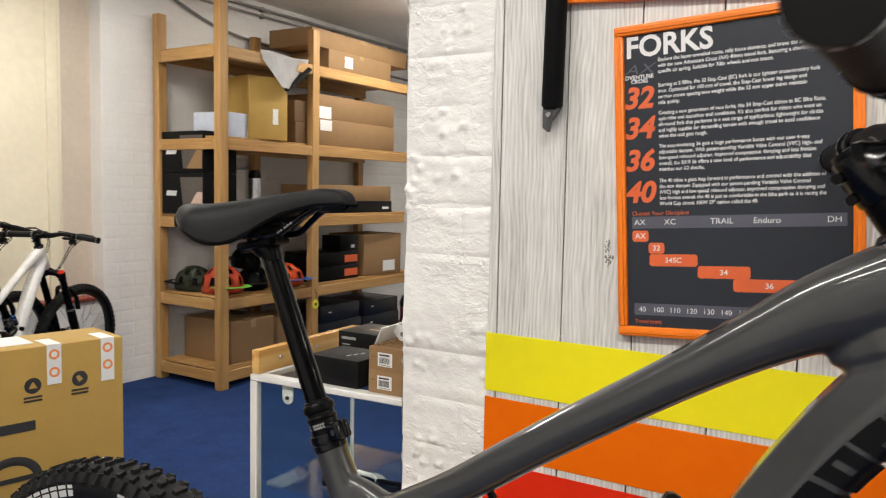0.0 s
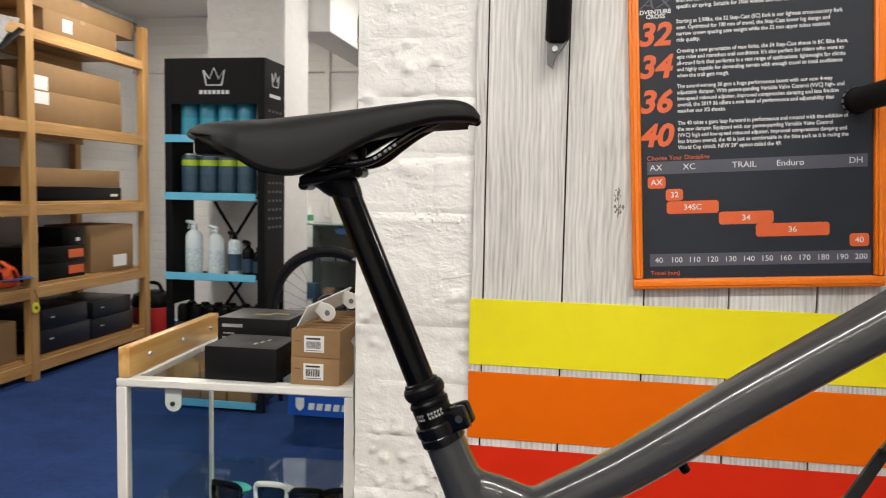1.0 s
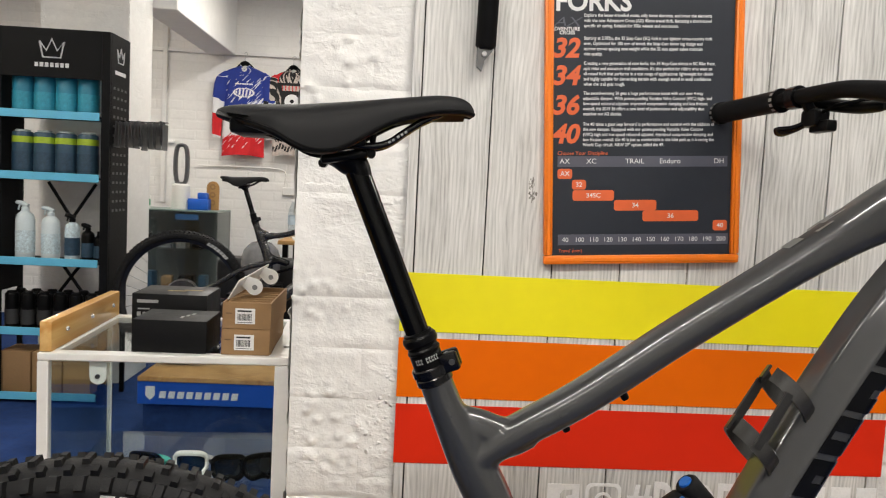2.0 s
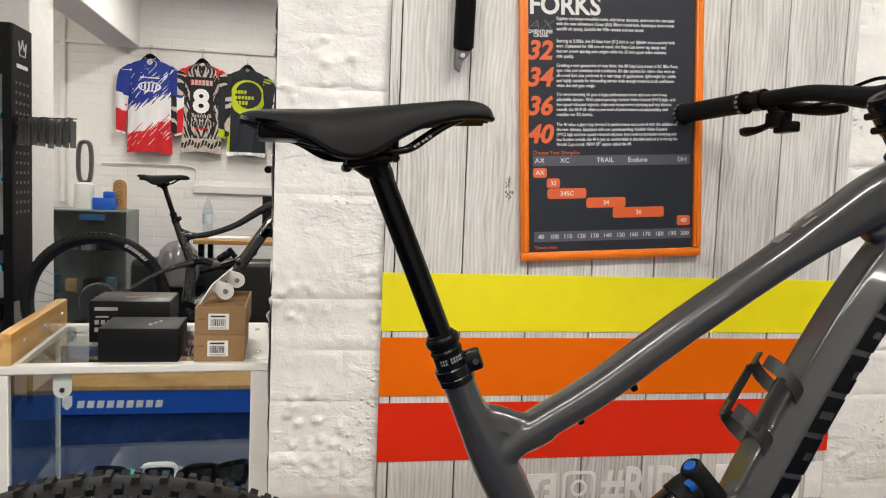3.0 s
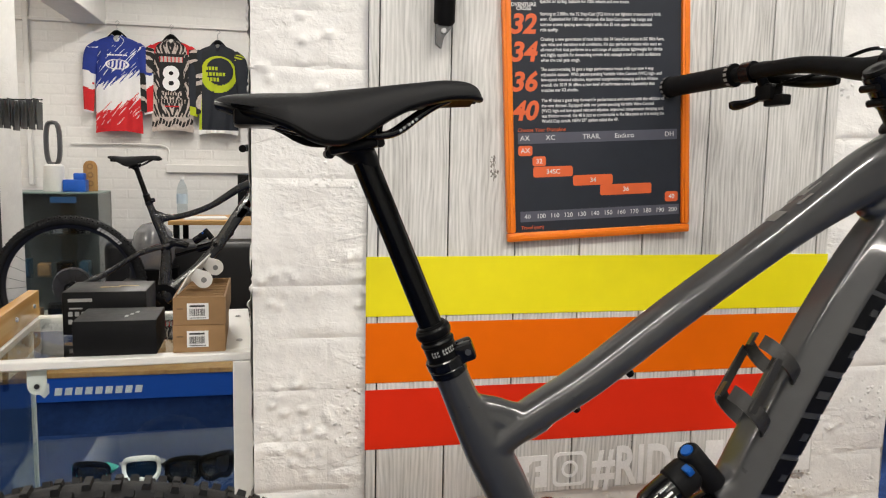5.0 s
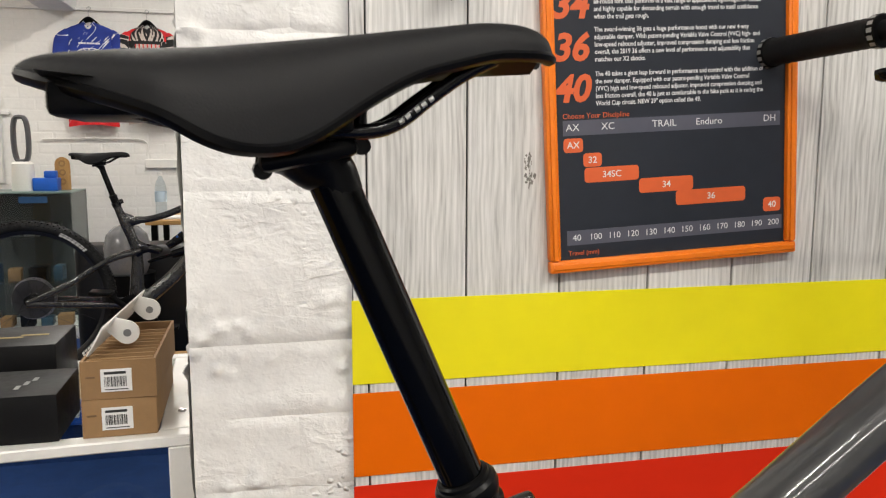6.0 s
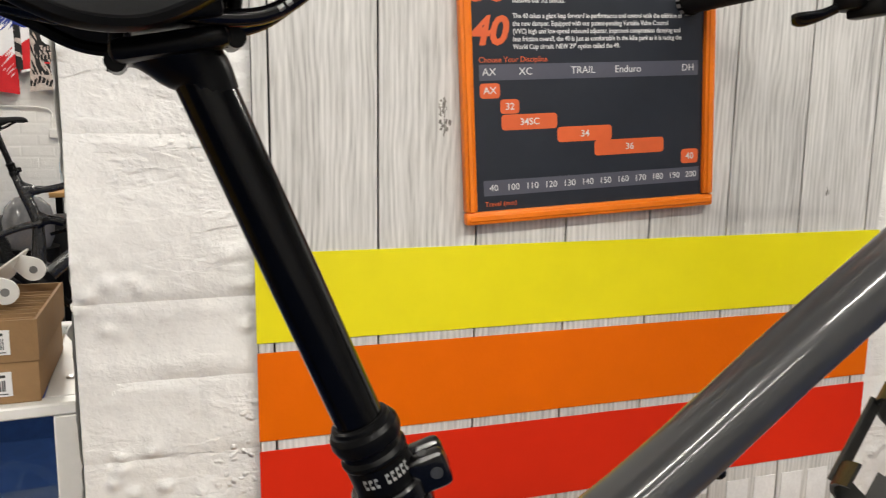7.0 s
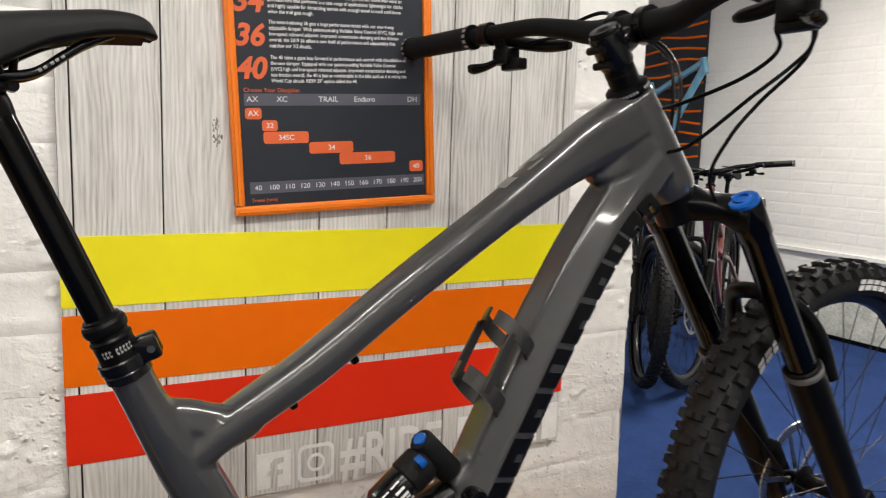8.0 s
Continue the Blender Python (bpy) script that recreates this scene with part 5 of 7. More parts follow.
hero = bike("mountain_bike", pose(-0.5485, -0.4735, 0.0, 0, 0, 3.1), "grey full suspension mountain bike with black dropper post", M_GREYF, M_DECAL,
            steer=2.2, cap_m=M_BLUEA, hero=True, prints=(-0.62, 0.05, 2.2, 3.4))

# hero details: decals, bottle cage, small bolts
bm = B()
AXF = 0.55
dt = spline([(0.400 + AXF, 1.010), (0.354 + AXF, 0.970), (0.309 + AXF, 0.912), (0.2525 + AXF, 0.820), (0.2015 + AXF, 0.727), (0.153 + AXF, 0.638)], 12)


def on_tube(path, u, v, side, half_w):
    """Place on the tube's flank: u from 0 to 1 along the path, v across."""
    i = min(len(path) - 2, int(u * (len(path) - 1)))
    k = u * (len(path) - 1) - i
    p = path[i] * (1 - k) + path[i + 1] * k
    t = path[i + 1] - path[i]
    t = t / np.linalg.norm(t)
    n = np.array((t[1], -t[0]))
    q = p + n * v
    return Vector((q[0], side * half_w, q[1]))


# nine slanted plain shapes where the maker's letters stand, each with a slot
SLOTS = ((2, 6), (1, 4), (3, 7), (2, 5), (0, 4), (2, 7), (2, 5), (2, 5), (3, 7))
for k in range(9):
    u0 = 0.06 + k * 0.104
    bm = B()
    grid = []
    for q in range(9):
        v = -0.0310 + 0.0325 * q / 8
        w_ = 0.0365 if v > -0.0225 else 0.0365 - 1.0 * (-0.0225 - v)
        grid.append([bm.verts.new(on_tube(dt, u + 0.020 * q / 8, v, -1, w_ + 0.0006)) for u in (u0, u0 + 0.036, u0 + 0.055, u0 + 0.090)])
    for q in range(8):
        for i in range(3):
            if i == 1 and SLOTS[k][0] <= q < SLOTS[k][1]:
                continue
            bm.faces.new((grid[q][i], grid[q][i + 1], grid[q + 1][i + 1], grid[q + 1][i]))
    bmesh.ops.recalc_face_normals(bm, faces=bm.faces[:])
    bmesh.ops.solidify(bm, geom=bm.faces[:], thickness=0.0024)
    part("decal_block", bm, M_DECAL, hero, "gloss black slotted shape of the maker's mark")
# bolts under the top tube
for x, z in ((0.014, 0.831), (-0.050, 0.794)):
    bm = B()
    lathe(bm, [(0, -0.007), (0.004, -0.007), (0.0046, -0.005), (0.0046, 0.006), (0, 0.006)], 14, direct((x + AXF, -0.004, z), (-0.55, 0, 0.83)))
    part("cable_bolt", bm, M_BLACK, hero, "small black bolt")
# bottle cage on the down tube
cage = new("bottle_cage")
cage.parent = hero
M_CAGE = mat("cage_composite", (0.020, 0.019, 0.017), 0.42, var=0.2, scale=50, bump=0.1, bscale=300)
ct = Vector((-0.53, 0, -0.848))
cn = Vector((-0.848, 0, 0.53))
c0 = Vector((0.2400 + AXF, 0, 0.822))
bm = B()
sweep(bm, [(*(c0 + cn * 0.004), .014, .004), (*(c0 + ct * 0.13 + cn * 0.004), .014, .004)], 12, (0, 1, 0), 4.0)
part("spine", bm, M_CAGE, cage, "black composite spine")
for d, reach, w in ((0.008, 0.076, .0085), (0.078, 0.070, .0095)):
    bm = B()
    rows = []
    for k in range(17):
        a = radians(-168 + 336 * k / 16)
        rows.append((*(c0 + ct * (d + 0.010 * math.cos(a)) + cn * (0.034 - 0.031 * math.cos(a)) + Vector((0, 0.0345 * math.sin(a), 0))), .0022, w))
    P = [Vector(r_[:3]) for r_ in rows]
    rings = []
    for i, p in enumerate(P):
        a = radians(-168 + 336 * i / 16)
        o = (cn * -math.cos(a) + Vector((0, math.sin(a), 0))).normalized()
        rings.append([bm.verts.new(p + o * e + ct * g) for e, g in ((-.0016, -w), (.0016, -w), (.0016, w), (-.0016, w))])
    for u, v in zip(rings, rings[1:]):
        for k in range(4):
            bm.faces.new((u[k], u[(k + 1) % 4], v[(k + 1) % 4], v[k]))
    bm.faces.new(rings[0])
    bm.faces.new(rings[-1][::-1])
    bmesh.ops.recalc_face_normals(bm, faces=bm.faces[:])
    part("hoop", bm, M_CAGE, cage, "black composite hoop")
for s in (-1, 1):
    bm = B()
    a = c0 + ct * 0.008 + cn * 0.050 + Vector((0, s * 0.0305, 0))
    e = c0 + ct * 0.078 + cn * 0.046 + Vector((0, s * 0.0325, 0))
    sweep(bm, [(*a, .0022, .006), (*e, .0022, .007)], 8, (0, 1, 0), 4.0)
    part("strut", bm, M_CAGE, cage, "black composite strut with pale print")
for d in (0.035, 0.105):
    bm = B()
    lathe(bm, [(0, 0.009), (0.004, 0.009), (0.0046, 0.006), (0.0046, -0.01), (0, -0.01)], 12, direct(c0 + ct * d, cn))
    part("cage_bolt", bm, M_STEEL, cage)
# grey mark on the top tube
bm = B()
tt = [np.array(q) for q in ((0.188 + AXF, 0.9990), (0.263 + AXF, 1.0520), (0.337 + AXF, 1.1045))]
for u0, u1, y0, y1 in ((0.02, 0.13, -.008, .010), (0.22, 0.34, -.012, .012), (0.30, 0.46, -.003, .012), (0.52, 0.72, -.006, .010)):
    q = []
    for u, y in ((u0, y0), (u1, y0), (u1, y1), (u0, y1)):
        p = tt[0] * (1 - u) + tt[2] * u
        q.append(bm.verts.new((p[0], y, p[1] - 0.0006 - 12 * y * y)))
    bm.faces.new(q)
bmesh.ops.solidify(bm, geom=bm.faces[:], thickness=0.0006)
part("top_mark", bm, M_DECALG, hero, "pale grey marks on the top tube")

# ---- plinth under the bike, glass counter and what stands on it ----
def carton(name, x, y, z, w, d, h, material, label, yaw=0.0, group="", tape=None, paper=None, open_top=False):
    """Box with its foot at (x, y, z): width along x, depth along y. paper: (u0, u1, v0, v1) on the front; tape on the top seam."""
    t = thing(name, pose(x, y, z, 0, 0, yaw), label, "box", group)
    bm = B()
    if open_top:
        for a in ((0, w, 0, 0.003, 0, h), (0, w, d - 0.003, d, 0, h), (0, 0.003, 0.003, d - 0.003, 0, h), (w - 0.003, w, 0.003, d - 0.003, 0, h), (0.003, w - 0.003, 0.003, d - 0.003, 0, 0.003)):
            box(bm, *a)
    else:
        box(bm, 0, w, 0, d, 0, h, min(w, d, h) * 0.025, seg=2)
    part("body", bm, material, t)
    if tape:
        bm = B()
        box(bm, w * 0.5 - tape / 2, w * 0.5 + tape / 2, -0.0012, d + 0.0012, h * 0.8, h + 0.0012)
        part("tape", bm, mat("parcel_tape", (0.42, 0.30, 0.16), 0.25, var=0.1), t, "glossy parcel tape over the seam")
    if paper:
        bm = B()
        u0, u1, v0, v1 = paper
        box(bm, u0 * w, u1 * w, -0.0012, 0.0, v0 * h, v1 * h)
        part("paper_label", bm, M_LABEL, t, "white paper label")
    return t


bm = B()
box(bm, -1.0, 1.35, -0.75, -0.2, FL, 0.0, 0.006)
plinth = thing("bike_plinth", Matrix(), "low plain wooden display plinth under the bike", "plinth")
part("body", bm, M_PINEX, plinth)

CT = thing("glass_counter", pose(-0.838, 0.036, FL, 0, 0, 3.5), "glass display counter with a white coated metal frame", "display cabinet")
CW, CDp, CH = 0.427, 0.385, 0.738 - FL
for x0, x1, y0, y1 in ((0, 0.018, 0, 0.018), (CW - 0.034, CW, 0, 0.03), (0, 0.008, CDp - 0.010, CDp), (CW - 0.03, CW, CDp - 0.03, CDp)):
    bm = B()
    box(bm, x0, x1, y0, y1, 0, CH - 0.0145, 0.0015)
    part("post", bm, M_WMETAL, CT, "white coated corner post")
for z0, z1 in ((CH - 0.0145, CH), (0.08, 0.10)):
    for a in ((0, CW, 0, 0.026), (0, CW, CDp - 0.026, CDp), (0, 0.026, 0.026, CDp - 0.026), (CW - 0.045, CW, 0.026, CDp - 0.026)):
        bm = B()
        box(bm, *a, z0 if z1 < CH else z0 + 0.0005, z1, 0.002)
        part("rail", bm, M_WMETAL, CT, "white coated rail")
for nm, a in (("glass_pane", (0.018, CW - 0.034, 0.006, 0.010, 0.10, CH - 0.0145)), ("glass_pane", (0.006, 0.010, 0.018, CDp - 0.018, 0.10, CH - 0.0145)),
              ("glass_shelf", (0.012, CW - 0.012, 0.032, CDp - 0.032, 0.742, 0.748)), ("glass_top", (0.026, CW - 0.045, 0.026, CDp - 0.026, CH - 0.008, CH - 0.002))):
    bm = B()
    box(bm, *a)
    o = part(nm, bm, M_GLASS, CT, "clear glass")
    o.visible_shadow = False
bm = B()
box(bm, CW - 0.032, CW - 0.028, 0.03, CDp - 0.03, 0.1, CH - 0.0145)
part("side_panel", bm, M_WMETAL, CT, "white side panel")
for y in (0.09, 0.30):
    bm = B()
    lathe(bm, [(0, 0.002), (0.004, 0.002), (0.0055, 0.0), (0.0055, -0.002), (0, -0.002)], 14, pose(CW - 0.022, y, CH + 0.0008))
    part("screw", bm, M_STEEL, CT)
bm = B()
ngon(bm, [(0.081, CH - 0.0145), (0.081, CH - 0.042)] + [(0.0950 + 0.0140 * math.cos(a), CH - 0.042 + 0.0140 * math.sin(a)) for a in [radians(180 + 20 * k) for k in range(10)]] + [(0.109, CH - 0.0145)], 0.012, 0.015)
part("corner_plate", bm, M_WMETAL, CT, "white drilled corner plate")
bm = B()
lathe(bm, [(0, -0.001), (0.004, -0.001), (0.004, 0.003), (0, 0.003)], 12, pose(0.0950, 0.0115, CH - 0.042, 90))
part("plate_hole", bm, M_INK, CT)

bar = thing("timber_upstand", pose(-0.836, 0.040, 0.7385, 0, 0, 3.5), "varnished pine upstand screwed along the counter edge", "timber strip")
bm = B()
box(bm, 0.0, 0.020, 0.0, 0.375, 0.0, 0.052, 0.002, seg=2)
part("timber", bm, grained("varnished_pine", (0.52, 0.24, 0.05), (0.80, 0.54, 0.22), 0.25, 1, 9.0, 0.08, 50.0, 0.75), bar)
for y in (0.07, 0.20, 0.33):
    bm = B()
    lathe(bm, [(0, 0.003), (0.003, 0.003), (0.0045, 0.001), (0.0045, -0.002), (0, -0.002)], 12, pose(0.0205, y, 0.027, 0, 90, 0))
    part("screw", bm, M_STEEL, bar, "bright screw head")
TZ = 0.7385
M_HOLE = mat("hole_grey", (0.2, 0.2, 0.2), 0.5)
t = carton("black_box", -0.693, 0.066, TZ, 0.127, 0.112, 0.057, mat("black_card", (0.007, 0.007, 0.0075), 0.5, var=0.15, bump=0.05, spec=0.15), "small plain black card box on the glass counter", 1.0)
bm = B()
for k in range(3):
    box(bm, 0.074 + 0.006 * k, 0.079 + 0.006 * k, 0.028 + 0.016 * k, 0.042 + 0.016 * k, 0.0572, 0.0578)
part("lid_mark", bm, M_DECALG, t, "small grey mark on the lid")
t = carton("black_box", -0.748, 0.225, TZ, 0.142, 0.12, 0.078, mat("black_card_print", (0.007, 0.007, 0.0075), 0.38, var=0.15, spec=0.18), "black printed box with pale icons beside a pine strip", 1.0)
for k, (u0, u1, v0, v1) in enumerate(((0.01, 0.05, 0.060, 0.066), (0.012, 0.034, 0.047, 0.0495), (0.010, 0.017, 0.034, 0.042), (0.021, 0.028, 0.034, 0.042), (0.032, 0.039, 0.034, 0.042), (0.010, 0.017, 0.020, 0.028), (0.021, 0.028, 0.020, 0.028))):
    bm = B()
    box(bm, u0, u1, -0.0009, 0, v0, v1)
    part("icon_bar", bm, M_DECALG, t, "pale printed bar")
bm = B()
for k in range(2):
    box(bm, 0.055 + 0.03 * k, 0.09 + 0.03 * k, 0.045 + 0.012 * k, 0.052 + 0.012 * k, 0.0782, 0.0787)
part("lid_mark", bm, mat("gold_foil", (0.38, 0.28, 0.10), 0.4), t, "dull gold mark on the lid")
for k, z in enumerate((TZ, TZ + 0.0465)):
    t = carton("brown_box", -0.541 + 0.001 * k, 0.070, z, 0.083, 0.205, 0.046, M_CARD, "small brown mailing box with a white barcode label", 2.0 - k, "brown boxes on the counter", open_top=bool(k))
    bm = B()
    box(bm, 0.022, 0.056, -0.0012, 0, 0.009, 0.036)
    part("paper_label", bm, M_LABEL, t, "white paper label")
    bm = B()
    x = 0.026
    rnd = random.Random(3 + k)
    while x < 0.050:
        w = rnd.choice((0.0005, 0.0009, 0.0014))
        box(bm, x, x + w, -0.0016, -0.0011, 0.015, 0.027)
        x += w + rnd.choice((0.0006, 0.0011))
    box(bm, 0.026, 0.050, -0.0016, -0.0011, 0.030, 0.033)
    box(bm, 0.026, 0.052, -0.0016, -0.0011, 0.0112, 0.0122)
    part("barcode", bm, M_INK, t, "black barcode bars")
    bm = B()
    box(bm, 0.006, 0.016, -0.0009, 0.0, 0.026, 0.028)
    part("die_cut", bm, M_CARDD, t)
    if k:
        for q in range(13):
            bm = B()
            box(bm, 0.005, 0.078, 0.012 + 0.0145 * q, 0.0145 + 0.0145 * q, 0.003, 0.046 + 0.004 * ((q * 7) % 3) / 2, 0.0004, pose(0, 0, 0, -3, 0, 0))
            part("divider_card", bm, M_CARD, t, "brown card standing in the box")
br = thing("metal_bracket", pose(-0.523, 0.078, TZ + 0.1125, 7, -60, -12), "white coated drilled shelf bracket lying on a box", "bracket")
bm = B()
box(bm, -0.020, 0.020, 0.0, 0.185, 0.0, 0.0024, 0.0006)
part("plate", bm, M_WMETAL, br)
for y in (0.045, 0.150):
    bm = B()
    ngon(bm, [(0.000, 0.0), (0.020, 0.0)] + [(0.010 + 0.015 * math.cos(a), -0.020 + 0.015 * math.sin(a)) for a in [radians(20 - 220 * k / 12) for k in range(13)]], y, y + 0.0024)
    part("lug", bm, M_WMETAL, br, "rounded drilled lug")
    bm = B()
    lathe(bm, [(0, -0.0022), (0.0048, -0.0022), (0.0048, 0.0022), (0, 0.0022)], 14, pose(0.010, y + 0.0012, -0.021, 90))
    part("lug_hole", bm, M_HOLE, br)


def goggles(x, y, z, yaw, rim, strap, lens):
    t = thing("goggles", pose(x, y, z, 0, 0, yaw) @ Matrix.Diagonal((0.42, 0.42, 0.60, 1)), "riding goggles with a dark lens on the glass shelf", "goggles", "goggles in the counter")
    bm = B()
    rows = []
    for k in range(25):
        a = 2 * math.pi * k / 24
        rows.append((0.070 * math.copysign(abs(math.cos(a)) ** 0.7, math.cos(a)), -0.02 + 0.6 * (0.07 * math.cos(a)) ** 2 / 0.07 - (0.0), 0.045 + 0.038 * math.copysign(abs(math.sin(a)) ** 0.75, math.sin(a)) + (0.012 * math.exp(-(math.cos(a) / 0.25) ** 2) if math.sin(a) < 0 else 0), .006, .009))
    sweep(bm, rows, 10, (0, 1, 0))
    part("rim", bm, rim, t, "moulded goggle rim")
    bm = B()
    c = bm.verts.new((0, -0.018, 0.047))
    ring = [bm.verts.new((r_[0] * 0.95, r_[1] + 0.004, r_[2])) for r_ in rows[:-1]]
    for k in range(24):
        bm.faces.new((c, ring[k], ring[(k + 1) % 24]))
    part("lens", bm, lens, t, "dark mirrored lens")
    bm = B()
    sweep(bm, spline([(-0.068, 0.018, 0.045, .0015, .018), (-0.075, 0.07, 0.04, .0015, .018), (0.0, 0.12, 0.036, .0015, .018), (0.075, 0.07, 0.04, .0015, .018), (0.068, 0.018, 0.045, .0015, .018)], 5), 8)
    part("strap", bm, strap, t, "wide elastic strap")


M_LENS = mat("dark_lens", (0.004, 0.006, 0.010), 0.05, coat=0.6)
M_LENS2 = mat("blue_lens", (0.01, 0.03, 0.07), 0.08, metal=0.6)
for k, (x, rim, strap) in enumerate(((-0.689, M_BLACK, mat("teal_strap", (0.03, 0.35, 0.30), 0.6)), (-0.608, M_WHT, mat("grey_strap", (0.35, 0.35, 0.36), 0.6)), (-0.534, M_BLACK, M_MATTE), (-0.478, M_BLACK, M_MATTE))):
    goggles(x, 0.13 + 0.012 * (k % 2), FL + 0.7475, (-8, 4, 10, 25)[k], rim, strap, M_LENS2 if k == 1 else M_LENS)

# tall ochre bike carton on the floor
yb = thing("bike_carton", pose(-1.80, 0.405, FL, 0, 0, -101), "tall ochre bike carton with black print and taped seams", "box")
bm = B()
box(bm, 0, 1.25, -0.215, 0, 0, 0.912, 0.006, seg=2)
part("body", bm, M_CARDY, yb)
for u, lab in ((0.275, 1), (0.138, 0)):
    bm = B()
    lathe(bm, [(0, 0.0012), (0.024, 0.0012), (0.024, 0)], 24, pose(u, 0.0, 0.795, -90))
    part("print_disc", bm, M_INK, yb, "black round handling mark")
    bm = B()
    if lab:
        ngon(bm, [(u - 0.012, 0.787), (u + 0.012, 0.787), (u, 0.808)], 0.0013, 0.002)
    else:
        ngon(bm, [(u - 0.010, 0.792), (u + 0.004, 0.785), (u + 0.012, 0.803), (u + 0.002, 0.806)], 0.0013, 0.002)
    part("print_shape", bm, M_CARDY, yb)
    for z in (0.757, 0.746):
        bm = B()
        box(bm, u - 0.026, u + 0.026, 0.0, 0.0012, z, z + 0.006)
        part("print_bar", bm, M_INK, yb, "black print bar")
for u in (0.030, 0.192):
    bm = B()
    box(bm, u, u + 0.042, -0.10, 0.0015, 0.775 if u < 0.1 else 0.79, 0.9135)
    part("tape", bm, M_LABEL, yb, "white printed tape over the edge")
    for k in range(2):
        bm = B()
        lathe(bm, [(0.009, 0.0022), (0.016, 0.0022), (0.016, 0.001), (0.009, 0.001)], 20, pose(u + 0.021, 0, 0.882 - 0.055 * k - (0.0 if u < 0.1 else 0.0), -90), closed=True)
        part("tape_ring", bm, mat("tape_orange", (0.85, 0.28, 0.08), 0.5), yb, "orange ring printed on the tape")
bm = B()
box(bm, 0.25, 0.9, -0.2, -0.06, 0.912, 0.9135)
part("top_tape", bm, M_LABEL, yb, "white printed tape")
bm = B()
rows = [(0.34 + 0.075 * math.cos(a), 0.0006, 0.515 + 0.062 * math.sin(a), .002, .013) for a in [radians(20 + 300 * k / 24) for k in range(25)]]
sweep(bm, rows, 8, (0, 1, 0))
box(bm, 0.27, 0.41, 0.0, 0.002, 0.512, 0.527)
part("maker_mark", bm, M_INK, yb, "black curved shape of the maker's mark")
bm = B()
box(bm, 0.27, 0.37, 0.0, 0.002, 0.66, 0.69, 0.0009)
part("maker_bar", bm, M_INK, yb, "black bar of the maker's mark")

# ---- pine shelving with stock ----
SX0, SX1 = -4.32, -3.62
SY = (2.44, 3.36, 4.72)
LEV = (-0.13, 0.372, 0.925, 1.470, 2.085)
rack = thing("shelving", Matrix(), "tall pine shelving with five loaded shelves", "shelving")
PS = 0.062
for y in SY:
    for x in (SX0 + 0.01, SX1 - PS):
        bm = B()
        box(bm, x, x + PS, y, y + 0.075, FL, 2.42 if y < 3 and x > SX0 + 0.1 else 2.35, 0.004)
        part("upright", bm, M_PINE, rack, "pine upright")
for z in LEV:
    for x in (SX0 + 0.01 + PS, SX1 - PS - 0.022):
        bm = B()
        box(bm, x, x + 0.022, SY[0], SY[2] + 0.075, z - 0.075, z, 0.003)
        part("long_rail", bm, M_PINEY, rack, "pine rail")
    for a, b in zip(SY, SY[1:]):
        bm = B()
        box(bm, SX1 - 0.022, SX1 - 0.004, a + 0.075, b, z - 0.078, z - 0.002, 0.003)
        part("front_rail", bm, M_PINEY, rack, "pine front rail")
    bm = B()
    box(bm, SX0 + 0.072, SX1 - PS, SY[0] + 0.004, SY[0] + 0.024, z - 0.078, z - 0.002, 0.003)
    part("end_rail", bm, M_PINEX, rack, "pine end rail")
    for k in range(2):
        bm = B()
        box(bm, SX0 + 0.075, SX1 - 0.064, SY[k] + 0.03, SY[k + 1] - 0.002 if not k else SY[2] + 0.07, z, z + 0.016, 0.002)
        part("shelf_board", bm, M_PINEY, rack, "pine shelf board")


def stack(*rows):
    for r_ in rows:
        y0, y1, d, z, h, m_, lab, yaw, kw = r_
        carton("carton", SX1 - 0.07, y0, z, y1 - y0, d, h, m_, lab, 90 + yaw, "stock on the shelves", **kw)


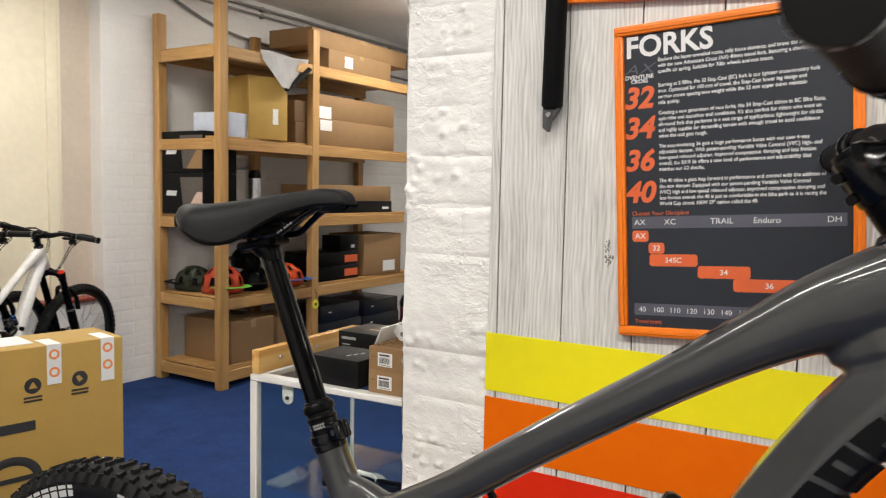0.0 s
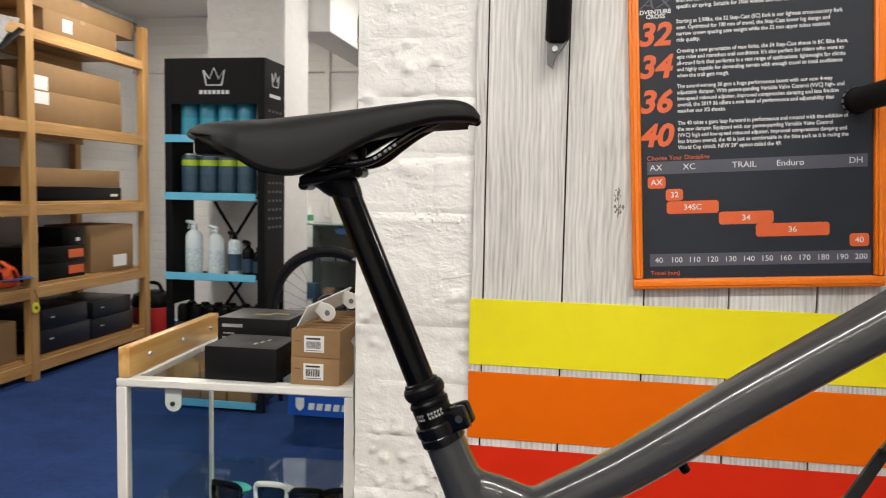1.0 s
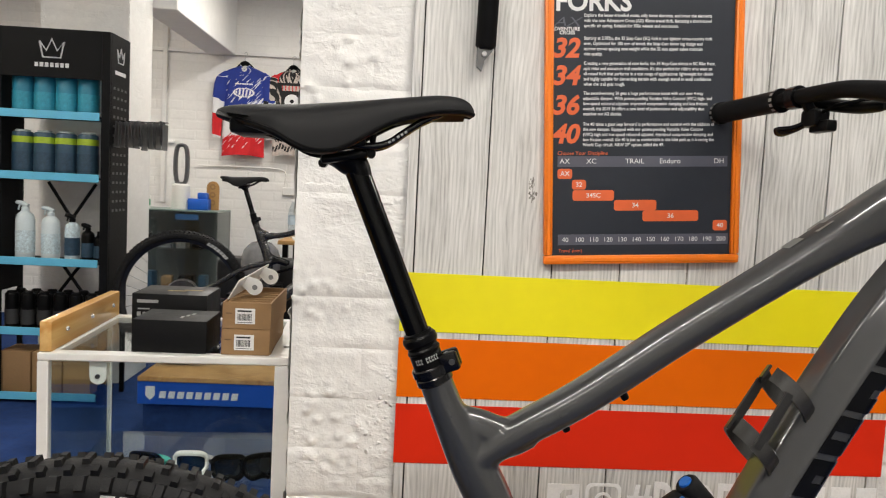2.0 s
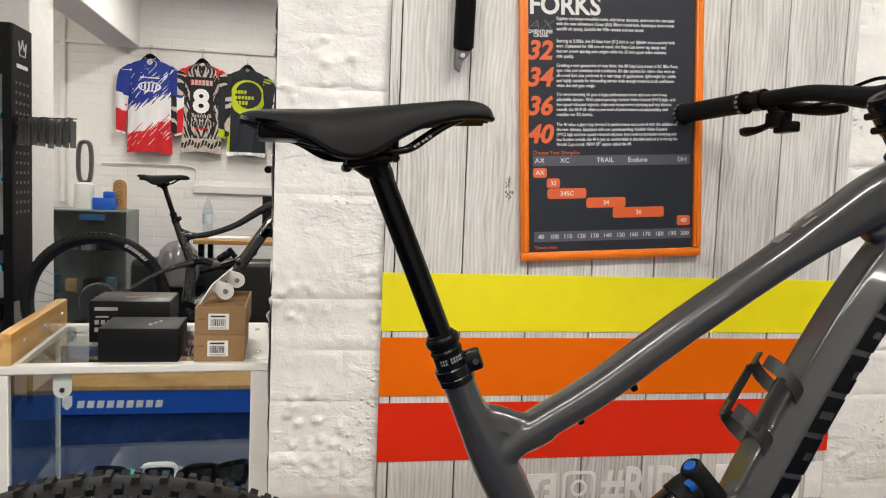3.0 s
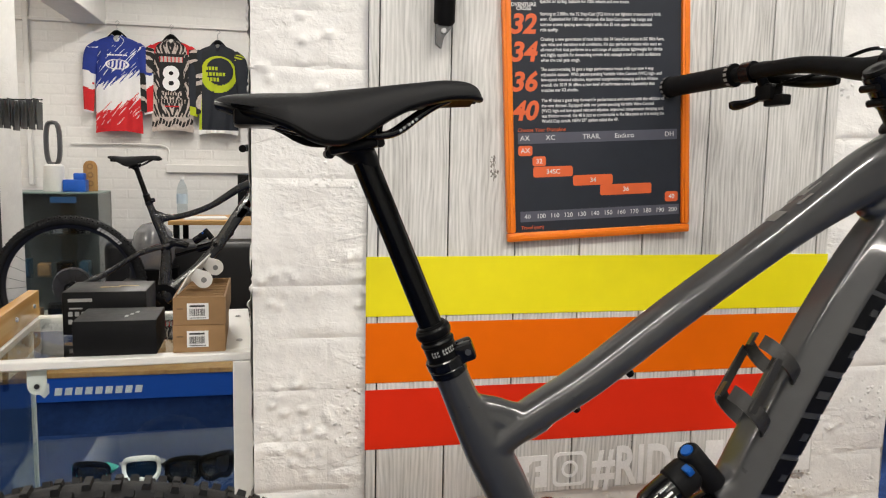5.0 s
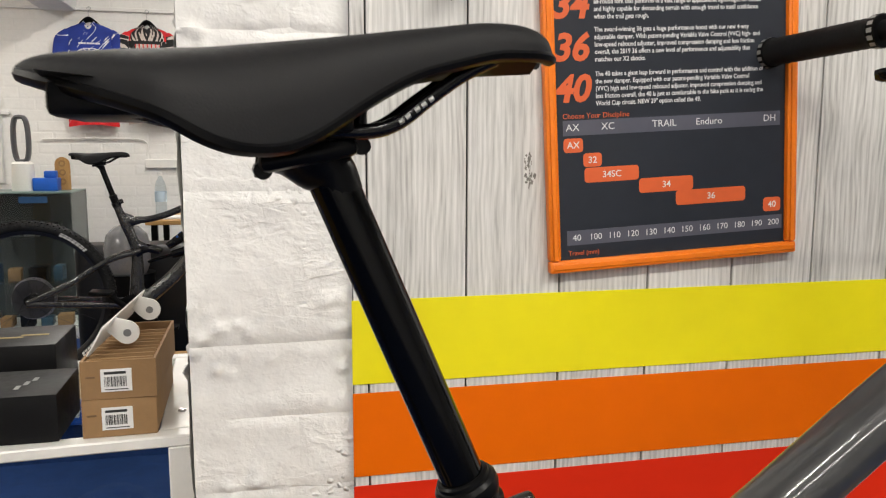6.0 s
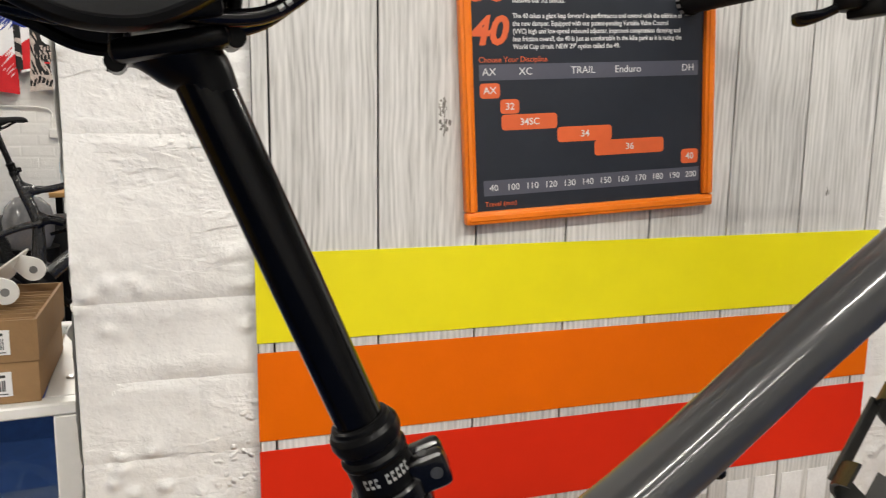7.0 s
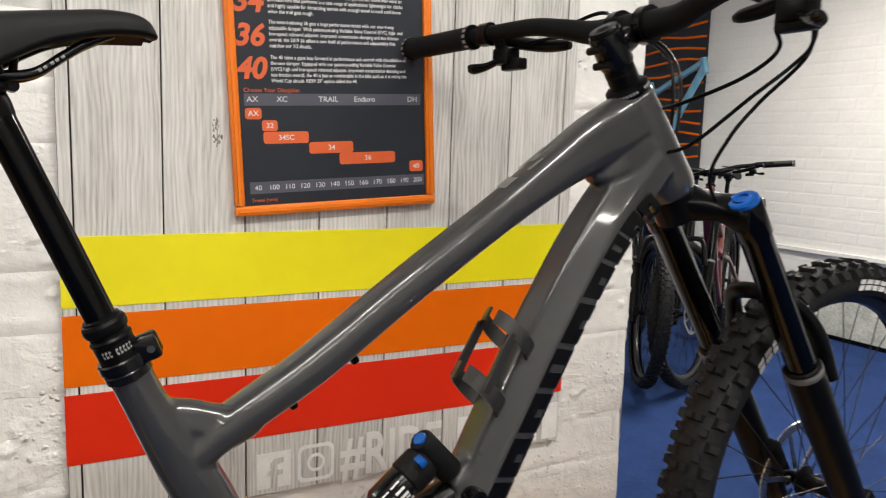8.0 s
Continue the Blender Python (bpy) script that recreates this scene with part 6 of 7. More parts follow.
Z = [z + 0.0165 for z in LEV]
CB = "brown corrugated carton on a pine shelf"
stack((2.60, 3.02, 0.5, Z[0], 0.30, M_CARD, "opened brown carton with printed lines on a pine shelf", 0, dict(tape=0.05)),
      (3.06, 3.32, 0.34, Z[0], 0.27, M_CARD, CB, 3, {}),
      (2.62, 3.02, 0.36, Z[2], 0.085, M_CARD, "flat brown carton on a pine shelf", 0, {}),
      (2.56, 2.86, 0.30, Z[3], 0.17, mat("pale_blue_box", (0.55, 0.60, 0.72), 0.5), "pale blue and white carton", 6, {}),
      (2.77, 3.11, 0.42, Z[3], 0.45, M_CARDY, "ochre carton with taped flaps", -8, dict(paper=(0.60, 0.74, 0.25, 0.5))),
      (3.50, 4.52, 0.46, Z[3], 0.21, M_CARD, "long brown carton with a white label", 0, dict(paper=(0.02, 0.16, 0.55, 0.95))),
      (3.49, 4.54, 0.46, Z[3] + 0.2105, 0.19, M_CARD, "long brown carton with a white label", 1, dict(paper=(0.02, 0.16, 0.0, 0.5))),
      # these two stand in shade, which their darker brown carries
      (3.24, 3.36, 0.4, Z[3], 0.16, M_CARDD, "brown carton with its shade put into a darker colour", 0, {}),
      (3.23, 3.36, 0.4, Z[3] + 0.161, 0.16, M_CARDD, "brown carton with its shade put into a darker colour", 0, {}),
      (3.62, 4.46, 0.42, Z[4], 0.15, M_CARD, "long brown carton with taped labels", 0, dict(tape=0.06, paper=(0.24, 0.36, 0.2, 0.8))),
      (3.42, 4.78, 0.44, Z[4] + 0.1505, 0.14, M_CARD, "long brown carton wrapped in clear tape", 2, dict(tape=0.08)),
      (3.46, 4.48, 0.36, Z[2] + 0.10, 0.13, M_CARD, CB, 0, {}),
      (4.10, 4.62, 0.42, Z[1], 0.36, M_CARD, "brown carton with a white label and open flaps", -3, dict(paper=(0.5, 0.82, 0.08, 0.34))),
      (3.46, 4.50, 0.40, Z[2], 0.098, M_BLACK, "flat black parts box", 0, dict(paper=(0.86, 0.95, 0.3, 0.5))))
for k, (z, h) in enumerate(((Z[1], 0.115), (Z[1] + 0.116, 0.115))):
    t = carton("black_box", SX1 - 0.07, 3.48, z, 0.54, 0.34, h, M_BLACK, "black box with a red orange end panel", 90, "black stock boxes")
    bm = B()
    box(bm, 0.36, 0.53, -0.002, 0, 0.025, h - 0.03)
    part("end_panel", bm, M_PORA, t, "red orange panel")
carton("black_box", SX1 - 0.07, 3.78, Z[1] + 0.233, 0.24, 0.2, 0.13, M_BLACK, "small black box with a pale mark", 90, "black stock boxes", paper=(0.6, 0.8, 0.2, 0.4))
for k, (y, z, h, w) in enumerate(((3.50, Z[0], 0.16, 0.56), (3.53, Z[0] + 0.161, 0.14, 0.50), (4.08, Z[0], 0.15, 0.54), (4.10, Z[0] + 0.151, 0.13, 0.5))):
    carton("case", SX1 - 0.06, y, z, w, 0.42, h, mat("navy_case", (0.008, 0.009, 0.014), 0.35, var=0.2), "dark navy tool case", 90, "dark cases", paper=(0.2, 0.27, 0.55, 0.62))
# helmet boxes: two black boxes, cut windows as panels coloured like the dim inside
for k in range(2):
    t = carton("helmet_box", -4.24, 2.455, Z[2] + 0.291 * k, 0.44, 0.30, 0.29, M_MATTE, "black helmet box with an angled window", 0, "helmet boxes")
    bm = B()
    ngon(bm, [(0.235, 0.03), (0.43, 0.03), (0.43, 0.26), (0.20, 0.26)], -0.004, -0.001)
    part("window", bm, mat("dim_inside", (0.10, 0.085, 0.075), 0.8), t, "window as a flat panel in the tone of the dim inside")
    bm = B()
    ngon(bm, [(0.27, 0.03), (0.43, 0.03), (0.43, 0.16), (0.38, 0.16)], -0.006, -0.0041)
    part("insert", bm, mat("card_pink", (0.62, 0.45, 0.36), 0.7) if not k else M_CARD, t, "pale card insert")
    bm = B()
    ngon(bm, [(0.05, 0.13), (0.155, 0.13), (0.165, 0.165), (0.06, 0.165)], -0.003, -0.001)
    part("mark", bm, M_PTXT, t, "white bar in place of a brand name")


def helmet(x, y, z, yaw, shell, accent, label, s=1.0):
    t = thing("helmet", pose(x, y, z, 0, 0, yaw), label, "helmet", "helmets on the shelf")
    bm = B()
    n, m_ = 24, 10
    rings = []
    for j in range(m_ + 1):
        a = radians(-12 + 102 * j / m_)
        rings.append([bm.verts.new((0.135 * s * math.cos(a) * math.cos(w), 0.105 * s * math.cos(a) * math.sin(w), 0.03 * s + 0.125 * s * math.sin(a) + 0.012 * math.cos(w) * math.cos(a))) for w in [2 * math.pi * k / n for k in range(n)]])
    for j in range(m_):
        for k in range(n):
            if (j in (2, 3) and k % 3 == 1) or (j in (5, 6) and k % 3 == 2) or (j == 8 and k % 4 == 1):
                continue
            bm.faces.new((rings[j][k], rings[j][(k + 1) % n], rings[j + 1][(k + 1) % n], rings[j + 1][k]))
    bmesh.ops.solidify(bm, geom=bm.faces[:], thickness=0.008)
    part("shell", bm, shell, t, "vented shell", sharp=60)
    bm = B()
    lathe(bm, [(0.0, 0.135), (0.06, 0.125), (0.09, 0.09), (0.097, 0.03), (0.085, 0.004)], 20, Matrix.Diagonal((1.22 * s, 0.96 * s, s, 1)))
    part("liner", bm, M_MATTE, t, "black foam liner")
    bm = B()
    sweep(bm, spline([(0.06 * s, -0.10 * s, 0.055, .004, .03), (0.15 * s, -0.06 * s, 0.06, .004, .03), (0.185 * s, 0, 0.062, .004, .03), (0.15 * s, 0.06 * s, 0.06, .004, .03), (0.06 * s, 0.10 * s, 0.055, .004, .03)], 4), 8, (0, 0, 1))
    part("peak", bm, accent, t, "moulded peak")


H = Z[1]
helmet(-4.06, 2.60, H, 200, mat("olive_shell", (0.045, 0.055, 0.028), 0.5), M_MATTE, "olive green mountain bike helmet", 1.15)
helmet(-3.80, 2.62, H, -10, mat("coral_shell", (0.80, 0.10, 0.045), 0.35), mat("lime_shell", (0.12, 0.38, 0.04), 0.4), "coral and green mountain bike helmet", 1.3)
helmet(-3.78, 2.86, H, 20, M_BLACK, M_MATTE, "black mountain bike helmet")
helmet(-3.95, 2.98, H + 0.15, 160, M_BLACK, M_MATTE, "black helmet stacked on another")
helmet(-3.92, 3.02, H, 10, M_MATTE, M_BLACK, "black mountain bike helmet")
helmet(-3.76, 3.19, H, 30, mat("orange_shell", (0.85, 0.12, 0.02), 0.35), M_BLUEA, "bright orange helmet with a blue grey rim", 1.15)
tag = thing("hang_tag", pose(SX1 + 0.008, 3.39, 0.235, 0, 0, 90), "yellow round tag hung on a pine upright", "tag")
bm = B()
lathe(bm, [(0, 0.004), (0.034, 0.004), (0.038, 0), (0, 0)], 20, pose(0, 0, 0, 90))
part("disc", bm, mat("tag_yellow", (0.75, 0.70, 0.03), 0.4), tag)
bm = B()
lathe(bm, [(0, 0.0045), (0.012, 0.0045), (0.012, 0.003), (0, 0.003)], 16, pose(0, -0.002, 0.0, 90))
part("dot", bm, M_INK, tag, "black centre")
bm = B()
sweep(bm, spline([(0.004, -0.002, 0.03, .002), (0.01, -0.002, 0.08, .002), (0.0, 0.01, 0.125, .002)]), 6)
part("cord", bm, M_BLACK, tag)
cloth = thing("polythene_sheet", Matrix(), "white and black plastic sheet draped over a shelf edge", "plastic sheet")
bm = B()
g = []
for j in range(8):
    v = j / 7
    row = []
    for i in range(7):
        u = i / 6
        y = 2.80 + 0.50 * u
        drop = 0.27 * max(0.0, 1 - abs(u - 0.42) * 1.9)
        row.append(bm.verts.new((SX1 + 0.006 + 0.03 * v * math.sin(5 * u), y + 0.02 * v, LEV[4] + 0.02 - 0.04 * u * v - drop * v + 0.008 * math.sin(7 * u + 4 * v))))
    g.append(row)
for j in range(7):
    for i in range(6):
        bm.faces.new((g[j][i], g[j][i + 1], g[j + 1][i + 1], g[j + 1][i]))
bmesh.ops.solidify(bm, geom=bm.faces[:], thickness=0.002)
part("sheet", bm, mat("white_plastic", (0.75, 0.75, 0.76), 0.3), cloth)
bm = B()
sweep(bm, spline([(SX1 + 0.012, 3.05, LEV[4] - 0.235, .006, .02), (SX1 + 0.016, 3.18, LEV[4] - 0.14, .006, .02), (SX1 + 0.012, 3.31, LEV[4] - 0.04, .006, .02)]), 8)
part("dark_edge", bm, M_MATTE, cloth, "black back of the sheet turned over")
pump = thing("bottle", pose(-3.80, 2.93, Z[2] + 0.086), "tall black bottle with a silver band", "bottle")
bm = B()
lathe(bm, [(0, 0), (0.045, 0), (0.045, 0.21), (0.03, 0.24), (0, 0.24)], 18)
part("body", bm, M_BLACK, pump)
bm = B()
lathe(bm, [(0.0455, 0.03), (0.0462, 0.03), (0.0462, 0.18), (0.0455, 0.18)], 18)
part("band", bm, M_STEEL, pump, "silver label band")
vac = thing("vacuum_cleaner", pose(-3.75, 5.05, FL), "red and black shop vacuum on the floor", "vacuum cleaner")
bm = B()
lathe(bm, [(0, 0), (0.17, 0), (0.18, 0.02), (0.18, 0.26), (0.16, 0.28), (0, 0.28)], 24)
part("drum", bm, mat("red_plastic", (0.42, 0.02, 0.015), 0.4), vac, "red drum")
bm = B()
lathe(bm, [(0.18, 0.27), (0.185, 0.31), (0.16, 0.37), (0.08, 0.40), (0, 0.405)], 24)
sweep(bm, spline([(-0.1, 0, 0.38, .016), (-0.05, 0, 0.46, .016), (0.05, 0, 0.46, .016), (0.1, 0, 0.38, .016)]), 10)
part("head", bm, M_BLACK, vac, "black motor head with a handle")

# ---- black product stand ----
ST = thing("product_stand", pose(-2.47, 3.04, FL), "tall black product stand with pale blue shelf edges", "display stand")
SW, SD, SH = 0.62, 0.30, 1.80 - FL
M_SB = mat("stand_black", (0.005, 0.005, 0.0055), 0.5, var=0.1, spec=0.12)
for x0, x1, y0, y1 in ((0, 0.045, 0, 0.02), (SW - 0.045, SW, 0, 0.02), (0, 0.025, SD - 0.025, SD), (SW - 0.025, SW, SD - 0.025, SD)):
    bm = B()
    box(bm, x0, x1, y0, y1, 0, SH, 0.002)
    part("upright", bm, M_SB, ST, "black upright")
bm = B()
box(bm, 0.045, SW - 0.045, 0.002, 0.02, SH - 0.26, SH)
part("header", bm, M_SB, ST, "black header panel")
for x in (0.0255, SW - 0.045):
    bm = B()
    box(bm, x if x < 0.1 else SW - 0.006, x + 0.003 if x < 0.1 else SW + 0.001, 0.02, SD - 0.025, 0.62, SH)
    part("side_panel", bm, M_SB, ST, "black side panel with small grey marks")
bm = B()
box(bm, 0, SW, 0.02, SD, SH - 0.012, SH)
part("top_panel", bm, M_SB, ST)


def crown(parent, m, s):
    bm = B()
    pts = [(-0.5, 0.35), (-0.36, -0.3), (0.36, -0.3), (0.5, 0.35), (0.22, -0.02), (0.0, 0.45), (-0.22, -0.02)]
    sweep(bm, [(x * s, 0, z * s, 0.035 * s, 0.035 * s) for x, z in pts + pts[:1]], 6, (0, 1, 0), cap=False)
    bmesh.ops.transform(bm, matrix=m, verts=bm.verts[:])
    part("crown_mark", bm, M_PTXT, parent, "white crown outline")


crown(ST, pose(SW / 2, 0.0, SH - 0.115), 0.13)
crown(ST, pose(SW + 0.002, 0.15, SH - 0.115, 0, 0, 90), 0.11)
for k in range(7):
    bm = B()
    x = SW / 2 - 0.09 + 0.027 * k
    box(bm, x, x + 0.018, 0.0, 0.0025, SH - 0.205, SH - 0.182)
    part("header_bar", bm, M_PTXT, ST, "white bar in place of a brand letter")
bm = B()
box(bm, SW + 0.001, SW + 0.002, 0.07, 0.23, SH - 0.215, SH - 0.195)
part("side_bar", bm, M_PTXT, ST)
for j in range(14):
    for i in range(4):
        bm = B()
        z = SH - 0.30 - 0.052 * j
        box(bm, SW + 0.0005, SW + 0.002, 0.05 + 0.056 * i, 0.078 + 0.056 * i, z, z + 0.014)
        part("side_mark", bm, mat("dim_grey", (0.09, 0.09, 0.09), 0.5) if not (i or j) else bpy.data.materials["dim_grey"], ST)
SHELF = (0.030, 0.395, 0.785, 1.255, 1.59)
for z in SHELF:
    bm = B()
    box(bm, 0.004, SW - 0.052, -0.004, SD - 0.03, z, z + 0.012)
    part("shelf", bm, M_SB, ST, "black shelf")
    bm = B()
    box(bm, 0.0, SW - 0.05, -0.010, -0.004, z - 0.012, z + 0.032, 0.002)
    part("shelf_edge", bm, M_CYAN, ST, "pale blue shelf strip")
for s in (-1, 1):
    bm = B()
    sweep(bm, [(0.31 + s * 0.135, SD - 0.02, 1.23, .010, .010), (0.31, SD - 0.02, 1.02, .010, .010)], 8)
    part("brace", bm, M_SB, ST, "black brace")
    bm = B()
    sweep(bm, [(0.31 - s * 0.2, SD - 0.02, 0.40, .010, .010), (0.31 + s * 0.05, SD - 0.02, 0.75, .010, .010)], 8)
    part("brace", bm, M_SB, ST, "black brace")


def bottle(x, y, z, r, h, body, cap, band, label, kind="bottle"):
    t = thing("bottle", pose(-2.47 + x, 3.04 + y, FL + z), label, "bottle", "bottles on the stand")
    bm = B()
    if kind == "straight":
        lathe(bm, [(0, 0), (r * 0.95, 0), (r, 0.006), (r, h * 0.90), (r * 0.93, h * 0.94), (r * 0.80, h * 0.955), (0, h * 0.955)], 22)
    else:
        lathe(bm, [(0, 0), (r * 0.95, 0), (r, 0.006), (r, h * 0.72), (r * 0.85, h * 0.80), (r * 0.36, h * 0.87), (r * 0.36, h * 0.89), (0, h * 0.89)], 18)
    part("body", bm, body, t)
    bm = B()
    if kind == "spray":
        lathe(bm, [(r * 0.42, h * 0.86), (r * 0.42, h * 0.93), (r * 0.3, h * 0.95), (0, h * 0.95)], 14)
        sweep(bm, spline([(r * 0.3, 0, h * 0.95, .014, .012), (-r * 0.3, 0, h * 1.0, .013, .014), (-r * 1.0, 0, h * 1.02, .010, .010)]), 10)
        sweep(bm, [(-r * 0.6, 0, h * 0.98, .006, .006), (-r * 0.75, 0, h * 0.88, .004, .006)], 8)
    elif kind == "straight":
        lathe(bm, [(r * 0.70, h * 0.95), (r * 0.70, h * 0.985), (r * 0.62, h), (0, h)], 18)
    else:
        lathe(bm, [(r * 0.45, h * 0.86), (r * 0.45, h * 0.98), (r * 0.35, h), (0, h)], 14)
    part("cap", bm, cap, t)
    bm = B()
    lathe(bm, [(r + 0.0008, h * 0.12), (r + 0.0012, h * 0.12), (r + 0.0012, h * 0.52), (r + 0.0008, h * 0.52)], 18)
    part("label_band", bm, band, t, "printed label band")
    return t


M_TEAL = mat("teal_plastic", (0.02, 0.22, 0.33), 0.35, var=0.1)
M_TEAL2 = mat("teal_label", (0.03, 0.30, 0.42), 0.45, var=0.2, scale=60)
M_NAVY = mat("slate_plastic", (0.03, 0.075, 0.12), 0.35, var=0.1)
M_NAVY2 = mat("slate_label", (0.025, 0.06, 0.10), 0.5, var=0.3, scale=60)
M_LIME = mat("lime_plastic", (0.38, 0.52, 0.03), 0.4)
M_MILK = mat("milky_plastic", (0.62, 0.70, 0.72), 0.35, var=0.05)
M_MLAB = mat("pale_label", (0.55, 0.66, 0.70), 0.5, var=0.35, scale=70)
for k in range(4):
    x = 0.115 + 0.118 * k
    t = bottle(x, 0.10, SHELF[4] + 0.012, 0.056, 0.235, M_TEAL, M_TEAL, M_TEAL2, "teal cleaner bottle on the stand", "straight")
    t = bottle(x, 0.10, SHELF[3] + 0.012, 0.056, 0.25, M_NAVY, mat("lid_grey", (0.4, 0.45, 0.45), 0.4) if not k else bpy.data.materials["lid_grey"], M_NAVY2, "slate blue bottle with a lime band", "straight")
    bm = B()
    lathe(bm, [(0.0562, 0.178), (0.0572, 0.178), (0.0572, 0.212), (0.0562, 0.212)], 18)
    part("lime_band", bm, M_LIME, t, "lime band")
for x, y, h, r, b_, c_, kd in ((0.13, 0.10, 0.31, 0.050, M_MILK, M_MILK, "spray"), (0.27, 0.10, 0.285, 0.048, M_MILK, M_MILK, "spray"), (0.385, 0.11, 0.25, 0.04, M_MLAB, M_BLACK, "spray"), (0.475, 0.10, 0.20, 0.035, M_BLACK, M_BLACK, "spray"), (0.535, 0.11, 0.17, 0.032, M_BLACK, M_BLACK, "")):
    bottle(x, y, SHELF[2] + 0.012, r, h, b_, c_, M_MLAB if b_ is M_MILK else M_NAVY2, "pale spray bottle on the stand" if b_ is M_MILK else "small black bottle on the stand", kd)
for k in range(6):
    for j in range(2):
        bottle(0.075 + 0.088 * k, 0.07 + 0.10 * j, SHELF[1] + 0.012, 0.036, 0.21, M_BLACK, M_MATTE, M_INK, "black aerosol can on the stand", "straight")
for k, (x, w) in enumerate(((0.03, 0.17), (0.21, 0.16), (0.38, 0.15))):
    carton("carton", -2.47 + x, 3.06, FL + SHELF[0] + 0.0125, w, 0.2, 0.24, M_CARD, "small brown carton on the lowest shelf of the stand", 0, "cartons on the stand")
hookr = thing("packet_hook", pose(-2.47 + SW + 0.001, 3.14, 1.33), "row of small packets on a hook of the stand", "packets")
bm = B()
rod(bm, (0, 0, 0.0), (0.285, 0, 0.005), 0.003)
part("hook", bm, M_SB, hookr)
for k in range(16):
    bm = B()
    box(bm, 0.012 + 0.017 * k, 0.015 + 0.017 * k, -0.05, 0.05, -0.145 + 0.004 * (k % 3), -0.002, 0.0008, pose(0, 0, 0, 0, 4 - (k * 5) % 9, 0))
    part("packet", bm, mat("packet_dark", (0.05, 0.055, 0.06), 0.3, var=0.5, scale=30) if not k else bpy.data.materials["packet_dark"], hookr, "dark glossy packet")

# ---- back room ----
def ground(x, y, z, yaw):
    """Pose of a bike that stands level: yaw is its heading."""
    return pose(x, y, z, 0, 0, yaw) @ pose(0, 0, 0.371) @ pose(0, 0, 0, 0, 4.9, 0) @ pose(0, 0, -0.371)


dp = thing("display_plinth", pose(-1.50, 2.52, FL), "low pine display plinth with a bright blue front", "plinth")
# body takes the carpet colour for the shadowed floor under the front panel
bm = B()
box(bm, 0.02, 1.98, 0.03, 0.60, 0, 0.285)
part("body", bm, M_CARPET, dp, "recessed body coloured like the shadowed floor carpet below the front")
bm = B()
box(bm, 0, 2.0, -0.004, 0.62, 0.285, 0.31, 0.003)
part("top_board", bm, M_PINE, dp, "pine top board")
bm = B()
box(bm, 0.004, 1.996, 0.012, 0.03, 0.172, 0.285)
part("rail", bm, M_PINEX, dp, "pine rail")
bm = B()
box(bm, 0.0, 2.0, 0.0, 0.0115, 0.170, 0.287, 0.002)
part("front_panel", bm, mat("blue_banner", (0.006, 0.075, 0.42), 0.4, var=0.05), dp, "bright blue front panel")
bm = B()
ngon(bm, [(0.040, 0.262), (0.085, 0.262), (0.085, 0.215), (0.0625, 0.192), (0.040, 0.215)], -0.0015, 0.0)
part("shield_mark", bm, M_PTXT, dp, "white shield shape")
for k in range(9):
    bm = B()
    x = 0.105 + 0.044 * k
    ngon(bm, [(x, 0.203), (x + 0.031, 0.203), (x + 0.037, 0.238), (x + 0.006, 0.238)], -0.0015, 0.0)
    part("name_bar", bm, M_PTXT, dp, "white bar in place of a brand letter")
M_CARBON = mat("dark_bronze_frame", (0.022, 0.0215, 0.021), 0.22, coat=0.5, var=0.1)
trail = bike("mountain_bike", ground(-1.37, 2.78, FL + 0.3105, 0) @ Matrix.Scale(0.95, 4), "dark trail bike with orange marks on a pine plinth", M_CARBON, M_PORA, steer=-8, saddle_z=-0.05, prints=(0.35, 2.0), bent=True)
for k, m_ in enumerate((M_RED, M_PORA, M_PORA, M_DECALG)):
    bm = B()
    g = [[bm.verts.new(on_tube(dt, u + 0.012 * q, -0.026 + 0.030 * q, -1, 0.0378)) for u in (0.10 + 0.13 * k, 0.20 + 0.13 * k)] for q in range(2)]
    bm.faces.new((g[0][0], g[0][1], g[1][1], g[1][0]))
    bmesh.ops.solidify(bm, geom=bm.faces[:], thickness=0.002)
    bmesh.ops.recalc_face_normals(bm, faces=bm.faces[:])
    part("decal_block", bm, m_, trail, "coloured plain shape of the maker's mark")
sofa = thing("sofa", pose(-1.42, 3.72, FL), "low black padded leather sofa by a desk", "sofa")
M_LEATH = mat("black_leather", (0.006, 0.006, 0.0065), 0.42, var=0.2, scale=12, bump=0.15, bscale=150)
for nm, a in (("back", (0, 1.7, 0.0, 0.24, 0.08, 0.79)), ("seat", (0.2, 1.5, 0.24, 0.85, 0.08, 0.42)), ("arm", (0.0, 0.2, 0.24, 0.85, 0.08, 0.6)), ("arm", (1.5, 1.7, 0.24, 0.85, 0.08, 0.6))):
    bm = B()
    box(bm, *a, 0.045, seg=4)
    part(nm, bm, M_LEATH, sofa, "padded black leather")
for x in (0.1, 1.6):
    for y in (0.08, 0.78):
        bm = B()
        rod(bm, (x, y, 0), (x, y, 0.09), 0.02)
        part("foot", bm, M_BLACK, sofa)
desk = thing("desk", pose(-1.12, 4.30, FL), "light wood desk on black legs", "desk")
bm = B()
box(bm, 0, 1.5, 0, 0.60, 0.845, 0.875, 0.003)
part("desktop", bm, M_PINEX, desk, "light wood top")
for x in (0.05, 1.45):
    for y in (0.05, 0.6):
        bm = B()
        box(bm, x - 0.02, x + 0.02, y - 0.02, y + 0.02, 0, 0.845)
        part("leg", bm, M_BLACK, desk, "black leg")
mon = thing("monitor", pose(-0.66, 4.45, FL + 0.875), "black computer monitor on a desk", "monitor")
bm = B()
box(bm, 0, 0.5, 0, 0.03, 0.02, 0.32, 0.005)
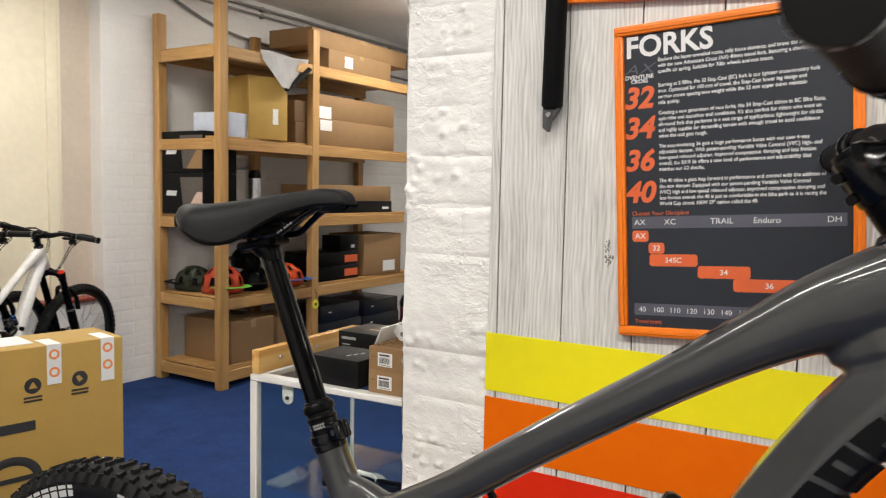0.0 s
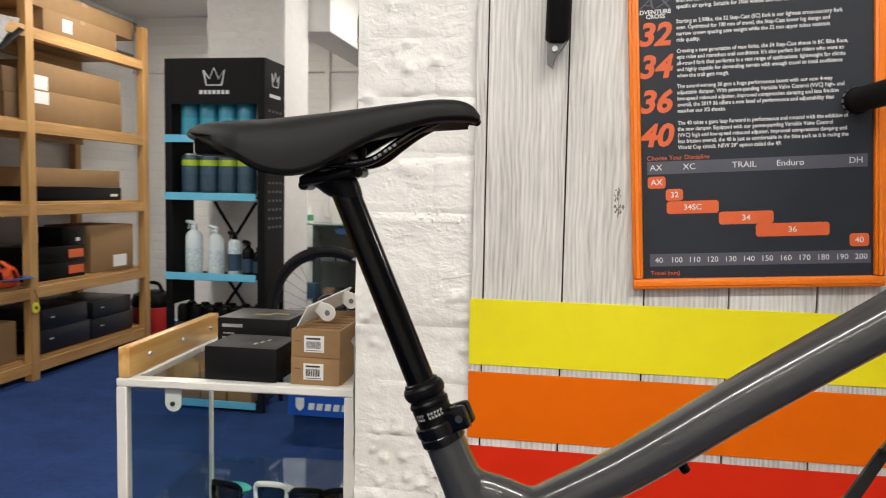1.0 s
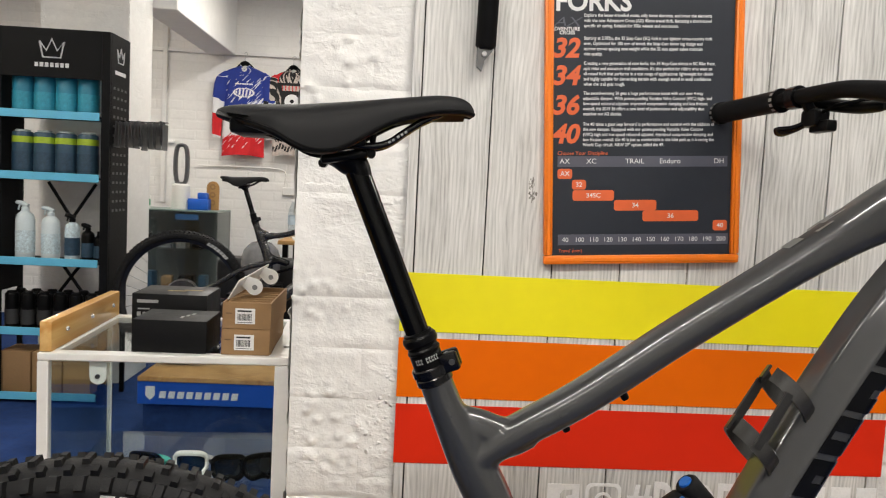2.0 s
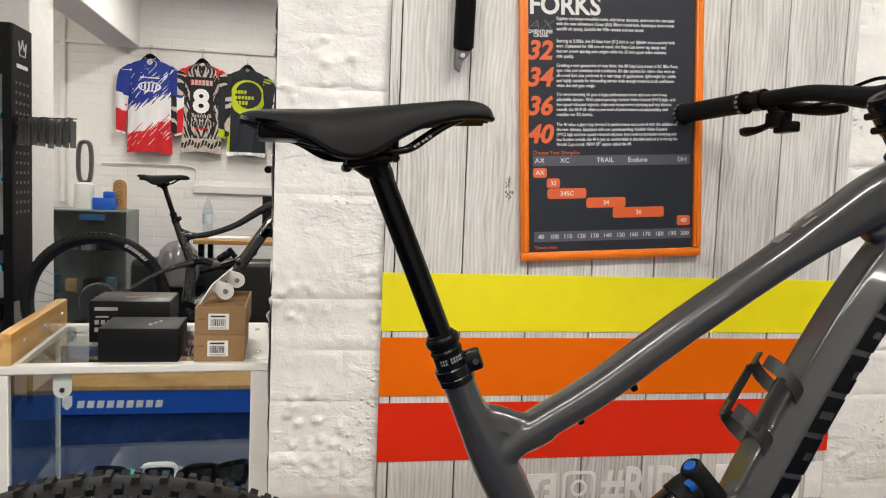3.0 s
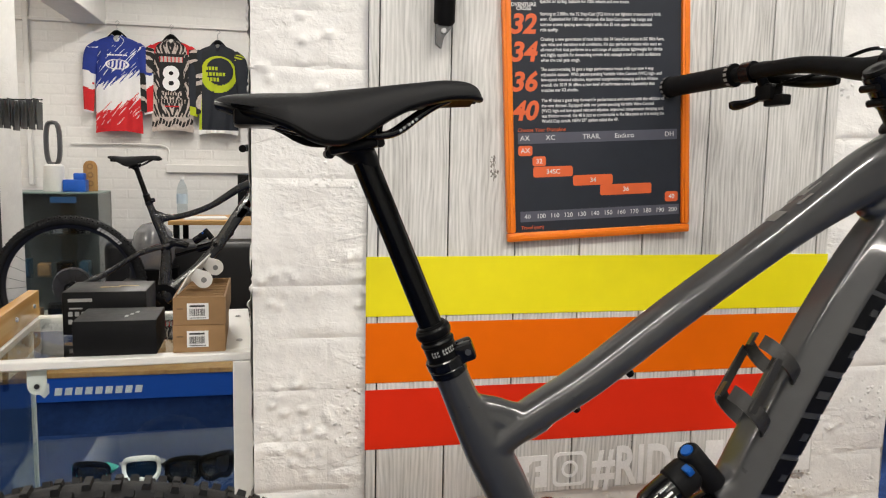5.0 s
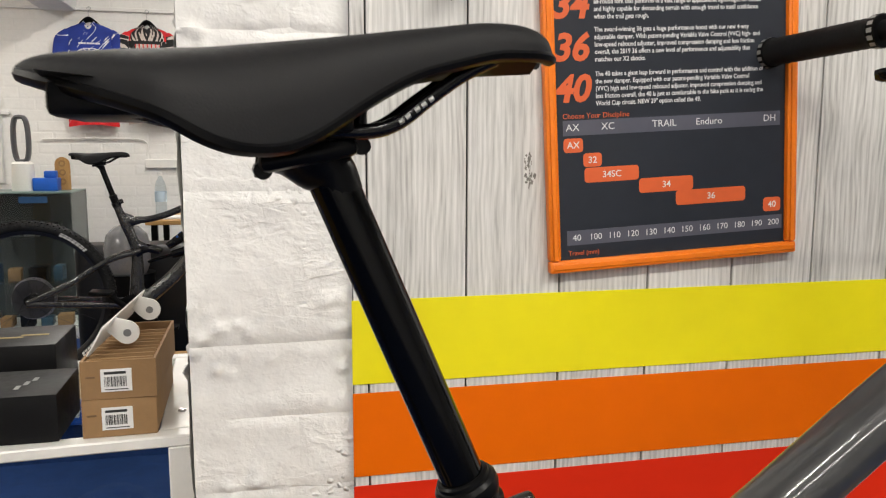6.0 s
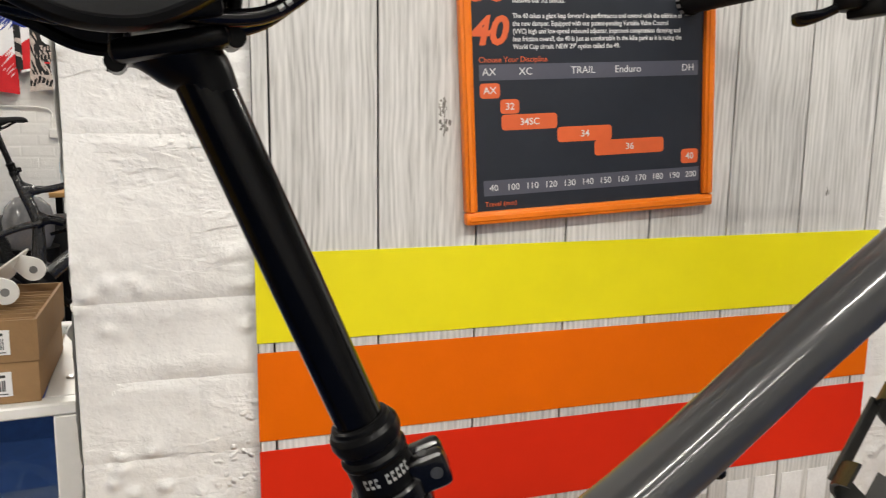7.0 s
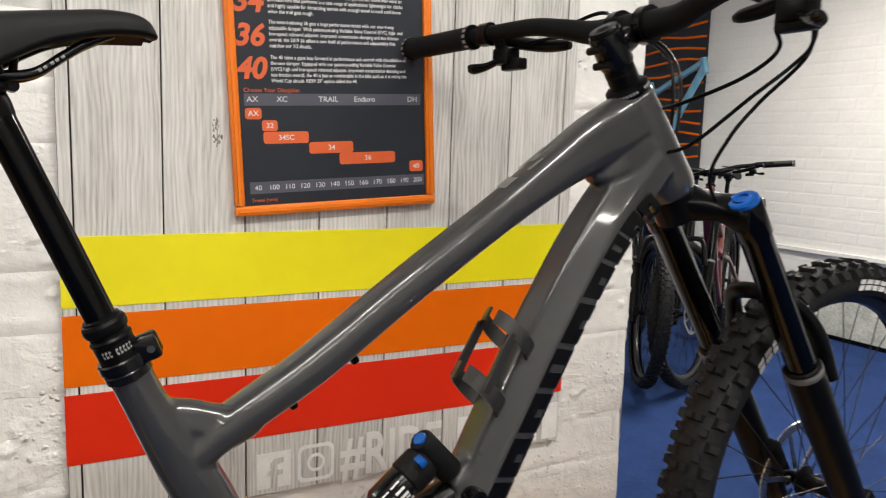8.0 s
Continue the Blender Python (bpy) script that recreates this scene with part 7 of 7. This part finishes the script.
part("screen", bm, M_GLOSSB, mon, "dark screen")
bm = B()
box(bm, 0.17, 0.33, -0.02, 0.12, 0, 0.012, 0.003)
box(bm, 0.23, 0.27, 0.03, 0.05, 0.01, 0.15)
part("stand", bm, M_BLACK, mon)
pap = thing("paper", pose(-1.02, 4.36, FL + 0.8755, 0, 0, 10), "loose white papers on a desk", "paper")
bm = B()
box(bm, 0, 0.3, 0, 0.21, 0, 0.012, 0.001)
part("sheets", bm, M_LABEL, pap)
ball = thing("helmet", pose(-1.10, 3.55, FL), "grey round crash helmet standing on a stool", "helmet")
bm = B()
lathe(bm, [(0.0, 0.0), (0.13, 0.0), (0.14, 0.03), (0.14, 0.66), (0.0, 0.66)], 20)
part("stool", bm, M_BLACK, ball, "black stool")
bm = B()
lathe(bm, [(0.10, 0.66), (0.122, 0.72), (0.124, 0.80), (0.105, 0.87), (0.062, 0.915), (0.0, 0.93)], 24)
part("dome", bm, mat("grey_shell", (0.16, 0.16, 0.165), 0.2, coat=0.5), ball, "grey glossy dome")
btl = thing("water_bottle", pose(-1.06, 4.62, FL + 0.8755), "clear plastic water bottle with a pale label", "bottle")
bm = B()
lathe(bm, [(0, 0), (0.036, 0), (0.038, 0.02), (0.036, 0.10), (0.038, 0.19), (0.028, 0.235), (0.014, 0.26), (0.014, 0.28)], 18)
part("body", bm, glass("bottle_plastic", (0.86, 0.90, 0.92), 0.08), btl, "clear bottle")
bm = B()
lathe(bm, [(0.0385, 0.10), (0.0392, 0.10), (0.0392, 0.17), (0.0385, 0.17)], 18)
part("label_band", bm, mat("water_label", (0.5, 0.62, 0.72), 0.5), btl, "pale blue label")
bm = B()
lathe(bm, [(0.016, 0.275), (0.016, 0.298), (0, 0.298)], 12)
part("cap", bm, M_LABEL, btl)

# glass counter at the back with stock
gc = thing("glass_counter", pose(-2.36, 4.85, FL), "glass shop counter with stocked shelves", "display cabinet")
# back panel is added in a dark colour for the dim inside
for a in ((0, 0.68, 0, 0.45, 0, 0.08), (0, 0.68, 0, 0.45, 1.025, 1.035), (0, 0.68, 0.44, 0.45, 0.08, 1.025)):
    bm = B()
    box(bm, *a)
    part("panel", bm, mat("counter_edge", (0.16, 0.23, 0.21), 0.3) if a[4] > 1 else (M_WMETAL if a[5] < 0.1 else mat("counter_dim_back", (0.05, 0.06, 0.06), 0.5)), gc, "counter panel, the back one dark to stand for the dim inside")
for z in (0.4, 0.72):
    bm = B()
    box(bm, 0.01, 0.67, 0.02, 0.44, z, z + 0.008)
    part("glass_shelf", bm, M_GLASS, gc, "glass shelf").visible_shadow = False
for a in ((0, 0.68, 0, 0.006, 0.08, 1.025), (0.674, 0.68, 0.006, 0.44, 0.08, 1.025)):
    bm = B()
    box(bm, *a)
    part("glass_pane", bm, M_GLASS, gc, "clear pane").visible_shadow = False
bm = B()
box(bm, 0.35, 0.53, -0.004, -0.0005, 0.96, 1.005)
part("blue_label", bm, mat("dark_blue_print", (0.02, 0.08, 0.2), 0.4), gc, "dark blue label")
rnd = random.Random(12)
for z in (0.08, 0.408, 0.728):
    x = 0.04
    while x < 0.58:
        w, h = rnd.uniform(0.05, 0.12), rnd.uniform(0.04, 0.14)
        carton("small_part", -2.36 + x, 4.93, FL + z + 0.0005, w, 0.12, h, rnd.choice((M_BLACK, M_MATTE, M_STEEL, M_CARD, M_NAVY)), "small boxed bike part on a glass shelf", rnd.uniform(-9, 9), "parts in the counter")
        x += w + rnd.uniform(0.03, 0.07)
wb = thing("wood_panel", pose(-1.75, 3.98, FL, 0, 0, 3), "pine board standing beside the sofa", "board")
bm = B()
box(bm, -0.42, -0.30, 0, 0.03, 0, 0.95, 0.003)
part("board", bm, M_PINE, wb)
CZ = FL + 1.0355
fan = thing("bladeless_fan", pose(-2.03, 5.06, CZ), "white and grey bladeless fan with an oval loop", "fan")
bm = B()
lathe(bm, [(0, 0), (0.075, 0), (0.078, 0.01), (0.07, 0.19), (0.05, 0.205), (0, 0.205)], 24)
part("base", bm, M_WMETAL, fan, "white base")
bm = B()
rows = [(0.048 * math.copysign(abs(math.cos(a)) ** 0.5, math.cos(a)), 0, 0.36 + 0.155 * math.copysign(abs(math.sin(a)) ** 0.9, math.sin(a)), .042, .016) for a in [2 * math.pi * k / 28 for k in range(29)]]
sweep(bm, rows, 10, (0, 1, 0), cap=False)
part("loop", bm, mat("grey_plastic", (0.085, 0.085, 0.09), 0.3), fan, "grey oval loop")
bx = thing("tool_tray", pose(-1.96, 5.0, CZ), "bright blue plastic tool holder", "tool holder")
bm = B()
box(bm, 0, 0.16, 0, 0.11, 0, 0.09, 0.006, seg=2)
box(bm, 0.07, 0.15, 0.02, 0.09, 0.085, 0.14, 0.01, seg=2)
part("body", bm, mat("blue_plastic", (0.01, 0.10, 0.50), 0.35), bx)
wd = thing("carved_board", pose(-1.79, 5.12, CZ), "small carved wooden plaque with rounded head", "plaque")
bm = B()
ngon(bm, [(-0.05, 0)] + [(0.05 * math.cos(a), 0.185 + 0.05 * math.sin(a)) for a in [math.pi * (1 - k / 10) for k in range(11)]][::1] + [(0.05, 0)], 0, 0.018)
bmesh.ops.recalc_face_normals(bm, faces=bm.faces[:])
part("plaque", bm, M_PINE, wd)
for z in (0.06, 0.125, 0.19):
    bm = B()
    lathe(bm, [(0.012, 0.003), (0.024, 0.003), (0.024, 0), (0.012, 0)], 16, pose(0, 0, z, 90), closed=True)
    part("carved_ring", bm, mat("burnt_wood", (0.30, 0.17, 0.06), 0.6) if z < 0.1 else bpy.data.materials["burnt_wood"], wd, "carved ring")
tap = thing("spray_bottle", pose(-2.29, 5.02, CZ), "small white spray bottle with a green label", "bottle")
bm = B()
lathe(bm, [(0, 0), (0.03, 0), (0.03, 0.09), (0.012, 0.12), (0.012, 0.15), (0, 0.15)], 16)
part("body", bm, M_WMETAL, tap)
bm = B()
lathe(bm, [(0.0305, 0.02), (0.031, 0.02), (0.031, 0.07), (0.0305, 0.07)], 16)
part("label_band", bm, mat("green_label", (0.05, 0.3, 0.15), 0.5), tap)
ru = thing("trunking", pose(-1.32, YN - 0.03, 0.915), "white dado trunking on the back wall", "trunking", kind="structure")
bm = B()
box(bm, 0, 1.6, 0, 0.05, 0, 0.07, 0.004)
part("duct", bm, M_WMETAL, ru)
bm = B()
sweep(bm, spline([(-0.75, 0.01, 0.23, .006), (-0.3, 0.01, 0.235, .006), (0.0, 0.01, 0.22, .006), (0.02, 0.01, 0.10, .006)]), 8)
part("cable", bm, M_WMETAL, ru)


def jersey(x, y, z, w, h, mats, zone, sleeve_zone, collar, label):
    """Long-sleeved jersey on a hanger: x, z at the collar. zone(u, v) picks the dye: u from -1 to 1, v from the collar to the hem."""
    t = thing("jersey", pose(x, y, z), label, "jersey", "jerseys on the wall")

    def cloth(name, bm, faces, note):
        for f_, k in faces:
            f_.material_index = k
        finish(bm, 60)
        me = bpy.data.meshes.new(name)
        bm.to_mesh(me)
        bm.free()
        for m_ in mats:
            me.materials.append(m_)
        ob = new(name, me)
        ob.parent = t
        tagged(ob, note)

    bm, n, faces = B(), 120, []
    fine = spline([(0.0, 0.10), (0.025, 0.18), (0.06, 0.34), (0.10, 0.44), (0.15, 0.46), (0.25, 0.435), (0.45, 0.425), (0.75, 0.43), (1.0, 0.44)], 22)
    cols = []
    for v, hw in fine:
        row = []
        for i in range(n + 1):
            u = -1 + 2 * i / n
            wav = 0.010 * math.sin(u * 6 + v * 3) * v + 0.006 * math.sin(u * 14 + v * 7) * v
            dip = 0.05 * math.exp(-(u / 0.5) ** 2) * max(0.0, 1 - v / 0.05)
            row.append(bm.verts.new((u * hw * w, -0.038 * (1 - u * u) + wav, -v * h - dip + 0.012 * math.cos(u * 2.2) * (1 if v > 0.99 else 0))))
        cols.append(row)
    for (v, _), a, b_ in zip(fine, cols, cols[1:]):
        for i in range(n):
            faces.append((bm.faces.new((a[i], b_[i], b_[i + 1], a[i + 1])), zone(-1 + (2 * i + 1) / n, v + 0.5 / len(fine))))
    cloth("torso", bm, faces, "printed jersey body")
    for s in (-1, 1):
        bm, faces = B(), []
        arm = spline([(0.33 * w, 0.006, -0.085 * h, .018, .040), (0.465 * w, 0.004, -0.17 * h, .024, .055), (0.525 * w, 0.0, -0.34 * h, .024, .054), (0.550 * w, 0.004, -0.55 * h, .021, .046), (0.565 * w, 0.006, -0.80 * h, .018, .038)], 24)
        rings = []
        for px, py, pz, ry, rx in arm:
            rings.append([bm.verts.new((s * (px + rx * math.cos(q)), py - ry * math.sin(q), pz + 0.25 * rx * math.cos(q))) for q in [2 * math.pi * k / 40 for k in range(40)]])
        for j, (a, b_) in enumerate(zip(rings, rings[1:])):
            for k in range(40):
                faces.append((bm.faces.new((a[k], a[(k + 1) % 40], b_[(k + 1) % 40], b_[k])), sleeve_zone(k / 40, j / (len(rings) - 1), s)))
        bmesh.ops.recalc_face_normals(bm, faces=bm.faces[:])
        cloth("sleeve", bm, faces, "long printed sleeve")
    bm = B()
    sweep(bm, spline([(-0.10 * w, 0.0, 0.0, .008), (0.0, -0.042, -0.056, .009), (0.10 * w, 0.0, 0.0, .008)], 5), 8)
    part("collar", bm, collar, t, "collar")
    hg = new("hanger")
    hg.parent = t
    bm = B()
    sweep(bm, spline([(-0.22 * w, 0.012, -0.050, .010, .010), (-0.09 * w, 0.006, -0.002, .013, .020), (0.0, 0.004, 0.016, .014, .026), (0.09 * w, 0.006, -0.002, .013, .020), (0.22 * w, 0.012, -0.050, .010, .010)], 5), 10)
    part("hanger_bar", bm, M_BLACK, hg, "black plastic hanger")
    bm = B()
    sweep(bm, spline([(0, 0, 0.03, .003), (0, 0, 0.075, .003), (0.02, 0, 0.098, .003), (0.0, 0.02, 0.115, .003), (-0.018, 0.03, 0.10, .003)], 5), 6)
    part("hook", bm, M_STEEL, hg, "steel hook")
    return t


M_FW = mat("white_fabric", (0.78, 0.78, 0.79), 0.8, var=0.05, bump=0.1)
M_FB = mat("blue_fabric", (0.012, 0.035, 0.26), 0.8, var=0.15, bump=0.1)
M_FR = mat("red_fabric", (0.60, 0.012, 0.018), 0.8, var=0.12, bump=0.1)
M_FK = mat("black_fabric", (0.009, 0.009, 0.010), 0.8, var=0.2, bump=0.1)
M_FN = mat("navy_fabric", (0.012, 0.015, 0.023), 0.8, var=0.2, bump=0.1)
M_FY = mat("lime_fabric", (0.45, 0.54, 0.012), 0.8, var=0.08, bump=0.1)
JY = YN - 0.075


def brushed(u, v, lean, along, across, seed):
    """Slanting brush strokes: a smooth noise drawn out along one direction."""
    return mnoise.noise(Vector(((v + lean * u) * across, (u - lean * v) * along, seed)))


def tricolour(u, v):
    d = v + 0.10 * u + 0.11 * brushed(u, v, 0.26, 1.6, 34, 3.0)
    fine = brushed(u, v, 0.26, 2.5, 60, 7.0)
    if d > 0.72:
        return 1 if d < 0.88 and fine > 0.34 else 2
    if d > 0.46:
        return 1
    if abs(u) < 0.42 and 0.205 < v < 0.222 and (u * 9) % 1 > 0.22:
        return 1
    e = (u / 0.52) ** 2 + ((v - 0.305) / 0.052) ** 2
    if 0.66 < e < 1.0 or (e < 0.55 and (u * 6 + v * 3) % 1 > 0.5):
        return 1
    return 1 if d > 0.06 and fine > 0.40 else 0


def tricolour_sleeve(a, v, s):
    d = v + 0.10 * mnoise.noise(Vector((a * 4, v * 22, s * 5.0)))
    return (1 if v > 0.97 else 2) if d > 0.74 else (1 if d > 0.56 or 0.15 < d < 0.18 else 0)


def zebra(u, v):
    k = brushed(abs(u), v, 0.55, 2.6, 17, 11.0) + 0.35 * brushed(u, v, -0.3, 5.0, 30, 4.0)
    if v < 0.17:
        return 2 if abs(u) > 0.72 and v > 0.05 else (0 if k > -0.08 else 1)
    if abs(u) < 0.55 and 0.20 < v < 0.255:
        return 1 if (u * 5.5 + 0.4 * v) % 1 > 0.3 else 2
    if abs(u) < 0.60 and v < 0.56:
        return 0
    if 0.575 < v < 0.605 and abs(u) < 0.5:
        return 1 if (u * 8) % 1 > 0.35 else 0
    if 0.65 < v < 0.695 and abs(u) < 0.7:
        return 0 if (u * 7 + v) % 1 > 0.28 else 1
    if 0.715 < v < 0.732 and abs(u) < 0.35:
        return 2
    if v > 0.84:
        return 0 if 0.875 < v + 0.02 * math.sin(u * 9) < 0.935 and (u * 6 + v * 8) % 1 > 0.3 else 1
    return 1 if k > (0.0 if v > 0.62 else 0.14) else 0


def zebra_sleeve(a, v, s):
    return 2 if v < 0.10 else (1 if mnoise.noise(Vector((a * 3.0 + s, v * 13, 6.0))) > 0.12 else 0)


# plain bars stand for the words in the disc: row, from, to, count
WORDS = ((0.255, -0.62, 0.02, 4), (0.315, -0.62, 0.42, 6), (0.375, -0.58, 0.10, 4))


def limed(u, v):
    x_, z_ = u * 0.16, (v - 0.42) * 0.76
    r = math.hypot(x_ - 0.004, z_ + 0.062)
    for row, u0, u1, count in WORDS:
        if row < v < row + 0.040 and u0 < u < u1:
            return 1 if ((u - u0) / (u1 - u0) * count) % 1 < 0.74 else 0
    if math.hypot(x_ - 0.014, z_ + 0.085) < 0.112:
        return 0
    if r < 0.150:
        return 1
    return 2 if v > 0.955 else (1 if u < -0.86 and v > 0.45 else 0)


def limed_sleeve(a, v, s):
    return 1 if 0.10 < v < 0.24 and s > 0 and (a * 6 + v * 9) % 1 < 0.5 else (1 if v > 0.9 else 0)


jersey(-1.672, JY, 2.045, 0.42, 0.80, (M_FB, M_FW, M_FR), tricolour, tricolour_sleeve, M_FW, "blue, white and red long-sleeved riding jersey on a hanger")
zj = jersey(-1.248, JY, 2.035, 0.38, 0.77, (M_FK, mat("ecru_fabric", (0.50, 0.43, 0.39), 0.8, var=0.25, scale=40, bump=0.1), M_FR), zebra, zebra_sleeve, M_FK, "black and white patterned riding jersey on a hanger")
letters("race_number", "8", 0.27, M_FW, zj, pose(0, -0.056, -0.425), "CENTER", 0.001, bold=0.010)
jersey(-0.872, JY, 2.010, 0.37, 0.76, (M_FN, M_FY, M_LABEL), limed, limed_sleeve, M_FN, "navy riding jersey with a lime disc on a hanger")

# ---- bikes at the sides, east side ----
M_WRED = mat("white_red_frame", (0.66, 0.65, 0.63), 0.25, coat=0.4)
bike("mountain_bike", ground(-3.41, 0.55, FL, 123), "white and red mountain bike with black parts parked on the carpet", M_WRED, M_RED, steer=-14, cap_m=M_RED, prints=())
bike("mountain_bike", ground(-3.45, 0.05, FL, 116), "black mountain bike parked beside a white one", M_BLACK, M_DECALG, steer=3, prints=())
pan = thing("wall_banner", pose(XE - 0.012, 4.75, FL, 0, 0, -90), "dark banner with thin orange wavy stripes", "banner")
bm = B()
box(bm, 0.0, 1.08, -0.008, 0.0, 0.02, 2.6)
part("sheet", bm, M_POSTER, pan)
for k in range(13):
    bm = B()
    z = 1.15 + 0.105 * k
    sweep(bm, spline([(0.02 + 0.26 * i, -0.009, z + 0.02 * math.sin(i * 1.7 + k), .004, .011) for i in range(5)], 3), 6, (0, 1, 0))
    part("wavy_stripe", bm, M_ORA, pan, "orange wavy stripe")
bike("mountain_bike", ground(3.66, 3.02, FL, 228) @ Matrix.Scale(1.08, 4), "dark mountain bike parked in the side room", M_CARBON, M_PORA, steer=10, prints=())
bike("mountain_bike", ground(4.10, 2.64, FL, 214) @ Matrix.Scale(1.08, 4), "dull red mountain bike with black parts parked by a wall", mat("dull_red_frame", (0.11, 0.014, 0.014), 0.3, coat=0.4), M_RED, steer=-14, prints=())
bf = thing("bicycle_frame", Matrix(), "pale blue bare bicycle frame hung on a dark banner", "bicycle frame")
M_SKY = mat("sky_blue_frame", (0.16, 0.38, 0.55), 0.3, coat=0.3)
for nm, q in (("top_tube", [(4.72, 4.15, 1.56, .022, .026), (4.72, 3.62, 1.79, .022, .026)]),
              ("down_tube", [(4.72, 3.58, 1.76, .026, .034), (4.72, 3.80, 1.43, .026, .032), (4.72, 4.02, 1.08, .028, .034)]),
              ("head_tube", [(4.72, 3.605, 1.83, .026, .026), (4.72, 3.565, 1.70, .028, .028)]),
              ("seat_tube", [(4.72, 4.20, 1.66, .019, .019), (4.72, 4.02, 1.06, .022, .022)]),
              ("seat_stay", [(4.72, 4.17, 1.56, .010, .010), (4.72, 4.52, 1.12, .010, .010)]),
              ("chain_stay", [(4.72, 4.02, 1.07, .012, .012), (4.72, 4.52, 1.12, .010, .010)])):
    bm = B()
    sweep(bm, q, 16, (1, 0, 0), 2.4)
    part(nm, bm, M_SKY, bf)
bm = B()
rod(bm, (4.72, 3.75, 1.73), (XE - 0.01, 3.75, 1.73), 0.006)
part("wall_hook", bm, M_BLACK, bf, "black hook that holds the frame")
bm = B()
box(bm, XE - 0.03, XE + 0.002, YS, 3.6, 0.33, 0.365, 0.004)
tagged(part("ledge", bm, M_CEIL), "white painted ledge along the side wall", "ledge", kind="structure")
bd = thing("skirting_panel", pose(XE - 0.04, 2.75, FL, 0, 0, -90), "pale stone effect skirting panel with a black lower edge", "panel")
bm = B()
box(bm, 0, 1.6, -0.02, 0, 0.03, 0.30, 0.003)
part("face", bm, mat("pale_stone", (0.55, 0.56, 0.50), 0.6, var=0.3, scale=9, bump=0.3), bd)
bm = B()
box(bm, 0, 1.6, -0.024, 0, 0.0, 0.03, 0.002)
part("edge", bm, M_BLACK, bd, "black lower edge")

# ---- bricks of the pier and the column ----
CLONGS = [brick_mesh("brick", LONG, COURSE, M_BRICK, 60 + k, nx=3, nz=2) for k in range(3)]
CHALF = [brick_mesh("brick", LONG * 0.5, COURSE, M_BRICK, 70 + k, nx=2, nz=2) for k in range(3)]
rnd = random.Random(8)


def courses(parent, width, z0, z1, m, longs, halves, keep):
    """Running bond from the origin along x; keep(x0, x1, z) says which bricks are laid."""
    n = int((z1 - z0) / COURSE)
    for j in range(n):
        z = z0 + (j + 0.5) * COURSE
        x = 0.0
        first = True
        while x < width - 0.02:
            if first and j % 2:
                w, me = LONG * 0.5, rnd.choice(halves)
            elif width - x < LONG * 0.75:
                w, me = LONG * 0.5, rnd.choice(halves)
            else:
                w, me = LONG, rnd.choice(longs)
            first = False
            s = min(1.0, (width - x) / w)
            if keep(x, x + w, z):
                share("brick", me, parent, m @ pose(x + w * s / 2, rnd.uniform(-0.001, 0.001), z, rnd.uniform(-0.4, 0.4), rnd.uniform(-0.5, 0.5), rnd.uniform(-0.4, 0.4)) @ Matrix.Diagonal((s, 1, 1, 1)))
            x += w




def pier_face(width, m, keep):
    for j in range(int((CEIL - FL) / COURSE)):
        z, x = FL + j * COURSE, -(LONG * 0.5 if j % 2 else 0.0)
        while x < width - 0.001:
            a, b = max(0.0, x), min(width, x + LONG)
            if keep(a, b, z + COURSE / 2):
                painted_brick(pier, m, a, b, z, z + COURSE, M_PIER)
            x += LONG


pier_face(PX1 - PX0, pose(PX0, 0.008, 0), lambda a, b, z: z > 0.2 and not (PX0 + a > BX0 + 0.02 and PX0 + b < BX1 - 0.02 and z > BZ0 + 0.05))
pier_face(PD - 0.008, pose(PX0, PD, 0, 0, 0, -90), lambda a, b, z: z > 0.2)
pier_face(PD - 0.008, pose(PX1, 0.008, 0, 0, 0, 90), lambda a, b, z: z > 0.2)
courses(col, CX1 - CX0, FL, CEIL, pose(CX0, CY0 + 0.006, 0), CLONGS, CHALF, lambda a, b, z: z > 0.2)
courses(col, CY1 - CY0, FL, CEIL, pose(CX1 - 0.006, CY0, 0, 0, 0, 90), CLONGS, CHALF, lambda a, b, z: True)
